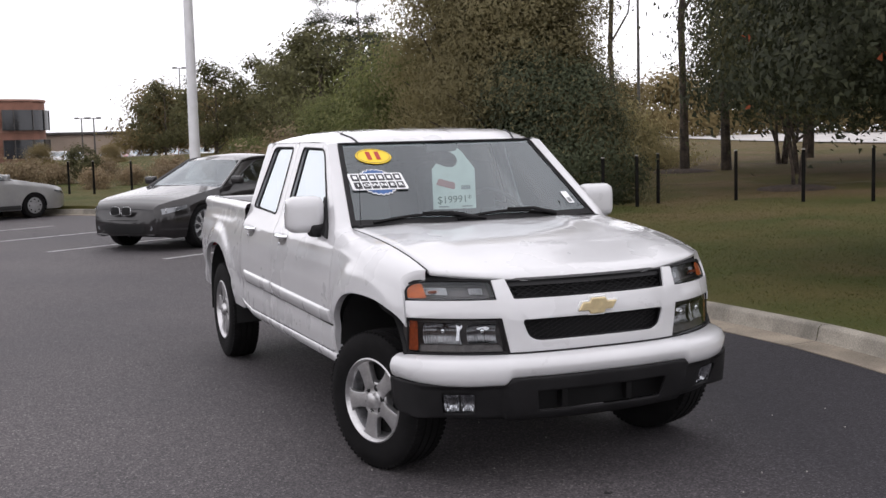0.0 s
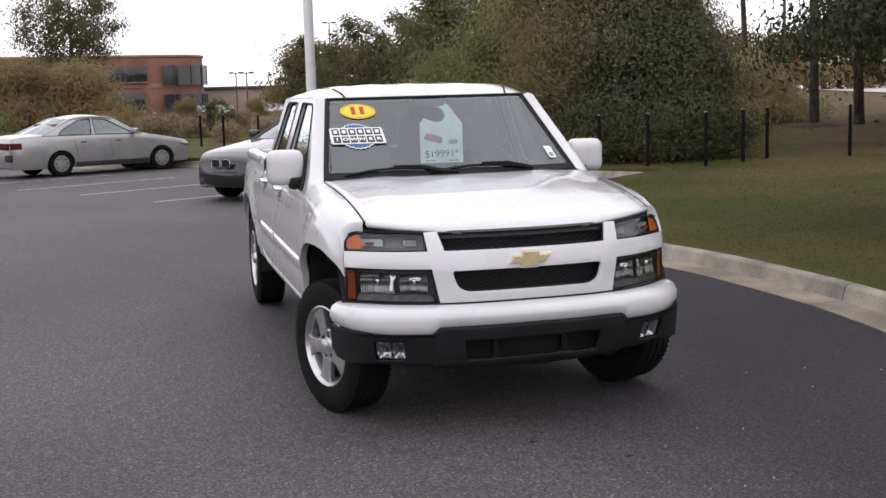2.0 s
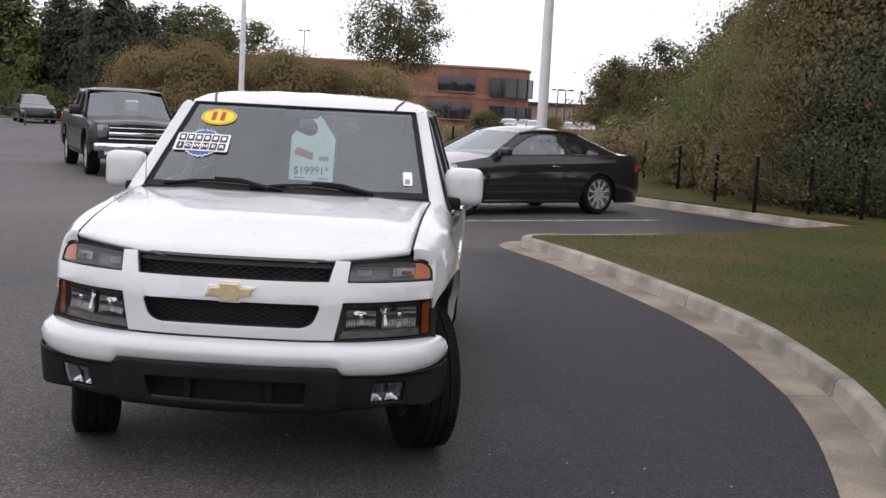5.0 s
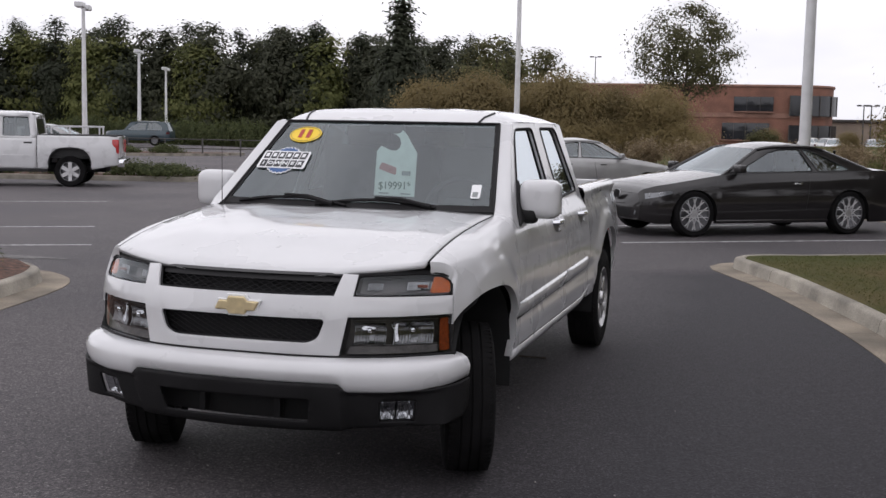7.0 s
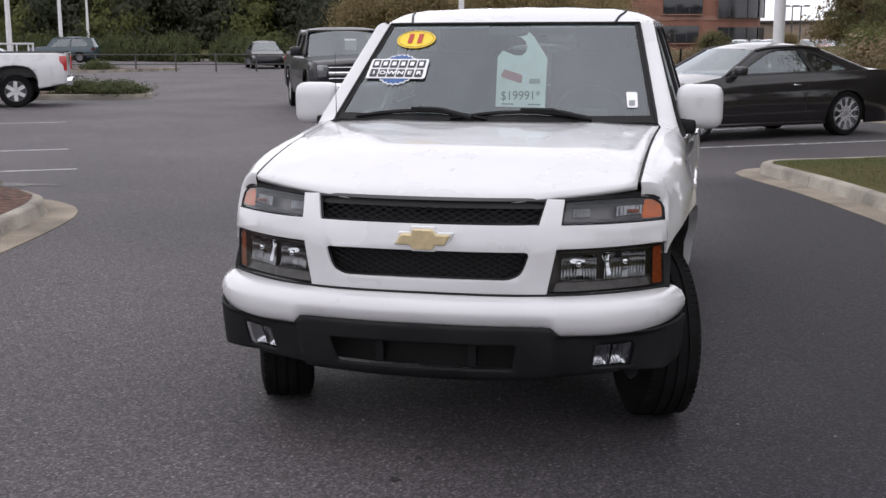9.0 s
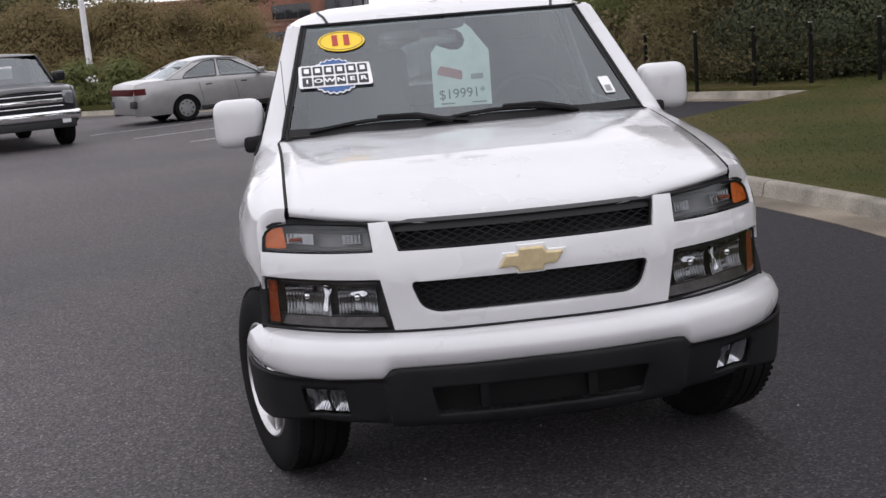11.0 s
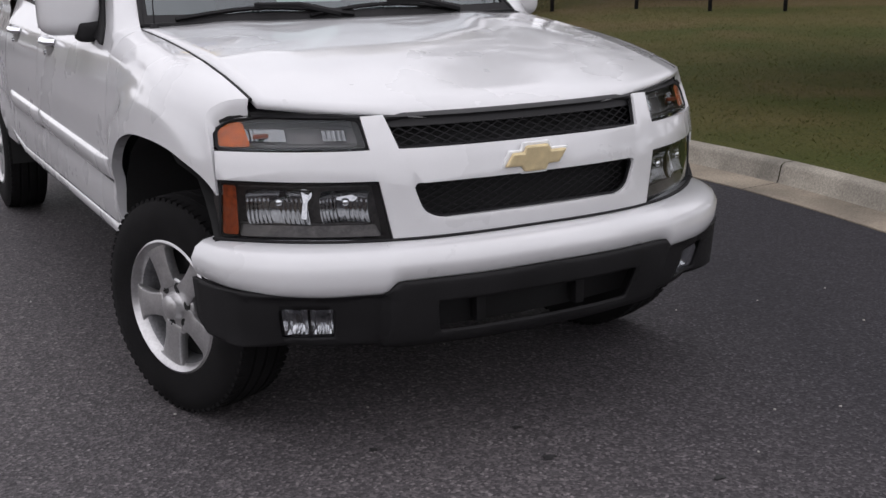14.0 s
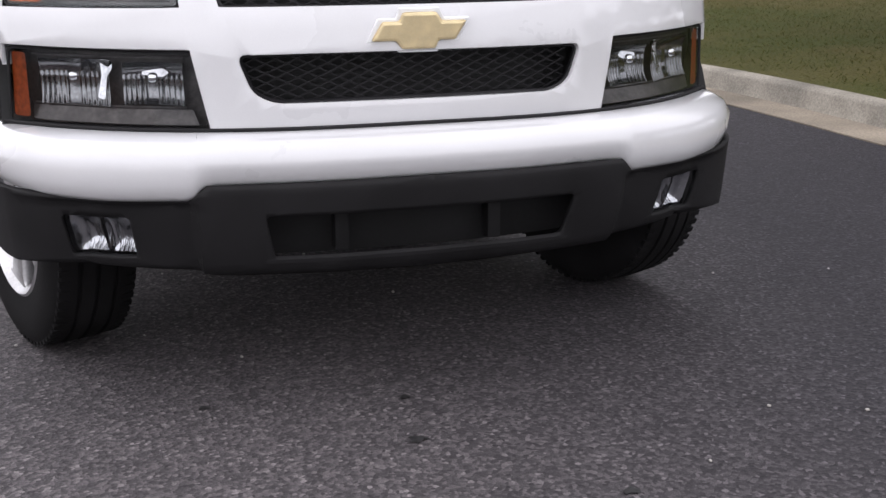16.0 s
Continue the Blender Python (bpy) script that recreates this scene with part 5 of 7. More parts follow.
# ---- other vehicles ----
PAINT_GREY = surface("dark_grey_metallic_paint", (0.017, 0.0155, 0.016), 0.35, metal=0.1, var=0.06, scale=4, coat=1.0, spec=0.1)
PAINT_SILVER = surface("silver_metallic_paint", (0.38, 0.38, 0.38), 0.3, metal=0.45, var=0.05, scale=4, coat=0.7)
PAINT_BLACK = surface("black_car_paint", (0.012, 0.012, 0.015), 0.3, var=0.05, scale=4, coat=0.35, spec=0.25)
PAINT_BLUE = surface("blue_green_car_paint", (0.035, 0.058, 0.072), 0.3, metal=0.2, var=0.06, scale=4, coat=0.6)
PAINT_RED = surface("dark_red_car_paint", (0.22, 0.03, 0.035), 0.3, var=0.06, scale=4, coat=0.6)
PAINT_BEIGE = surface("beige_car_paint", (0.42, 0.38, 0.32), 0.32, metal=0.3, var=0.05, scale=4, coat=0.6)
HUBCAP = surface("dull_grey_hubcap", (0.27, 0.27, 0.275), 0.5, metal=0.2, var=0.1, scale=12)
GLASS_CAR = glass("car_window_glass", (0.42, 0.46, 0.46), 0.16)
DARK_GLASS = surface("dark_cab_glass", (0.02, 0.022, 0.024), 0.1, var=0.1, spec=0.6)
RED_DARK = surface("dark_red_lens", (0.085, 0.012, 0.012), 0.5, var=0.1, scale=50, spec=0.1)
TRIM_BLACK = surface("satin_black_trim", (0.02, 0.02, 0.021), 0.5, var=0.1)


def car_wheel(root, x, y, r, w, s, spokes, detail=True, big=1.0):
    """A wheel with its outer face towards s along y."""
    k = 40 if detail else 18
    prof = [(-w / 2, r * 0.62), (-w / 2, r * 0.9), (-w * 0.36, r), (w * 0.36, r), (w / 2, r * 0.93), (w / 2, r * 0.66 * big), (w * 0.46, r * 0.62 * big)]
    wh = part("wheel", lathe(prof, k), RUBBER, root, "black tyre on an alloy wheel")
    wh.matrix_local = pose(x, y, r, 0, 0, 90 if s > 0 else -90)
    rim = part("rim", lathe([(w * 0.46, r * 0.67 * big), (w * 0.49, r * 0.65 * big), (w * 0.49, r * 0.61 * big), (w * 0.30, r * 0.60 * big), (w * 0.05, r * 0.52), (w * 0.0, 0.001)], k), ALLOY_DARK, wh, "alloy rim")
    if detail and not spokes:
        cap = part("hubcap", lathe([(w * 0.44, r * 0.64), (w * 0.50, r * 0.58), (w * 0.47, r * 0.36), (w * 0.50, r * 0.20), (w * 0.51, 0.001)], k), HUBCAP, rim, "dull grey hubcap")
        for q in range(8):
            part("slot", rbox((w * 0.488, 0, r * 0.47), (0.006, r * 0.13, r * 0.10), 0.002, 1, Matrix.Rotation(math.pi * q / 4, 4, "X")), VOID_BLACK, wh)
    if detail and spokes:
        for q in range(spokes):
            t = 2 * math.pi * q / spokes
            bw = 0.30 / spokes * (r / 0.33)
            bm = bmesh.new()
            for off in ((-0.9, 0.9) if spokes > 6 else (0,)):
                add_box(bm, (w * 0.42, off * bw * 0.6, r * 0.36 * big), (0.022, bw * (0.36 if spokes > 6 else 1.5), r * 0.56 * big), Matrix.Rotation(t + off * 0.10, 4, "X") @ Matrix.Translation((0, 0, r * 0.36 * big)) @ Matrix.Rotation(off * 0.22, 4, "X") @ Matrix.Translation((0, 0, -r * 0.36 * big)) if spokes > 6 else Matrix.Rotation(t, 4, "X"))
            part("spoke", bm, ALLOY_PALE, rim, smooth=False)
        part("hub", lathe([(w * 0.36, r * 0.17), (w * 0.45, r * 0.15), (w * 0.46, 0.001)], 16), ALLOY, rim)
    return wh


def car(name, label, L, W, wb, front, z_low, shoulder, house, r_wheel, paint, spokes=5, detail=True, grille=None, m=None, group="", category="car", lamps=True, handle_z=0.78, house_w=(0.80, 0.60), doors=(), big=1.0, arch_k=1.14, windows=None):
    """A car whose front axle is at the origin; x runs to its tail.
    shoulder: (x, height) of the body's upper edge; house: base front, roof front, roof rear, base rear, roof height."""
    root = thing(name, label, category, m, group)
    hw = W / 2
    x0, x1 = -front, L - front

    def wide(x, z):
        t = 1.0
        df, dr = (x - x0), (x1 - x)
        nose = 0.55
        if df < nose:
            t -= 0.30 * (1 - df / nose) ** 2.4
        if dr < 0.5:
            t -= 0.20 * (1 - dr / 0.5) ** 2.2
        zs = interp(x, shoulder)
        f = (z - z_low) / max(0.05, zs - z_low)
        t *= interp(f, [(0, 0.93), (0.25, 0.985), (0.5, 1.0), (0.68, 0.985), (0.85, 0.965), (1.0, 0.90)])
        return hw * t
    ra = r_wheel * arch_k
    xs = sorted(set([x0, x0 + 0.02, x0 + 0.06, x0 + 0.12, x0 + 0.2, x1, x1 - 0.02, x1 - 0.06, x1 - 0.14, x1 - 0.25] + [c + ra * math.sin(math.pi / 2 * k / 8) for c in (0, wb) for k in range(-8, 9)] + [x0 + (x1 - x0) * k / 22 for k in range(1, 22)]))
    fr = [0, 0.1, 0.25, 0.4, 0.55, 0.68, 0.8, 0.9, 0.97, 1.0]
    for s in (-1, 1):
        rows = []
        for x in xs:
            zl = z_low
            if x < x0 + 0.2:
                zl += 0.06 * (1 - (x - x0) / 0.2)
            for c in (0, wb):
                if abs(x - c) < ra:
                    zl = max(zl, r_wheel + math.sqrt(max(0, 1 - ((x - c) / ra) ** 2)) * ra * 0.98 - 0.02)
            zs = interp(x, shoulder)
            row = [(x, s * (wide(x, zl) - 0.05), zl)]
            row += [(x, s * wide(x, zl + (zs - zl) * f), zl + (zs - zl) * f) for f in fr]
            rows.append(row)
        part("body_side", sheet(rows), paint, root, sharp=45)
        for c in (0, wb):
            arc = [(c + ra * 0.99 * math.cos(math.pi * k / 14), r_wheel - 0.02 + ra * 0.97 * math.sin(math.pi * k / 14)) for k in range(15)]
            part("wheel_well", sheet([[(x, s * y, z) for x, z in arc] for y in (hw * 0.96, hw * 0.55)]), VOID_BLACK, root, "dark wheel well")
            car_wheel(root, c, s * (hw - 0.115), r_wheel, 0.20, s, spokes, detail, big)
    # deck over hood and tail, with the ends closed
    rows = []
    for x in xs:
        zs = interp(x, shoulder)
        w = wide(x, zs)
        rows.append([(x, w * u, zs + 0.045 * (1 - u * u) * min(1, (x - x0) / 0.4 + 0.15) * min(1, (x1 - x) / 0.4 + 0.15)) for u in (-1, -0.85, -0.6, -0.3, 0, 0.3, 0.6, 0.85, 1)])
    part("body_top", sheet(rows), paint, root, sharp=45)
    for nm, xe, sg in (("front_bumper", x0, -1), ("rear_bumper", x1, 1)):
        zs = interp(xe, shoulder)
        rows = []
        for f in fr:
            z = z_low + 0.05 + (zs - z_low - 0.05) * f
            w = wide(xe, z)
            bow = 0.10 * math.sin(math.pi * min(1, f * 0.9 + 0.1)) * (1 if sg < 0 else 0.6)
            rows.append([(xe + sg * bow * (1 - u * u), w * u, z) for u in (-1, -0.9, -0.7, -0.4, 0, 0.4, 0.7, 0.9, 1)])
        part(nm, sheet(rows), paint, root)
    part("underbody", rbox(((x0 + x1) / 2, 0, z_low + 0.08), (L * 0.92, W * 0.62, 0.14), 0.02), VOID_BLACK, root, "dark underbody")
    # glasshouse
    bf, rf, rr, br, zr = house
    wb_, wr_ = hw * house_w[0] * 1.12, hw * house_w[1] * 1.12
    zb = lambda x: interp(x, shoulder) - 0.02

    def side(x, f, s, o=0.0):
        """A point of the side glass: x along the belt, f up to the roof."""
        t = (x - bf) / (br - bf)
        xr = rf + (rr - rf) * t
        z0 = zb(x)
        zt = zr - 0.05 - 0.05 * abs(2 * t - 1) ** 3
        g = f
        return Vector((x + (xr - x) * g, s * (wb_ + (wr_ - wb_) * g + o), z0 + (zt - z0) * g))
    n = 16
    for s in (-1, 1):
        span = lambda t, f, o=0.0: side(bf + (br - bf) * t, f, s, o)
        holes = [rounded(w, 0.05, 3) for w in (windows or [[(0.05, 0.06), (0.18, 0.88), (0.47, 0.92), (0.47, 0.06)], [(0.51, 0.06), (0.51, 0.92), (0.76, 0.88), (0.87, 0.40), (0.85, 0.06)]])]
        part("window_surround", plate([(0, 0), (0, 1), (1, 1), (1, 0)], holes, span, np.arange(0.1, 1, 0.1), (0.3, 0.6, 0.85)), paint, root)
        for w in holes:
            pane = part("side_window", plate(w, [], lambda t, f: span(t, f, -0.012)), GLASS_CAR, root, "dark tinted side window")
            if detail:
                part("window_seal", tube([span(t, f, 0.002) for t, f in w], 0.010, 5, True), TRIM_BLACK, pane, "black window seal")
        for i in range(2):
            e = bf if i == 0 else br
            part("pillar", tube([side(e, f, s, -0.02) for f in (0, 0.25, 0.5, 0.75, 1)], 0.03, 8), paint, root)
        for d in doors:
            part("door_gap", tube([(d + 0.02 * q, s * (wide(d, z_low + 0.2 + (zb(d) - z_low - 0.2) * q / 4) + 0.001), z_low + 0.2 + (zb(d) - z_low - 0.2) * q / 4) for q in range(5)], 0.004, 4), TRIM_BLACK, root)
        part("roof_rail", tube([side(bf + (br - bf) * i / n, 1.0, s, 0.0) for i in range(n + 1)], 0.028, 6), paint, root)
        part("belt_trim", tube([side(bf + (br - bf) * i / n, 0.02, s, 0.006) for i in range(n + 1)], 0.012, 5), TRIM_BLACK, root)
        part("sill_trim", tube([(x, s * (wide(x, z_low + 0.05) - 0.01), z_low + 0.03) for x in np.linspace(ra, wb - ra, 8)], 0.03, 6), paint if detail else TRIM_BLACK, root)
        if detail:
            mx = bf + 0.22
            part("door_mirror", rbox((mx, s * (hw + 0.02), zb(mx) + 0.09), (0.11, 0.20, 0.12), 0.035, 3), paint, root)
            for hx in ([d - 0.16 for d in doors] or [wb * 0.62]):
                part("door_handle", rbox((hx, s * (wide(hx, handle_z) + 0.008), handle_z), (0.15, 0.02, 0.025), 0.008, 2), CHROME if paint is PAINT_GREY else TRIM_BLACK, root)
    for nm, e in (("windscreen", bf), ("rear_window", br)):
        a0, a1 = side(e, 0, -1), side(e, 1, -1)
        rows = []
        sgn = -1 if nm == "windscreen" else 1
        for q in range(7):
            p = a0.lerp(a1, q / 6)
            rows.append([(p.x + sgn * 0.13 * (1 - u * u) * (1 - 0.4 * q / 6), -p.y * u, p.z + 0.03 * (1 - u * u) * q / 6) for u in (-1, -0.75, -0.5, -0.25, 0, 0.25, 0.5, 0.75, 1)])
        part(nm, sheet(rows), GLASS_CAR, root, "tinted window")
    rows = []
    for i in range(n + 1):
        p = side(bf + (br - bf) * i / n, 1, 1)
        t = i / n
        rows.append([(p.x + (-0.08 if i == 0 else 0.08 if i == n else 0) * (1 - u * u), p.y * u, p.z + (0.015 + 0.055 * math.sin(math.pi * min(1, max(0, 0.08 + 0.84 * t)))) * (1 - u * u) ** 0.7) for u in (-1, -0.85, -0.6, -0.3, 0, 0.3, 0.6, 0.85, 1)])
    part("roof", sheet(rows), paint, root)
    part("cabin", rbox(((bf + br) / 2 + 0.1, 0, zb(0.8) - 0.16), ((br - bf) * 0.9, wb_ * 1.7, 0.2), 0.03), INTERIOR_DARK, root, "dark cabin")
    for yb in (0.55, 0.8):
        xx = bf + (br - bf) * yb
        for y in (-0.33, 0.33):
            part("seat", rbox((xx, y, zb(xx) + 0.02), (0.14, 0.46, 0.52), 0.05, 2), INTERIOR, root) if detail else None
    if lamps:
        for s in (-1, 1):
            zs = interp(x0 + 0.1, shoulder)
            rows = []
            for q in range(6):
                x = x0 + 0.06 + 0.34 * q / 5
                z_t, z_b = zs - 0.075 + 0.05 * q / 5, zs - 0.155 + 0.085 * q / 5
                rows.append([(x, s * (wide(x, z) + 0.006), z) for z in (z_b, (z_b + z_t) / 2, z_t)])
            lamp = part("headlamp", sheet(rows), CLEAR_LAMP, root, "clear headlamp")
            if paint is PAINT_GREY:
                for x, r in ((x0 + 0.13, 0.034), (x0 + 0.24, 0.030)):
                    z = zs - 0.115 + 0.0675 * (x - x0 - 0.06) / 0.34
                    ring = [(x + r * math.cos(t), s * (wide(x, z) + 0.012 + 0.9 * (x0 + 0.2 - x - r * math.cos(t)) * -0.25), z + r * math.sin(t)) for t in [2 * math.pi * k / 14 for k in range(14)]]
                    part("lamp_ring", tube(ring, 0.004, 5, True), FOG_CHROME, lamp, "bright lamp ring")
            rows = []
            zs = interp(x1 - 0.1, shoulder)
            for q in range(5):
                x = x1 - 0.02 - 0.22 * q / 4
                rows.append([(x, s * (wide(x, z) + 0.006), z) for z in (zs - 0.24, zs - 0.17, zs - 0.10)])
            part("tail_lamp", sheet(rows), RED_LENS if paint is PAINT_GREY else RED_DARK, root, "red tail lamp")
    if grille:
        grille(root, x0, interp(x0, shoulder))
    return root


def coupe_grille(root, x0, zs):
    for y in (-0.112, 0.112):
        loop = [(0.096 * math.copysign(abs(math.cos(t)) ** 0.6, math.cos(t)) * (1 - 0.10 * math.sin(t)), 0.062 * math.copysign(abs(math.sin(t)) ** 0.6, math.sin(t))) for t in [2 * math.pi * k / 22 for k in range(22)]]
        pts = [(x0 - 0.088 + 0.10 * v, y + u, 0.600 + v) for u, v in loop]
        kid = part("kidney_grille", tube(pts, 0.0038, 6, True), FOG_CHROME, root, "chrome-rimmed kidney grille")
        bm = bmesh.new()
        bm.faces.new([bm.verts.new((p[0] - 0.001, p[1], p[2])) for p in pts])
        part("grille_back", bm, VOID_BLACK, kid)
        for q in range(-3, 4):
            part("grille_slat", rbox((x0 - 0.092, y + q * 0.021, 0.600), (0.008, 0.005, 0.10), 0.002, 1), TRIM_BLACK, kid)
    def nose(u, z, o=0.006):
        f = (z - 0.24) / 0.38
        return (x0 - 0.10 * math.sin(math.pi * min(1, max(0.0, f) * 0.9 + 0.1)) * (1 - u * u) - o, 0.60 * u, z)
    part("lower_intake", sheet([[nose(u, z) for u in np.linspace(-0.72 + d, 0.72 - d, 15)] for z, d in ((0.275, 0.08), (0.33, 0.02), (0.385, 0.0), (0.40, 0.05))]), VOID_BLACK, root, "dark lower air intake")
    part("front_lip", tube([nose(u, 0.245, 0.004) for u in np.linspace(-0.98, 0.98, 17)], 0.012, 6), PAINT_GREY, root)
    part("number_plate_rail", tube([nose(u, 0.47, 0.004) for u in np.linspace(-0.5, 0.5, 9)], 0.008, 5), PAINT_GREY, root)
    for u in (-0.86, 0.86):
        part("fog_lamp", lathe([(0.0, 0.040), (-0.010, 0.036), (-0.012, 0.001)], 16), CLEAR_LAMP, root, "round fog lamp").matrix_local = pose(*nose(u, 0.35, -0.01))


def crew_cab(name, label, paint, m, wb, front, L, roof, bed_card=True):
    """A square-cut crew cab pickup; front axle at the origin, x runs to its tail."""
    root = thing(name, label, "pickup truck", m)
    x0, x1, hw = -front, L - front, 1.0
    cab0, cab1 = 0.56, wb - 0.78
    body = [(x0 + 0.03, 0.52), (x0, 0.72), (x0 + 0.02, 1.04), (x0 + 0.10, 1.10), (0.0, 1.16), (cab0, 1.20), (cab1, 1.22), (cab1 + 0.02, 1.22)]

    def half(x, z):
        w = hw * interp(z, [(0.3, 0.93), (0.5, 0.985), (0.75, 1.0), (1.0, 0.99), (1.15, 0.955), (1.25, 0.93), (1.9, 0.755)])
        w -= 0.16 * max(0.0, 1 - (x - x0) / 0.45) ** 2.2 + 0.05 * max(0.0, 1 - (x1 - x) / 0.35) ** 2
        return w

    def cutout(c):
        return [(c + 0.52 * math.copysign(abs(math.cos(t)) ** 0.7, math.cos(t)), 0.44 + 0.54 * abs(math.sin(t)) ** 0.75) for t in [math.pi * (1 - k / 12) for k in range(13)]]
    low = 0.46
    cab_line = [(x0 + 0.05, 0.56)] + [p for p in cutout(0.0)] + [(cab1 - 0.01, low), (cab1 - 0.01, 1.21)] + [p for p in reversed(body[1:6])]
    bed_line = [(cab1 + 0.01, low)] + cutout(wb) + [(x1 - 0.02, low + 0.10), (x1, 0.75), (x1, 1.27), (cab1 + 0.01, 1.27)]
    for s in (-1, 1):
        side = lambda u, v, o=0.0: Vector((u, s * (half(u, v) + o), v))
        for nm, line in (("cab_side", cab_line), ("bed_side", bed_line)):
            thick(part(nm, plate(line, [], side, np.arange(x0 + 0.05, x1, 0.14), np.arange(0.5, 1.3, 0.08)), paint, root, sharp=50), 0.03)
        wins = [rounded(w, 0.04, 3) for w in ([(0.80, 1.25), (1.28, roof - 0.16), (1.68, roof - 0.14), (1.68, 1.25)], [(1.86, 1.25), (1.86, roof - 0.14), (2.46, roof - 0.14), (2.52, 1.25)])]
        house = [(cab0 + 0.04, 1.20), (1.12, roof - 0.10), (1.26, roof - 0.05), (cab1 - 0.16, roof - 0.04), (cab1 - 0.08, roof - 0.10), (cab1 - 0.02, 1.20)]
        thick(part("cab_frame", plate(house, wins, side, np.arange(0.7, cab1, 0.2), (1.3, 1.5, 1.7)), paint, root), 0.03)
        for w in wins:
            pane = part("side_window", plate(w, [], lambda u, v: side(u, v, -0.014)), GLASS_CAR, root, "tinted side window")
            part("window_seal", tube([side(u, v, 0.004) for u, v in w], 0.012, 5, True), TRIM_BLACK, pane, "black window seal")
        for gx in (0.62, 1.77, cab1 - 0.03):
            part("door_gap", tube([side(gx, z, 0.001) for z in (0.50, 0.7, 0.9, 1.1, 1.19)], 0.005, 4), TRIM_BLACK, root)
        for hx in (1.60, 2.46):
            part("door_handle", rbox((hx, s * (half(hx, 1.09) + 0.012), 1.09), (0.20, 0.03, 0.045), 0.012, 2), TRIM_BLACK, root, "black door handle")
        part("side_moulding", rbox(((0.70 + cab1) / 2, s * (half(1.5, 0.75) + 0.006), 0.77), (cab1 - 0.80, 0.02, 0.05), 0.008, 2), paint, root)
        part("sill_board", rbox(((0.52 + wb - 0.52) / 2, s * 0.90, 0.42), (wb - 1.10, 0.14, 0.10), 0.03, 2), TRIM_BLACK, root, "black sill board")
        mir = part("door_mirror", rbox((0.86, s * (hw + 0.10), 1.32), (0.13, 0.24, 0.20), 0.05, 3), TRIM_BLACK if paint is PAINT_WHITE else paint, root)
        part("mirror_arm", rbox((0.86, s * 0.95, 1.26), (0.07, 0.16, 0.06), 0.02, 2), TRIM_BLACK, mir)
        for c in (0.0, wb):
            arc = cutout(c)
            part("wheel_well", sheet([[(x, s * y, z) for x, z in arc] for y in (0.97, 0.45)]), VOID_BLACK, root, "dark wheel well")
            part("arch_trim", tube([side(x, z, 0.006) for x, z in arc], 0.018, 6), TRIM_BLACK, root, "black arch trim")
            car_wheel(root, c, s * 0.85, 0.385, 0.26, s, 6, True, 0.98)
        part("bed_rail_cap", rbox(((cab1 + x1) / 2, s * 0.885, 1.285), (x1 - cab1 - 0.06, 0.09, 0.035), 0.012, 2), TRIM_BLACK, root, "black bed rail cap")
        part("bed_inner_wall", rbox(((cab1 + x1) / 2, s * 0.80, 0.98), (x1 - cab1 - 0.10, 0.04, 0.56), 0.01, 1), TRIM_BLACK, root)
        part("tail_lamp", rbox((x1 - 0.07, s * (half(x1 - 0.07, 1.0) - 0.03), 1.02), (0.17, 0.09, 0.36), 0.03, 2), RED_LENS, root, "tall red tail lamp")
        part("front_lamp", rbox((x0 + 0.12, s * 0.76, 0.93), (0.26, 0.22, 0.26), 0.04, 2), CLEAR_LAMP, root, "stacked headlamp")
        part("fog_lamp", rbox((x0 - 0.10, s * 0.66, 0.50), (0.04, 0.16, 0.07), 0.02, 2), STICKER_WHITE, root, "fog lamp")
    hood = [[(x, half(x, z) * u * 0.985, z + 0.05 * (1 - u * u) - 0.012 * math.exp(-((abs(u) - 0.55) / 0.08) ** 2)) for u in np.linspace(-1, 1, 17)] for x, z in ((x0 + 0.02, 1.04), (x0 + 0.10, 1.10), (-0.4, 1.135), (0.0, 1.16), (0.3, 1.18), (cab0 + 0.10, 1.20))]
    part("hood", sheet(hood), paint, root, sharp=60)
    nose = [[(x0 - 0.03 * (1 - u * u) + dx, half(x0, z) * u, z) for u in np.linspace(-1, 1, 13)] for dx, z in ((0.03, 0.56), (0.0, 0.72), (0.0, 0.90), (0.02, 1.05))]
    part("front_panel", sheet(nose), paint, root)
    glass_rows = [[(cab0 + 0.06 + (1.16 - cab0) * v - 0.12 * (1 - u * u) * (1 - 0.4 * v), u * (half(0.9, 1.22 + (roof - 1.30) * v) - 0.06), 1.20 + (roof - 1.26) * v) for u in np.linspace(-1, 1, 13)] for v in (0, 0.25, 0.5, 0.75, 1)]
    part("windscreen", sheet(glass_rows), GLASS_CAR, root, "tinted windscreen")
    top = [[(x, half(1.5, roof - 0.05) * u, roof - 0.05 + d * (1 - abs(u) ** 4)) for u in np.linspace(-1, 1, 17)] for x, d in ((1.14, 0.0), (1.26, 0.045), (1.6, 0.065), (2.2, 0.065), (cab1 - 0.20, 0.05), (cab1 - 0.08, -0.01))]
    part("roof", sheet(top), paint, root, sharp=60)
    back = [(-0.88, 1.0), (-0.72, roof - 0.08), (0.72, roof - 0.08), (0.88, 1.0)]
    rear_hole = rounded([(-0.66, 1.30), (-0.60, roof - 0.18), (0.60, roof - 0.18), (0.66, 1.30)], 0.05, 3)
    on_back = lambda u, v: Vector((cab1 - 0.015 - 0.12 * max(0.0, v - 1.2), u, v))
    thick(part("cab_back", plate(back, [rear_hole], on_back), paint, root), 0.03)
    part("rear_window", plate(rear_hole, [], on_back), DARK_GLASS, root, "dark rear window")
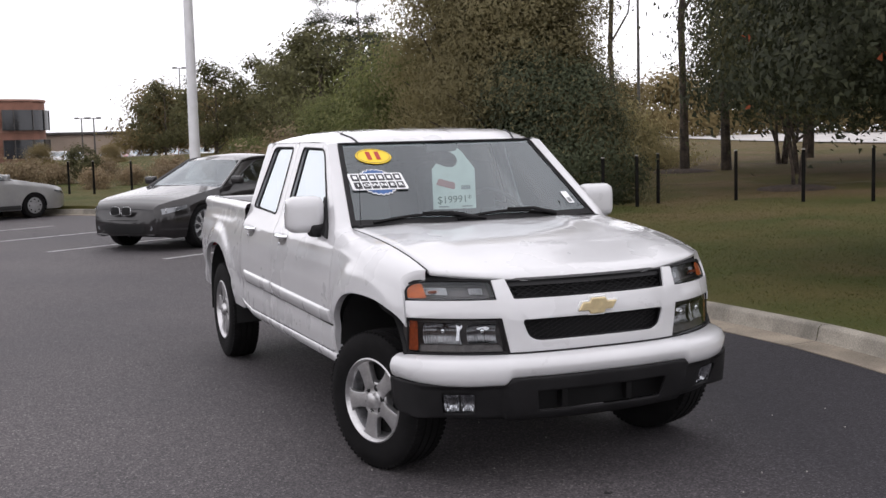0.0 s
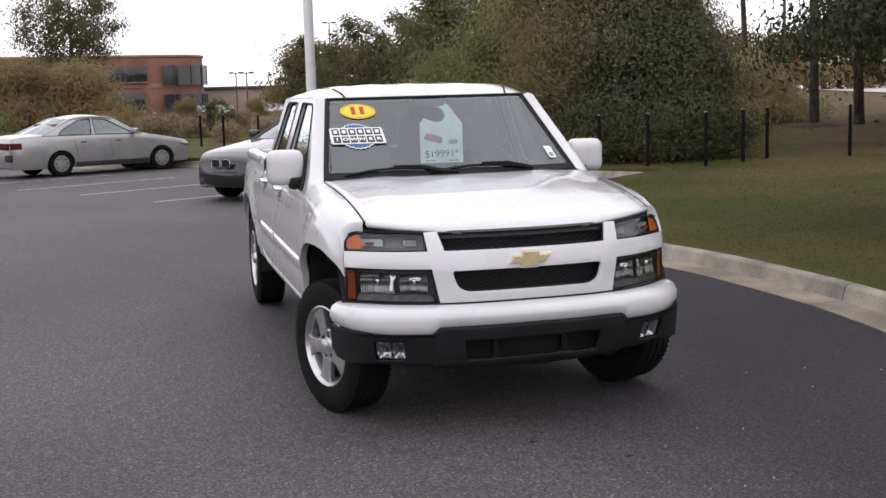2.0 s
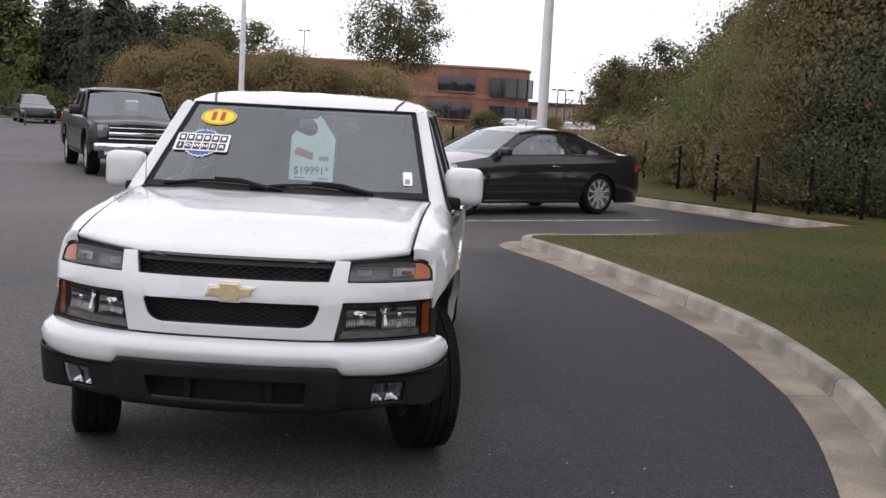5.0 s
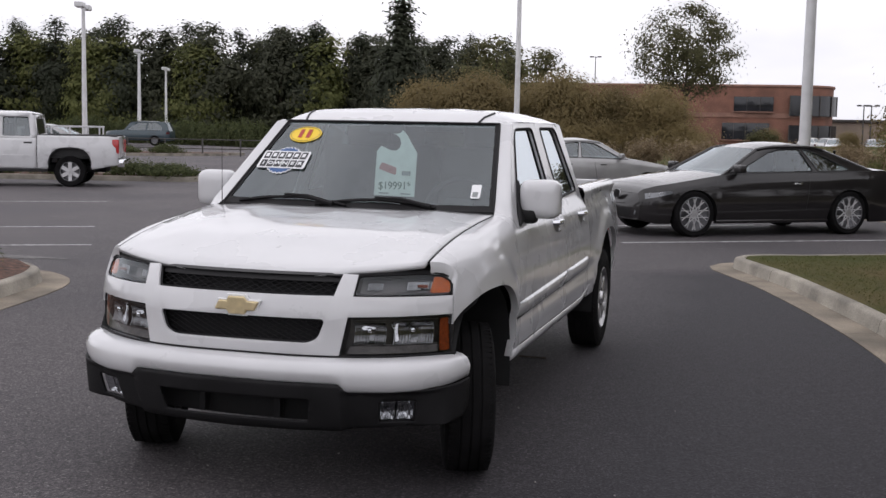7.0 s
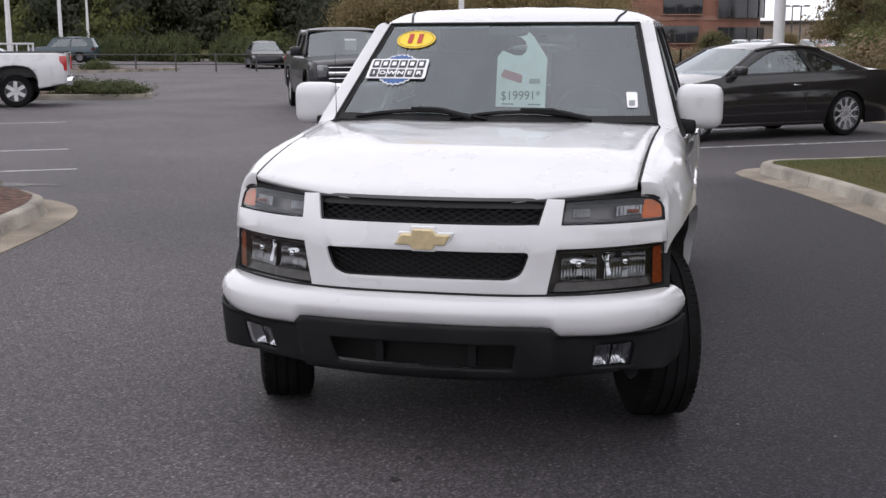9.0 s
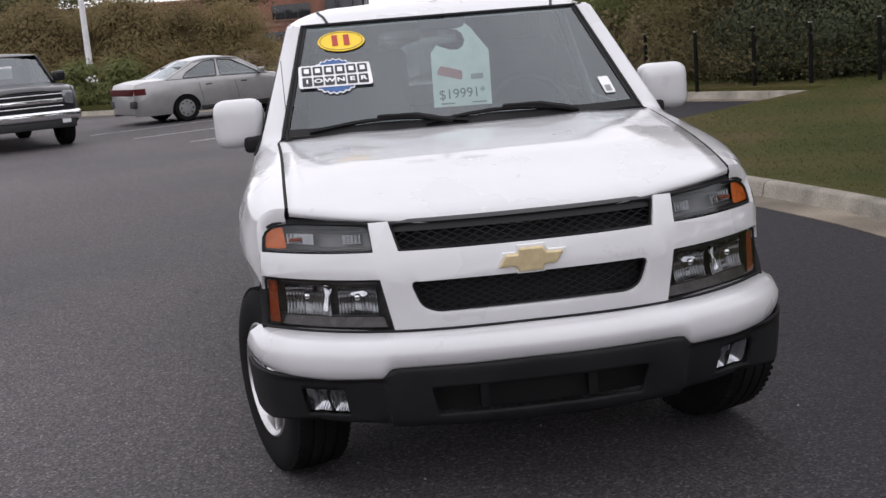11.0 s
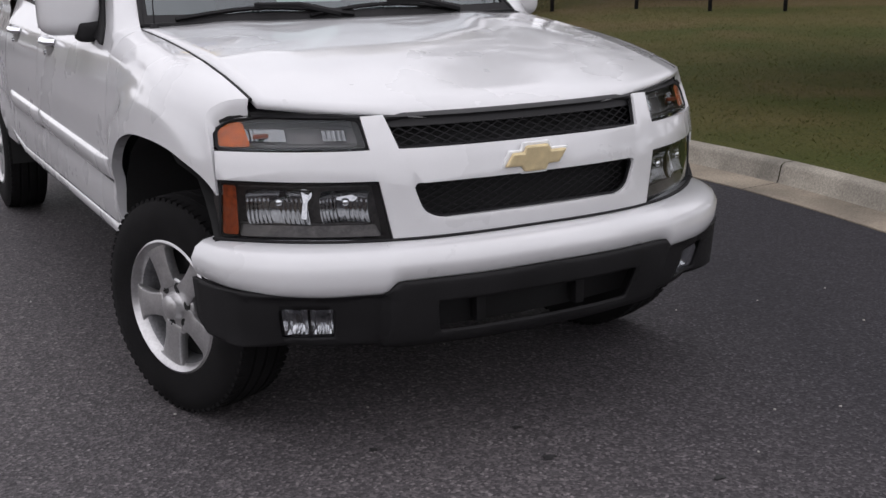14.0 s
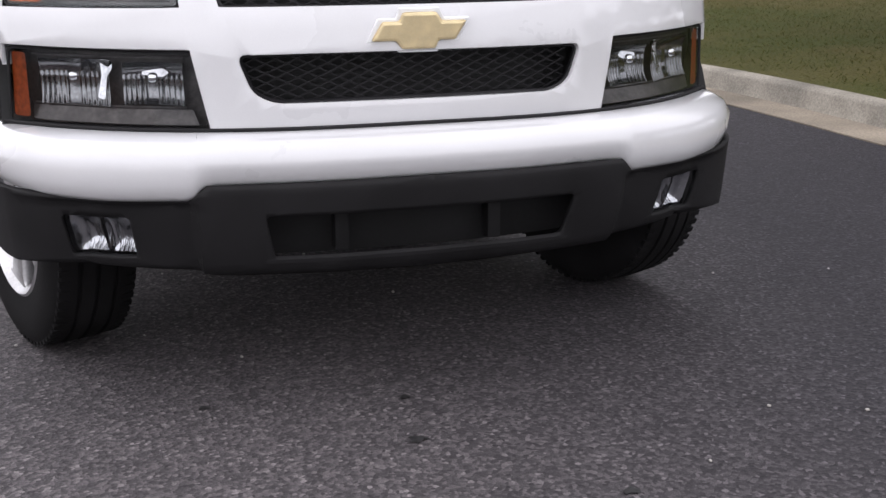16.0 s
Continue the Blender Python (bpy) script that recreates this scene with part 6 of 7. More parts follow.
    part("cabin", rbox(((cab0 + cab1) / 2 + 0.2, 0, 1.05), (cab1 - cab0 - 0.5, 1.6, 0.3), 0.05, 2), INTERIOR_DARK, root, "dark cabin")
    for sx_ in (1.75, 2.42):
        for y in (-0.42, 0.42):
            part("seat", rbox((sx_, y, 1.28), (0.16, 0.52, 0.58), 0.06, 2), INTERIOR, root)
    part("bed_floor", rbox(((cab1 + x1) / 2, 0, 0.76), (x1 - cab1 - 0.06, 1.66, 0.05), 0.01, 1), TRIM_BLACK, root)
    part("tailgate", rbox((x1 - 0.03, 0, 1.0), (0.07, 1.62, 0.54), 0.02, 2), paint, root)
    part("rear_bumper", rbox((x1 + 0.05, 0, 0.60), (0.18, 1.84, 0.19), 0.04, 2), CHROME, root, "chrome rear bumper")
    part("underbody", rbox(((x0 + x1) / 2, 0, 0.46), (L * 0.88, 1.10, 0.20), 0.03), VOID_BLACK, root, "dark underbody")
    part("grille", rbox((x0 - 0.025, 0, 0.90), (0.05, 1.22, 0.32), 0.02, 2), VOID_BLACK, root, "black grille")
    for z, h in ((0.79, 0.025), (0.89, 0.075), (1.01, 0.025)):
        part("grille_bar", rbox((x0 - 0.05, 0, z), (0.03, 1.30, h), 0.01, 2), CHROME, root, "chrome grille bar")
    part("front_bumper", rbox((x0 - 0.06, 0, 0.62), (0.16, 1.88, 0.17), 0.05, 3), CHROME, root, "chrome front bumper")
    part("lower_valance", rbox((x0 - 0.03, 0, 0.46), (0.12, 1.70, 0.16), 0.03, 2), TRIM_BLACK, root)
    if bed_card:
        part("bed_badge", rbox((wb + 0.72, -(half(wb, 1.1) + 0.004), 1.10), (0.20, 0.012, 0.05), 0.005, 1), TRIM_BLACK, root, "small dark badge")
    return root


coupe = car("coupe", "dark grey metallic two-door coupe with silver multi-spoke wheels", 4.60, 1.78, 2.76, 0.78, 0.19,
            [(-0.78, 0.62), (-0.74, 0.68), (-0.55, 0.745), (0.0, 0.83), (0.45, 0.90), (0.75, 0.93), (1.6, 0.955), (2.4, 0.965), (2.9, 0.98), (3.4, 0.985), (3.7, 0.965), (3.82, 0.90)],
            (0.50, 1.22, 2.42, 3.22, 1.375), 0.335, PAINT_GREY, spokes=10, grille=coupe_grille, m=pose(0.28, 12.92, 0, 0, 0, 37.2), doors=(1.95,), big=1.16,
            windows=[[(0.06, 0.06), (0.20, 0.80), (0.30, 0.90), (0.60, 0.93), (0.60, 0.06)], [(0.635, 0.06), (0.635, 0.93), (0.74, 0.88), (0.83, 0.62), (0.87, 0.12), (0.84, 0.06)]])
sedan = car("sedan", "silver older four-door sedan parked nose to the kerb", 4.72, 1.76, 2.62, 0.95, 0.20,
            [(-0.95, 0.60), (-0.90, 0.66), (-0.70, 0.73), (0.0, 0.85), (0.5, 0.92), (1.5, 0.945), (2.6, 0.955), (3.1, 0.96), (3.5, 0.95), (3.72, 0.90), (3.77, 0.78)],
            (0.50, 1.18, 2.25, 3.05, 1.40), 0.30, PAINT_SILVER, spokes=0, m=pose(-1.45, 23.35, 0.0, 0, 0, 208.7) @ Matrix.Scale(0.96, 4), doors=(1.32, 2.20))
part("bumper_strip", rbox((3.76, 0, 0.47), (0.08, 1.52, 0.17), 0.03, 2), TRIM_BLACK, sedan, "dark rear bumper strip")
part("tail_panel", rbox((3.78, 0, 0.74), (0.06, 1.36, 0.15), 0.02, 2), RED_DARK, sedan, "dark red lamp band across the tail")
for s in (-1, 1):
    part("rocker_trim", rbox((1.31, s * 0.845, 0.27), (1.9, 0.05, 0.10), 0.015, 2), TRIM_BLACK, sedan, "dark rocker trim")
dark_truck = crew_cab("pickup_truck", "black crew cab pickup truck with chrome grille and window card", PAINT_BLACK, pose(-5.82, 17.35, 0, 0, 0, 116) @ Matrix.Scale(0.93, 4), 3.6, 0.95, 5.8, 1.82, False)
part("window_card", rbox((0.90, -0.10, 1.46), (0.01, 0.26, 0.24), 0.003, 1), STICKER_WHITE, dark_truck, "white card behind the windscreen")
white_truck = crew_cab("pickup_truck", "white four-door pickup truck with a black bed rail", PAINT_WHITE, pose(-17.12, 17.62, 0, 0, 0, 27) @ Matrix.Scale(0.93, 4), 3.45, 0.98, 5.60, 1.86)
suv = car("sport_utility_vehicle", "blue-green boxy utility vehicle parked by far trees", 4.6, 1.8, 2.7, 0.85, 0.35,
          [(-0.85, 0.90), (-0.75, 0.98), (0.4, 1.06), (3.6, 1.08), (3.75, 1.05)], (0.5, 0.95, 3.45, 3.70, 1.72), 0.36, PAINT_BLUE, m=pose(-43.4, 67.0, 0.0, 0, 0, 15), detail=False, doors=(1.3, 2.3))

# rows of cars in the car park beyond
far_protos = []
for paint, nm in ((PAINT_WHITE, "white"), (PAINT_SILVER, "silver"), (PAINT_BLACK, "black"), (PAINT_RED, "dark red"), (PAINT_BEIGE, "beige")):
    far_protos.append(car("parked_car", nm + " sedan parked in a row of the far car park", 4.6, 1.78, 2.65, 0.9, 0.2,
                          [(-0.9, 0.62), (-0.8, 0.70), (0.0, 0.86), (0.5, 0.93), (2.9, 0.96), (3.4, 0.98), (3.65, 0.94), (3.7, 0.80)], (0.5, 1.2, 2.3, 3.1, 1.42), 0.31, paint,
                          m=pose(6 + 3.1 * len(far_protos), 93.5, 0.0, 0, 0, 90), detail=False, group="cars in the far car park", doors=(1.6,)))
rng = random.Random(5)
for row_y, xa, xb, turn in ((99, 5, 24, 88), (108, 4, 24, -92), (117, 6, 24, 88), (128, 5, 24, 92)):
    x = xa
    while x < xb:
        if rng.random() < 0.62:
            copy_thing(far_protos[rng.choice((0, 0, 1, 1, 2, 3, 4))], pose(x, row_y + rng.uniform(-0.4, 0.4), 0.0, 0, 0, turn + rng.uniform(-2, 2)))
        x += 3.0
for k, x, y, rz in ((1, -29.3, 36.0, 17.5), (4, -33.0, 35.0, 17.5), (0, -45.5, 92.0, 114), (2, -21.4, 52.6, 118)):
    copy_thing(far_protos[k], pose(x, y, 0.0, 0, 0, rz))

# the white service truck whose rack shows over the pickup's bed
rack = thing("utility_truck", "white service truck with an open ladder rack", "utility truck", pose(-26.6, 36.6, 0.22, 0, 0, 40) @ Matrix.Scale(0.72, 4))
part("service_body", rbox((0.3, 0, 0.72), (3.2, 1.9, 0.62), 0.04, 2), PAINT_WHITE, rack)
part("cab", rbox((-2.0, 0, 0.95), (1.6, 1.8, 1.1), 0.16, 3), PAINT_WHITE, rack)
part("cab_window", rbox((-2.0, 0, 1.24), (1.2, 1.83, 0.36), 0.05, 2), DARK_GLASS, rack, "dark cab windows")
for x in (-1.0, 0.0, 1.0, 1.85):
    for y in (-0.9, 0.9):
        part("rack_post", rbox((x, y, 1.28), (0.09, 0.09, 0.56), 0.01, 1), PAINT_WHITE, rack)
for y in (-0.9, 0.9):
    part("rack_rail", rbox((0.42, y, 1.56), (3.0, 0.09, 0.10), 0.01, 1), PAINT_WHITE, rack)
for x in (-1.0, 1.85):
    part("rack_crossbar", rbox((x, 0, 1.56), (0.09, 1.8, 0.10), 0.01, 1), PAINT_WHITE, rack)
for x in (-2.0, 1.0):
    for s in (-1, 1):
        car_wheel(rack, x, s * 0.82, 0.37, 0.24, s, 5, False)


# ---- trees, shrubs and grass ----
def leaf_material(name, a, b, dark=0.75, thin_share=0.52):
    m = bpy.data.materials.new(name)
    m.use_nodes = True
    n, l = m.node_tree.nodes, m.node_tree.links
    p = n["Principled BSDF"]
    geo = n.new("ShaderNodeNewGeometry")
    r = n.new("ShaderNodeValToRGB")
    r.color_ramp.elements[0].color = (*[c * dark for c in a], 1)
    r.color_ramp.elements[1].color = (*b, 1)
    e = r.color_ramp.elements.new(0.55)
    e.color = (*a, 1)
    l.new(geo.outputs["Random Per Island"], r.inputs[0])
    obi = n.new("ShaderNodeObjectInfo")
    mr = n.new("ShaderNodeMapRange")
    mr.inputs["To Min"].default_value, mr.inputs["To Max"].default_value = 0.82, 1.18
    l.new(obi.outputs["Random"], mr.inputs["Value"])
    hs = n.new("ShaderNodeHueSaturation")
    l.new(mr.outputs[0], hs.inputs["Value"])
    l.new(r.outputs[0], hs.inputs["Color"])
    l.new(hs.outputs[0], p.inputs["Base Color"])
    thin, both = n.new("ShaderNodeBsdfTranslucent"), n.new("ShaderNodeMixShader")
    l.new(hs.outputs[0], thin.inputs[0])
    both.inputs[0].default_value = thin_share
    l.new(p.outputs[0], both.inputs[1])
    l.new(thin.outputs[0], both.inputs[2])
    l.new(both.outputs[0], n["Material Output"].inputs["Surface"])
    p.inputs["Roughness"].default_value = 0.65
    p.inputs["Specular IOR Level"].default_value = 0.25
    return m


LEAF_DARK = leaf_material("dark_green_leaves", (0.106, 0.104, 0.048), (0.156, 0.150, 0.072))
LEAF_THICKET = leaf_material("dusty_thicket_leaves", (0.262, 0.230, 0.124), (0.295, 0.258, 0.142), 0.92, 0.58)
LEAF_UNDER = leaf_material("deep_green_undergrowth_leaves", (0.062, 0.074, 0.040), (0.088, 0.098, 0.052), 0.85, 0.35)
LEAF_GOLD = leaf_material("yellow_olive_leaves", (0.225, 0.176, 0.084), (0.265, 0.208, 0.100), 0.9)
LEAF_FAR = leaf_material("far_green_leaves", (0.085, 0.092, 0.060), (0.118, 0.122, 0.080))
LEAF_NEAR = leaf_material("glossy_mid_green_leaves", (0.050, 0.057, 0.031), (0.084, 0.090, 0.048), 0.75, 0.36)
LEAF_OLIVE = leaf_material("olive_autumn_leaves", (0.330, 0.285, 0.145), (0.380, 0.325, 0.168), 0.92, 0.58)
LEAF_MID = leaf_material("mid_green_leaves", (0.150, 0.165, 0.058), (0.220, 0.225, 0.088))
LEAF_PINE = leaf_material("pine_needles", (0.068, 0.078, 0.052), (0.095, 0.105, 0.070))
LEAF_JUNIPER = leaf_material("juniper_sprays", (0.075, 0.092, 0.036), (0.125, 0.135, 0.058))
LEAF_REED = leaf_material("dry_reeds", (0.260, 0.195, 0.120), (0.380, 0.300, 0.190))
BARK = surface("grey_brown_bark", (0.085, 0.065, 0.050), 0.95, var=0.35, scale=5, bump=0.8, bump_scale=30)


def leaf_cloud(centres, per, spread, size, seed, flat=0.5, stretch=1.5, droop=0.0):
    """Small leaf blades scattered about the clump centres, as vertices and faces."""
    g = np.random.default_rng(seed)
    c = np.repeat(np.asarray(centres, float), per, axis=0)
    k = len(c)
    sp = np.repeat(np.asarray(spread if hasattr(spread, "__len__") else [spread] * len(centres), float), per)[:, None]
    p = c + g.normal(0, 1, (k, 3)) * sp * np.array([1, 1, flat])
    # blades face outwards and up, so that a clump is lit as one soft mass
    mid = np.mean(np.asarray(centres, float), axis=0)
    out = (p - c) / sp + (c - mid) * 0.5 / max(0.3, float(np.std(c[:, :2]))) + np.array([0, 0, 0.7]) + g.normal(0, 0.34, (k, 3))
    out /= np.linalg.norm(out, axis=1)[:, None] + 1e-9
    d = g.normal(0, 1, (k, 3))
    d[:, 2] -= droop
    d -= out * np.sum(d * out, axis=1)[:, None]
    d /= np.linalg.norm(d, axis=1)[:, None] + 1e-9
    e = np.cross(d, out)
    e /= np.linalg.norm(e, axis=1)[:, None] + 1e-9
    s = size * g.uniform(0.6, 1.4, (k, 1))
    a, b = d * s * stretch, e * s
    v = np.stack([p + a * 0.56, p - a * 0.40 + b * 0.46, p - a * 0.40 - b * 0.46], 1).reshape(-1, 3)
    f = np.arange(k * 3).reshape(-1, 3)
    return v, f


def leaves(name, cloud, material, parent):
    me = bpy.data.meshes.new(name)
    me.from_pydata(cloud[0].tolist(), [], cloud[1].tolist())
    me.materials.append(material)
    ob = new(name, me)
    ob.parent = parent
    return ob


def limb_points(a, b, bend, g):
    a, b = Vector(a), Vector(b)
    mid = a.lerp(b, 0.5) + Vector((g.uniform(-bend, bend), g.uniform(-bend, bend), g.uniform(0, bend)))
    return [a, a.lerp(mid, 0.5) + (mid - a.lerp(b, 0.5)) * 0.35, mid, mid.lerp(b, 0.5) + Vector((0, 0, bend * 0.15)), b]


def tree(name, label, m, seed, h, crown_w, crown_base, shape, clumps, per, leaf, material, trunk_r=0.16, group="", limbs=14, stems=1, spread=0.5, category="tree", droop=0.0, flat=0.6):
    """A tapered trunk with limbs that reach the leaf clumps. shape(f) gives the crown's half width at f of its height."""
    g = random.Random(seed)
    root = thing(name, label, category, m, group)
    cs, sp = [], []
    while len(cs) < clumps:
        f = g.random()
        w = shape(f) * crown_w / 2
        a, r = g.uniform(0, 2 * math.pi), math.sqrt(g.uniform(0.12, 1.0)) * w * g.uniform(0.75, 1.18)
        if g.random() > 0.25 + w / (crown_w / 2):
            continue
        cs.append((r * math.cos(a), r * math.sin(a), crown_base + (h - crown_base) * f))
        sp.append(spread * g.uniform(0.55, 1.25))
    bm = bmesh.new()
    for q in range(stems):
        ang = 2 * math.pi * q / stems + 0.5
        lean = 0.0 if stems == 1 else 0.16 * h
        top = (lean * math.cos(ang) + g.uniform(-0.2, 0.2), lean * math.sin(ang) + g.uniform(-0.2, 0.2), h * 0.90)
        k = 8
        pts = [Vector((0.12 * math.cos(ang) * (stems > 1), 0.12 * math.sin(ang) * (stems > 1), -0.1)).lerp(Vector(top), i / k) + Vector((g.uniform(-1, 1), g.uniform(-1, 1), 0)) * 0.03 * h * 0.3 * (0 < i) for i in range(k + 1)]
        tr = trunk_r / (stems ** 0.6)
        add_tube(bm, pts, tr, 8, taper=[tr * (1.25 if i == 0 else 1.0) * (1 - 0.85 * i / k) for i in range(k + 1)])
    part("trunk", bm, BARK, root)
    for i in range(min(limbs, len(cs))):
        e = Vector(cs[i])
        z0 = max(crown_base * 0.6, e.z - 0.35 * math.hypot(e.x, e.y) - 0.1 * h)
        r0 = trunk_r * 0.42 * (1 - 0.6 * z0 / h)
        part("limb", tube(limb_points((0, 0, z0), e, 0.08 * h * 0.6, g), r0, 5, taper=[r0, r0 * 0.8, r0 * 0.6, r0 * 0.4, r0 * 0.15]), BARK, root)
    leaves("crown", leaf_cloud(cs, per, sp, leaf, seed, flat, droop=droop), material, root)
    return root


ROUND = lambda f: max(0.05, math.sin(math.pi * (0.12 + 0.86 * f)) ** 0.7)
DENSE = lambda f: max(0.08, (1 - f ** 2.2) ** 0.6 * (0.75 + 0.25 * math.sin(9 * f)))
CONE = lambda f: max(0.03, 1 - f) ** 0.85
PINE = lambda f: max(0.05, math.sin(math.pi * (0.2 + 0.78 * f))) * (0.6 + 0.4 * math.sin(14 * f) ** 2)

# thicket behind the fence
SLIM = lambda f: max(0.10, (1 - f ** 3.0) ** 0.6 * (0.80 + 0.2 * math.sin(8 * f + 1)))
w1 = tree("tree", "slim dense dark tree in the thicket behind the fence", pose(7.5, 15.6, 0.35), 1, 8.6, 3.3, 0.1, SLIM, 170, 430, 0.044, LEAF_THICKET, 0.13, "thicket behind the fence", spread=0.40)
w2 = tree("tree", "slim olive tree in the thicket behind the fence", pose(6.9, 17.3, 0.35), 2, 7.6, 3.0, 0.1, SLIM, 160, 430, 0.044, LEAF_OLIVE, 0.11, "thicket behind the fence", spread=0.38)
w3 = tree("tree", "yellow-green bushy tree behind the fence", pose(6.6, 24.2, 0.35), 3, 2.3, 2.9, 0.05, DENSE, 80, 460, 0.044, LEAF_MID, 0.10, "thicket behind the fence", spread=0.42)
for src, x, y, s, rz in ((w2, 8.3, 18.6, 0.95, 70), (w1, 8.35, 16.7, 1.05, 160), (w1, 8.3, 14.9, 0.85, 215), (w2, 8.5, 15.7, 0.8, 110), (w1, 7.2, 16.3, 0.75, 300),
                         (w3, 5.0, 27.4, 0.6, 80), (w2, 8.9, 18.2, 1.05, 200), (w3, 7.6, 27.0, 0.9, 30), (w1, 9.6, 20.2, 1.15, 10), (w3, 7.7, 21.2, 1.5, 250), (w3, 6.5, 20.6, 0.85, 140)):
    copy_thing(src, pose(x, y, terrain(x, y), 0, 0, rz) @ Matrix.Scale(s, 4))

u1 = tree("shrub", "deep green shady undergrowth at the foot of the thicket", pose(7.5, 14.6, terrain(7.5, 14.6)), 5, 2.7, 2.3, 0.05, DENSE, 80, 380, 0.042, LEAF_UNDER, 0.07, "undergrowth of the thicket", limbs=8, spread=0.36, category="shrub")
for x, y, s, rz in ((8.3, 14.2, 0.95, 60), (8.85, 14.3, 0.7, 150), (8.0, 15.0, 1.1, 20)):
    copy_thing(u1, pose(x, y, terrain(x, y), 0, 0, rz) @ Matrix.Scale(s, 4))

TURNED = leaf_material("turned_leaf", (0.36, 0.09, 0.035), (0.42, 0.13, 0.05))
# the near tree whose low boughs hang over the lawn beside the kerb
near = tree("tree", "broad-leaved tree with low drooping dark boughs beside the kerb", pose(6.55, 3.2, terrain(6.55, 3.2)), 23, 5.6, 5.3, 1.55, lambda f: max(0.25, (1 - f ** 2.2) ** 0.5), 185, 560, 0.042, LEAF_NEAR, 0.15, limbs=26, spread=0.36, droop=0.6)
for x, y, z in ((3.62, 2.95, 1.72), (3.9, 3.4, 2.35), (4.3, 2.2, 2.1)):
    p = Vector((x, y, z)) - Vector((6.55, 3.2, terrain(6.55, 3.2)))
    leaves("turned_leaf", leaf_cloud([tuple(p)], 2, 0.02, 0.045, int(x * 100)), TURNED, near)["label"] = "orange-red turned leaves"

# tall pines and lawn trees
p1 = tree("pine_tree", "tall bare-trunked pine rising beyond the lawn", pose(17.2, 27.5, 0.6), 11, 17, 4.6, 5.2, PINE, 46, 320, 0.085, LEAF_PINE, 0.105, "tall pines", spread=0.5, flat=0.45)
for x, y, s, rz in ((15.9, 21.6, 1.1, 50), (17.0, 21.2, 1.15, 140), (24.0, 26.0, 1.1, 290), (15.2, 47.2, 0.62, 95), (26.5, 18.0, 1.0, 10), (22.5, 20.0, 0.95, 210), (29, 24, 1.1, 130), (14.0, 49.5, 0.55, 310)):
    copy_thing(p1, pose(x, y, terrain(x, y), 0, 0, rz) @ Matrix.Scale(s, 4))
b1 = tree("tree", "many-stemmed small tree with a low crown on the lawn", pose(16.8, 18.0, 0.5), 21, 5.6, 6.0, 2.0, ROUND, 100, 220, 0.075, LEAF_DARK, 0.12, "lawn trees", stems=4, spread=0.45)
for x, y, s, rz in ((13.3, 13.9, 0.72, 75), (17.5, 13.0, 0.95, 310), (21.5, 16.0, 1.3, 120), (24.5, 20.5, 1.3, 220), (20.8, 10.5, 1.2, 60), (26.5, 13.5, 1.5, 10), (24.5, 7.0, 1.4, 290), (20.5, 1.0, 1.2, 30), (21.0, -5.0, 1.3, 200), (17.5, -10.0, 1.2, 140), (30, 20, 1.5, 80), (20.2, 22.8, 1.0, 180), (31, 12, 1.6, 250)):
    copy_thing(b1, pose(x, y, terrain(x, y), 0, 0, rz) @ Matrix.Scale(s, 4))
s1 = tree("shrub", "olive-brown scrub at the far edge of the lawn", pose(14.2, 24.5, 0.5), 31, 1.6, 3.0, 0.05, DENSE, 50, 240, 0.055, LEAF_OLIVE, 0.05, "scrub", limbs=6, spread=0.33, category="shrub")
for x, y, s, rz in ((11.6, 20.6, 1.05, 40), (16.2, 25.0, 1.2, 100), (12.6, 23, 1.2, 250), (13.2, 27.5, 1.4, 200), (17.0, 30.5, 1.4, 130), (10.8, 18.6, 0.8, 10)):
    copy_thing(s1, pose(x, y, terrain(x, y), 0, 0, rz) @ Matrix.Scale(s, 4))

# olive bushes, hedge and reeds beyond the lot
o1 = tree("shrub", "large olive-brown bush in front of the brick building", pose(-8.6, 52.0, 0.55), 41, 3.5, 6.2, 0.1, DENSE, 120, 260, 0.080, LEAF_GOLD, 0.12, "bushes before the building", limbs=8, spread=0.55, category="shrub")
for x, y, s, rz in ((-4.0, 53.0, 0.86, 60), (-12.6, 50.5, 1.0, 140), (-6.4, 54.5, 0.88, 20), (-10.6, 54.0, 0.95, 260), (1.2, 58.0, 0.36, 220), (-15.8, 52.0, 0.92, 300), (5.5, 64, 0.34, 100), (14.6, 27.6, 0.55, 30), (17.4, 30.4, 0.58, 150), (20.6, 33.0, 0.6, 260)):
    copy_thing(o1, pose(x, y, 0.5, 0, 0, rz) @ Matrix.Scale(s, 4))
h1 = tree("shrub", "low clipped green hedge plant by the lamp post", pose(-6.9, 28.9, 0.25), 51, 1.15, 1.9, 0.05, DENSE, 40, 90, 0.07, LEAF_MID, 0.03, "hedge", limbs=5, spread=0.2, category="shrub")
copy_thing(h1, pose(-5.6, 28.3, 0.25))
r1 = tree("reed_clump", "dry brown reed clump behind the fence", pose(6.9, 28.5, 0.35), 61, 1.35, 2.4, 0.0, lambda f: 0.95, 40, 90, 0.10, LEAF_REED, 0.02, "reeds", limbs=3, spread=0.3, category="reeds", flat=1.0)
for k, (x, y) in enumerate(((1.2, 31.5), (3.2, 29.4), (5.4, 26.2), (-0.8, 33.2), (2.6, 33.5), (4.6, 31.0), (6.4, 18.2), (5.9, 20.5), (7.0, 25.0), (0.4, 36.0), (4.2, 35.5), (-2.6, 35.0), (6.2, 33.0), (-4.5, 37.5), (2.2, 38.5))):
    copy_thing(r1, pose(x, y, terrain(x, y), 0, 0, 53 * k) @ Matrix.Scale((0.62 if x > 4.9 else 0.40) + 0.06 * (k % 4), 4))
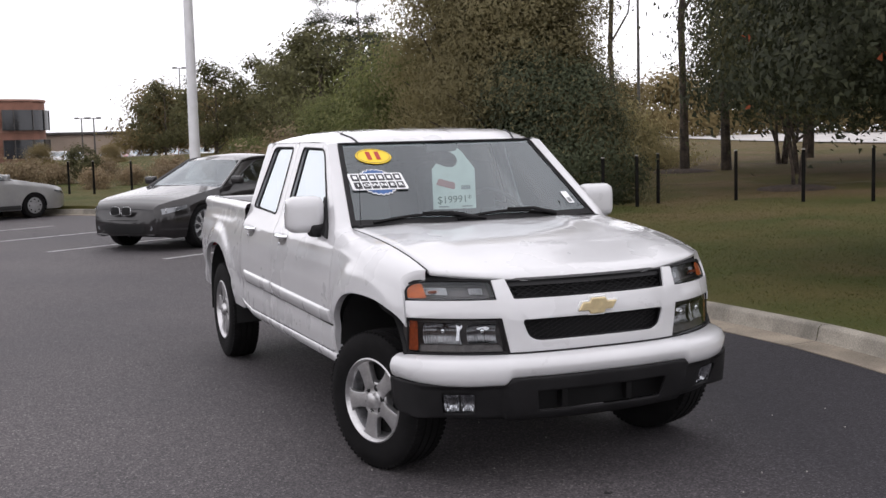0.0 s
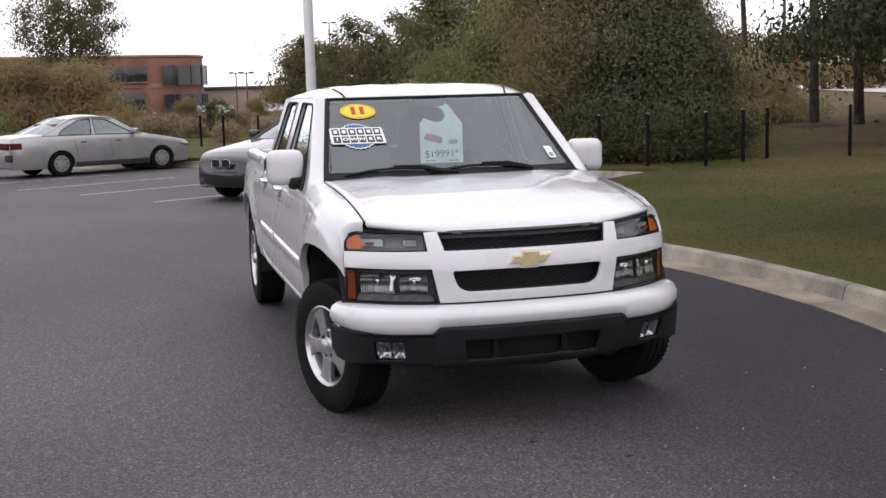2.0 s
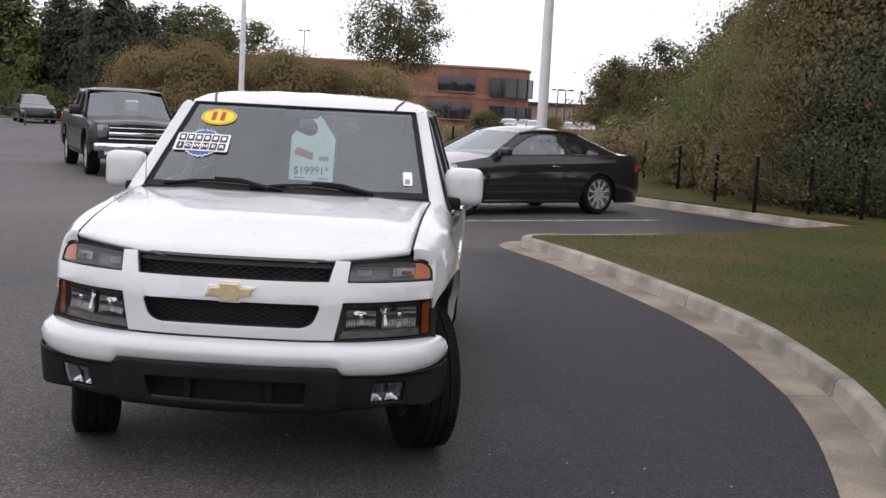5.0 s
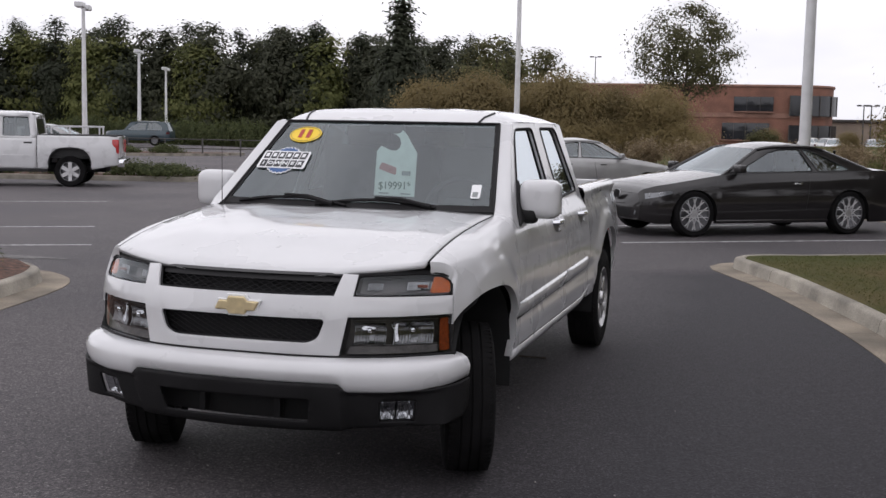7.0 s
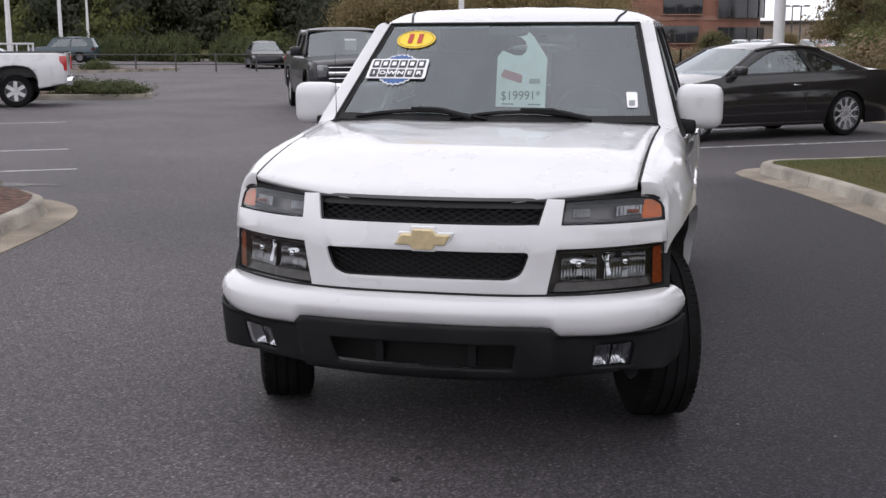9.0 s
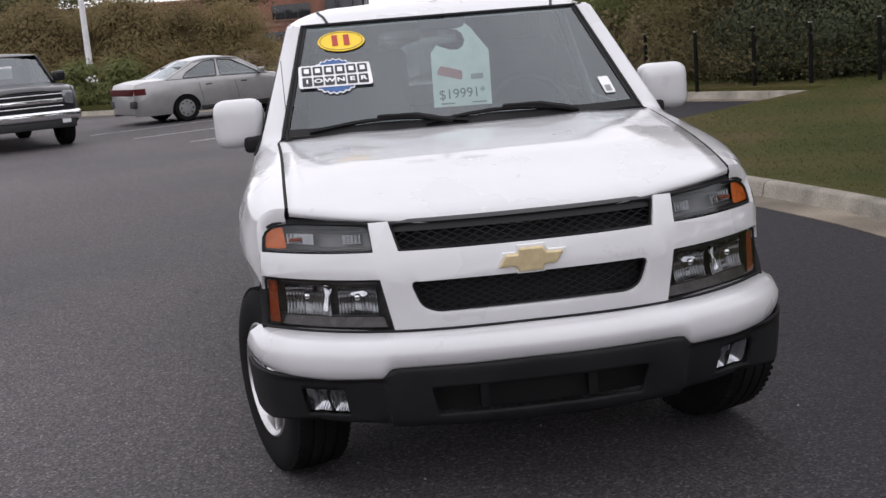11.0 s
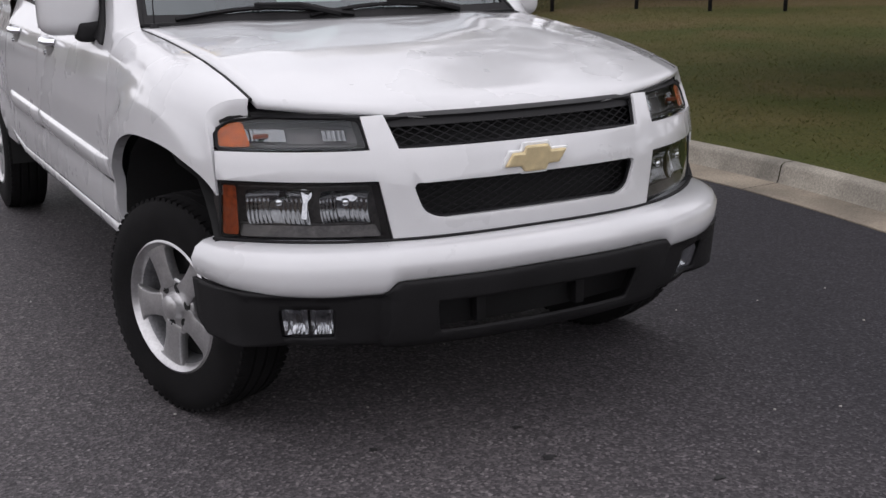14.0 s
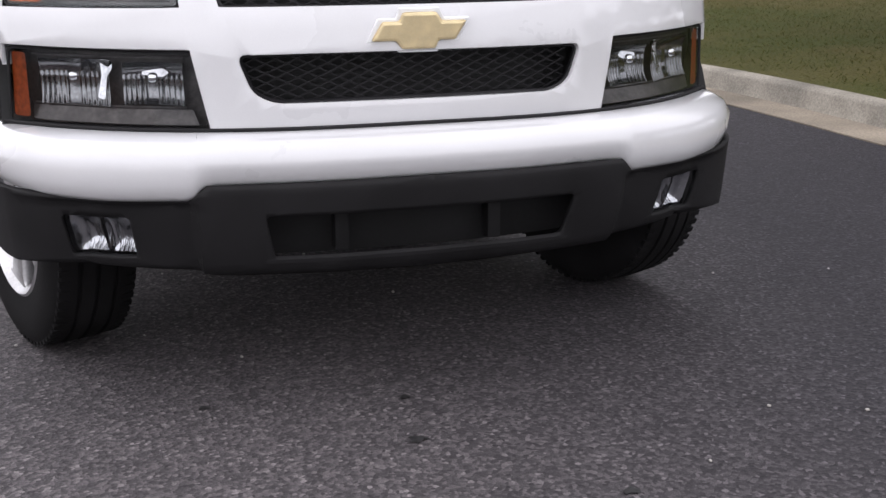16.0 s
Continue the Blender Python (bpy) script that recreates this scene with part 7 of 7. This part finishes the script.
sm = tree("tree", "small round dark sapling beside the fence", pose(1.25, 36.3, 0.35), 71, 1.4, 1.15, 0.2, ROUND, 34, 90, 0.055, LEAF_DARK, 0.03, limbs=6, spread=0.14)

# juniper on the mulch island
j1 = tree("juniper_shrub", "low spreading green juniper on the mulch island", pose(-6.15, 3.55, 0.17), 81, 0.32, 1.7, 0.02, lambda f: max(0.2, 1 - 0.7 * f), 60, 60, 0.045, LEAF_JUNIPER, 0.02, "junipers", limbs=10, spread=0.13, category="shrub")
for x, y, s, rz in ((-5.35, 2.9, 0.85, 40), (-6.9, 2.5, 1.1, 120), (-5.8, 1.6, 1.0, 200), (-7.4, 3.1, 0.9, 300), (-6.4, 0.4, 1.1, 70), (-5.2, 3.9, 0.55, 10)):
    copy_thing(j1, pose(x, y, 0.17, 0, 0, rz) @ Matrix.Scale(s, 4))
g = random.Random(17)
for k in range(26):
    x = -62 + 1.55 * k
    hedge = copy_thing(j1, pose(x, 79.6 - 0.42 * max(0.0, x + 56) + g.uniform(-0.5, 0.5) if x < -33 else 73.2 - 1.35 * (x + 33), 0.2, 0, 0, g.uniform(0, 360)) @ Matrix.Diagonal((1.6, 1.6, g.uniform(3.2, 4.4), 1)))
    tagged(hedge, "low dark green hedge plant along the far drive", "shrub", "hedge along the far drive")
for k, (x, y) in enumerate(((-13.7, 22.55), (-14.8, 22.4), (-16.4, 21.8), (-18.4, 21.4), (-20.4, 20.8), (-27, 45.2), (-28.6, 44.0), (-30.4, 43.0), (-32.2, 41.8), (-34.2, 40.2), (-36.4, 39.0))):
    copy_thing(j1, pose(x, y, 0.16, 0, 0, 61 * k) @ Matrix.Diagonal((1.15, 1.15, 0.75 + 0.1 * (k % 3), 1)))

# the tree line across the road, the dark spruce and the crown above the building
f1 = tree("tree", "far broad-leaved tree in the line of woods", pose(-40, 112, 0.5), 91, 11, 8, 0.6, lambda f: max(0.06, (1 - f ** 1.6) ** 0.7), 90, 76, 0.28, LEAF_FAR, 0.2, "far tree line", limbs=6, spread=0.72)
f4 = tree("tree", "far yellow-green tree in the line of woods", pose(-52, 108, 0.5), 94, 10, 7, 0.4, DENSE, 90, 76, 0.28, LEAF_MID, 0.2, "far tree line", limbs=6, spread=0.7)
f3 = tree("tree", "lacy open-crowned tree beyond the reeds", pose(13.6, 73.4, 0.6), 93, 6.6, 5.6, 1.0, ROUND, 62, 75, 0.15, LEAF_DARK, 0.13, "open trees beyond the reeds", limbs=14, spread=0.42)
f2 = tree("pine_tree", "far pine in the line of woods", pose(-46, 110, 0.5), 92, 12.5, 5, 1.5, CONE, 90, 76, 0.26, LEAF_PINE, 0.2, "far tree line", limbs=6, spread=0.6)
g = random.Random(9)
for k in range(96):
    x = -114 + 0.94 * k
    y = 85 + 0.32 * (x + 105) + g.uniform(-4, 6)
    s = g.uniform(0.90, 1.03) * (1 if k < 80 else 0.9)
    copy_thing((f1, f2, f2, f1, f4)[g.randrange(5)], pose(x, y, 0.4, 0, 0, g.uniform(0, 360)) @ Matrix.Scale(s, 4))
for x, y, s, rz in ((-33, 103, 0.92, 310), (-30, 104, 0.9, 60), (-27, 100, 0.76, 10), (-18, 102, 0.5, 200)):
    copy_thing(f1, pose(x, y, 0.6, 0, 0, rz) @ Matrix.Scale(s, 4))
for x, y, s, rz in ((11.9, 84, 0.9, 20), (16.2, 71, 1.02, 330), (12.3, 44.2, 0.9, 50), (17.5, 66, 1.05, 150), (20, 60, 1.15, 80), (15.6, 62, 0.9, 200), (13.4, 47.0, 0.95, 110), (24, 66, 1.2, 40), (28, 58, 1.2, 140), (-24.0, 100, 1.5, 100), (-21.0, 103, 1.4, 250)):
    copy_thing(f3, pose(x, y, min(0.6, terrain(x, y)), 0, 0, rz) @ Matrix.Scale(s, 4))
tree("spruce_tree", "tall dark conical evergreen standing alone", pose(-20.5, 61.6, 0.5), 95, 8.8, 4.0, 0.2, CONE, 150, 70, 0.22, LEAF_PINE, 0.14, limbs=8, spread=0.42)
tree("tree", "open-crowned tree rising above the brick building", pose(-6.3, 95.0, 0.0), 96, 12.4, 9.6, 4.9, ROUND, 110, 110, 0.16, LEAF_DARK, 0.22, limbs=20, spread=0.75)
# unseen ring of trees behind the camera, added for the reflections
g = random.Random(12)
for k in range(28):
    a = radians(150 + 235 * k / 27)
    r = g.uniform(62, 80)
    copy_thing((f1, f2)[k % 3 == 0], pose(r * math.cos(a), r * math.sin(a), 0.0 if math.cos(a) < 0.1 or r * math.sin(a) < -57 else 0.2, 0, 0, g.uniform(0, 360)) @ Matrix.Scale(g.uniform(0.7, 1.0), 4)) if not (150 < math.degrees(a) % 360 < 175) else None

# short grass blades over the lawn
gr = np.random.default_rng(4)
k = 120000
bx, by = gr.uniform(1.7, 13, k), gr.uniform(-3, 14, k)
edge = np.interp(by, [-3, -1.7, -0.8, 0.45, 1.7, 3, 4, 5, 6, 7, 7.85, 8.3, 8.7], [2.47, 2.54, 2.70, 2.94, 3.05, 3.00, 2.84, 2.61, 2.34, 2.04, 1.71, 1.53, 1.58]) + 0.2
north = np.interp(bx, [1.6, 2.25, 2.75, 3.85, 5.75, 6.9], [8.6, 9.13, 9.42, 10.05, 11.55, 12.4]) - 0.2
ok = (bx > edge) & ((by < north) | (bx > 7.1))
keep = gr.random(k) < np.clip(1.5 - (bx - edge) / 9, 0.25, 1)
bx, by = bx[ok & keep], by[ok & keep]
k = len(bx)
bz = np.array([terrain(x, y) for x, y in zip(bx, by)]) - 0.004
hh, th = gr.uniform(0.010, 0.030, k), gr.uniform(0, 2 * math.pi, k)
lean = gr.normal(0, 0.032, (k, 2))
wv = 0.0045
v = np.stack([np.stack([bx - wv * np.cos(th), by - wv * np.sin(th), bz], 1), np.stack([bx + wv * np.cos(th), by + wv * np.sin(th), bz], 1), np.stack([bx + lean[:, 0], by + lean[:, 1], bz + hh], 1)], 1).reshape(-1, 3)
me = bpy.data.meshes.new("grass")
me.from_pydata(v.tolist(), [], np.arange(3 * k).reshape(-1, 3).tolist())
me.materials.append(leaf_material("grass_blades", (0.070, 0.079, 0.021), (0.115, 0.101, 0.035), 0.85))
tagged(new("grass", me), "short mown grass blades with dry tips", "grass", kind="stuff")


# ---- building, lamp posts, fence and small things ----
BRICK = surface("red_brick", (0.235, 0.112, 0.078), 0.85, var=0.14, scale=0.6, bump=0.2, bump_scale=12)
BRICK_PALE = surface("pale_brick_band", (0.28, 0.155, 0.115), 0.85, var=0.12, scale=0.8)
DARK_PANE = surface("dark_office_glass", (0.02, 0.022, 0.026), 0.12, var=0.2, scale=0.4, spec=0.6)
POLE_WHITE = surface("white_painted_steel", (0.68, 0.68, 0.69), 0.5, var=0.06, scale=3)
POLE_DARK = surface("dark_bronze_steel", (0.06, 0.055, 0.05), 0.5, var=0.1)
POST_WOOD = surface("dark_stained_timber", (0.010, 0.009, 0.008), 0.9, var=0.3, scale=14, bump=0.4, bump_scale=80, spec=0.12)
POST_CAP = surface("weathered_post_top", (0.32, 0.30, 0.27), 0.85, var=0.2)


def office():
    b = thing("office_building", "two-storey red brick office with dark ribbon windows and a rounded corner", "building", pose(0, 0, 0))
    z0, z1 = -0.1, 8.0
    plan = [(-40, 150), (-32, 148.6), (0.5, 150.4), (3.5, 150.9), (5.8, 151.8), (7.2, 153.2), (7.9, 155.2), (8.0, 158), (8.0, 172), (-40, 172)]
    wall = sheet([[(x, y, z) for x, y in plan] for z in (z0, z1)], True)
    part("wall", wall, BRICK, b)
    bm = bmesh.new()
    bm.faces.new([bm.verts.new((x, y, z1 - 0.15)) for x, y in plan])
    part("roof", bm, CONCRETE, b)
    part("parapet", tube([(x, y, z1) for x, y in plan], 0.20, 6, True), BRICK_PALE, b)
    part("brick_band", sheet([[(x * 1.0, y - 0.12, z) for x, y in plan[:8]] for z in (3.9, 4.5)]), BRICK_PALE, b)
    for x0, x1, za, zb in ((-30, -24, 4.7, 6.6), (-4.6, 0.4, 4.7, 6.6), (-30, -22, 1.0, 3.2), (-6, 0.0, 1.0, 3.2)):
        y = 148.6 + (x0 + 32) / 32.5 * 1.8
        win = part("window", rbox(((x0 + x1) / 2, y + 0.05, (za + zb) / 2), (x1 - x0, 0.4, zb - za), 0.03), DARK_PANE, b, "dark ribbon window")
        kx = int((x1 - x0) / 1.5)
        for q in range(1, kx):
            part("window_frame", rbox((x0 + (x1 - x0) * q / kx, y - 0.17, (za + zb) / 2), (0.07, 0.06, zb - za), 0.0, 1), POLE_DARK, win)
        part("sill", rbox(((x0 + x1) / 2, y - 0.2, za - 0.08), (x1 - x0 + 0.3, 0.3, 0.14), 0.02), BRICK_PALE, win)
    corner = [(2.2, 150.5), (3.6, 150.75), (5.95, 151.6), (7.4, 153.0), (8.15, 155.1)]
    for za, zb in ((4.2, 6.8), (0.6, 3.0)):
        win = part("corner_window", sheet([[(x + 0.2, y - 0.35, z) for x, y in corner] for z in (za, zb)]), DARK_PANE, b, "dark curved corner glazing")
        for x, y in corner:
            part("window_frame", tube([(x + 0.22, y - 0.4, za), (x + 0.22, y - 0.4, zb)], 0.06, 5), POLE_DARK, win)
    return b


office()
low = thing("low_building", "long low tan building far behind the parked cars", "building")
part("wall", rbox((34, 190, 1.9), (52, 16, 4.0), 0.1), surface("tan_plaster", (0.30, 0.24, 0.19), 0.9, var=0.1, scale=0.3), low)
part("roof", rbox((34, 190, 4.1), (53, 17, 0.4), 0.1), POLE_DARK, low)


def lamp_post(name, label, x, y, h, r, heads, material, base=True, dz=0.0, rz=0.0, head=1.0):
    p = thing(name, label, "lamp post", pose(x, y, dz, 0, 0, rz), "lamp posts")
    part("pole", lathe([(0.0, r * 1.15), (0.3, r * 1.1), (h * 0.5, r * 0.9), (h, r * 0.65), (h, 0.001)], 16, "z"), material, p)
    if base:
        part("footing", lathe([(-0.1, 0.30), (0.55, 0.28), (0.58, 0.26), (0.58, 0.001)], 20, "z"), CONCRETE, p, "round concrete footing")
        part("base_plate", lathe([(0.58, r * 2.2), (0.62, r * 2.1), (0.85, r * 1.2)], 16, "z"), material, p)
    for s in heads:
        part("arm", tube([(0, 0, h - 0.15), (s * 0.45 * head, 0, h - 0.08)], 0.035, 6), material, p)
        hd = part("lamp_head", rbox((s * 0.75 * head, 0, h - 0.05), (0.75 * head, 0.42 * head, 0.24 * head), 0.04, 2), material, p)
        part("lamp_lens", rbox((s * 0.75 * head, 0, h - 0.055 - 0.12 * head), (0.6 * head, 0.34 * head, 0.02), 0.006, 1), STICKER_WHITE, hd, "pale lamp lens")
    return p


lamp_post("lamp_post", "tall white steel lamp post beside the parked coupe", 2.42, 21.5, 11.5, 0.115, (-1, 1), POLE_WHITE, dz=0.2)
lamp_post("lamp_post", "tall white steel lamp post rising from the hedge", -9.66, 46.0, 11.0, 0.125, (-1, 1), POLE_WHITE, dz=0.0)
lamp_post("lamp_post", "white lamp post with twin heads by the pickup", -31.6, 45.2, 7.3, 0.13, (-1, 1), POLE_WHITE, rz=112)
lamp_post("lamp_post", "white lamp post with twin heads before the woods", -47.6, 76.4, 7.3, 0.15, (-1, 1), POLE_WHITE, rz=112)
lamp_post("lamp_post", "white lamp post with twin heads far by the woods", -50.2, 85.0, 6.4, 0.12, (-1, 1), POLE_WHITE, rz=112)
for x, y, h in ((21.2, 129.4, 10.7), (10.2, 118, 4.8), (-23.0, 150.5, 11.8), (10.4, 133, 5.2), (30.0, 46.0, 8.5)):
    lamp_post("lamp_post", "dark bronze car park lamp with flat twin heads", x, y, h, 0.09, (-1, 1), POLE_DARK, False, max(0.0, terrain(x, y) - 0.1), head=0.7)

# low dark fence posts with pale tops and slack wires
def fence_post(x, y, h=0.92):
    p = thing("fence_post", "dark stained timber fence post with a pale top", "fence post", pose(x, y, terrain(x, y)), "fence posts")
    part("post", lathe([(-0.2, 0.034), (h - 0.02, 0.030), (h, 0.026), (h, 0.001)], 10, "z"), POST_WOOD, p)
    part("cap", lathe([(h, 0.034), (h + 0.018, 0.030), (h + 0.02, 0.001)], 10, "z"), POST_CAP, p, "pale post top")
    return p


FENCE = [(0.23, 29.0), (0.84, 28.3), (1.75, 27.4), (3.2, 25.4), (5.0, 22.6), (5.25, 19.3), (5.42, 16.3), (5.72, 14.5), (6.45, 13.85), (7.08, 13.15), (7.78, 12.35), (8.68, 12.68), (9.42, 13.12), (10.70, 12.48), (11.12, 11.13), (11.85, 10.22), (12.9, 8.6), (13.9, 7.0), (15.0, 5.4), (16.2, 3.6)]
for x, y in FENCE:
    fence_post(x, y)
for f in (0.35, 0.70):
    bm = bmesh.new()
    for (a, b), (c, d) in zip(FENCE, FENCE[1:]):
        za, zc = terrain(a, b) + f, terrain(c, d) + f
        add_tube(bm, [(a, b, za), ((a + c) / 2, (b + d) / 2, (za + zc) / 2 - 0.03), (c, d, zc)], 0.0022, 4)
    tagged(part("fence_wire", bm, POLE_DARK, None, smooth=False), "thin dark slack wire between the fence posts", "fence wire", "fence wires")

# low rail fence along the far drive
rail = thing("rail_fence", "low grey metal rail fence along the far drive", "fence")
for k in range(13):
    x, y = -33 + 1.9 * k, 44.6 + 0.9 * k * 0.35
    part("post", rbox((x, y, 0.42), (0.06, 0.06, 0.86), 0.01), POLE_DARK, rail)
for z in (0.35, 0.80):
    part("rail", tube([(-33, 44.6, z), (-10.2, 48.4, z)], 0.025, 6), POLE_DARK, rail)

# pale road behind the trees with a few cars
rd = bmesh.new()
near_edge = [(66, 110), (48, 70), (41, 52), (37.5, 38), (37, 24), (40, 8), (48, -12)]
rows = []
for x, y in near_edge:
    w = Vector((x, y)).normalized()
    rows.append([(x + w.x * d, y + w.y * d, min(1.36, terrain(x + w.x * d, y + w.y * d) + 0.06)) for d in (0, 4, 10, 20, 40, 90)])
add_sheet(rd, rows)
tagged(part("road", rd, CONCRETE_PALE, None, smooth=False), "pale concrete road and lot beyond the trees", "road", kind="structure")
# brown woods behind the road
bw = tree("tree", "olive-brown tree in the woods behind the road", pose(12.6, 90.6, 1.2), 43, 3.5, 6.2, 0.1, DENSE, 70, 80, 0.15, LEAF_GOLD, 0.12, "woods behind the road", limbs=6, spread=0.6)
g = random.Random(21)
for k in range(30):
    a = radians(8 + 64 * k / 29)
    r = g.uniform(88, 100)
    copy_thing(bw, pose(r * math.sin(a), r * math.cos(a), 1.25, 0, 0, g.uniform(0, 360)) @ Matrix.Scale(g.uniform(1.15, 1.5) * (1.0 if k < 15 else 1.5), 4))

MULCH_DARK = surface("dark_leaf_mulch", (0.062, 0.042, 0.030), 0.95, var=0.35, scale=10, bump=0.8, bump_scale=50)
# mulch rings under the lawn trees
for x, y, r in ((13.3, 13.9, 0.85), (15.9, 21.6, 0.9), (17.5, 13.0, 0.9)):
    bm = lathe([(terrain(x, y) - 0.03, r), (terrain(x, y) + 0.02, r * 0.9), (terrain(x, y) + 0.07, r * 0.5), (terrain(x, y) + 0.09, 0.001)], 20, "z")
    bmesh.ops.translate(bm, verts=bm.verts[:], vec=(x, y, 0))
    tagged(part("mulch_ring", bm, MULCH_DARK, None), "low brown mulch ring round a lawn tree", "mulch", "mulch rings")

# dark tar drips and pale scuffs on the asphalt
DRIP = surface("dark_tar_drip", (0.022, 0.021, 0.022), 0.6, var=0.2, scale=30)
SCUFF = surface("pale_tyre_scuff", (0.16, 0.155, 0.15), 0.8, var=0.3, scale=20, bump=0.3)
STONE = surface("pale_loose_stone", (0.45, 0.43, 0.40), 0.8, var=0.2, scale=40)
g = random.Random(3)


def blot(name, x, y, a, b, material, label, category):
    loop = []
    ph = g.uniform(0, 6)
    for k in range(18):
        t = 2 * math.pi * k / 18
        q = 1 + 0.22 * math.sin(3 * t + ph) + 0.15 * math.sin(5 * t + 2 * ph)
        loop.append((x + a * q * math.cos(t), y + b * q * math.sin(t)))
    bm = bmesh.new()
    top = [bm.verts.new((u, v, 0.0042)) for u, v in loop]
    bm.faces.new(top)
    return tagged(part(name, bm, material, None, smooth=False), label, category, name + "s")


for x, y, a in ((-0.06, -0.83, 0.014), (-0.03, -0.62, 0.010), (-0.45, -0.55, 0.009), (0.25, -1.15, 0.012)):
    blot("tar_drip", x, y, a * 1.3, a, DRIP, "small dark tar drip on the asphalt", "stain")
blot("scuff_mark", 1.71, -1.11, 0.14, 0.05, SCUFF, "pale scuffed patch on the asphalt", "stain")
blot("scuff_mark", -6.0, 6.0, 0.5, 0.12, SCUFF, "pale scuffed patch on the asphalt", "stain")
for k in range(30):
    x, y = g.uniform(-2.5, 2.2), g.uniform(-2.2, 1.5)
    s = g.uniform(0.004, 0.007)
    st = rbox((0, 0, s * 0.4), (s * 1.4, s, s * 0.8), s * 0.25, 1)
    o = tagged(part("pebble", st, STONE, None), "tiny pale loose stone on the asphalt", "stone", "loose stones")
    o.matrix_world = pose(x, y, 0.001, 0, 0, g.uniform(0, 180))
twig = tagged(part("twig", tube([(0.40, 2.60, 0.008), (0.48, 2.57, 0.014), (0.58, 2.60, 0.008)], 0.007, 5), BARK, None), "short brown twig lying on the asphalt", "twig")
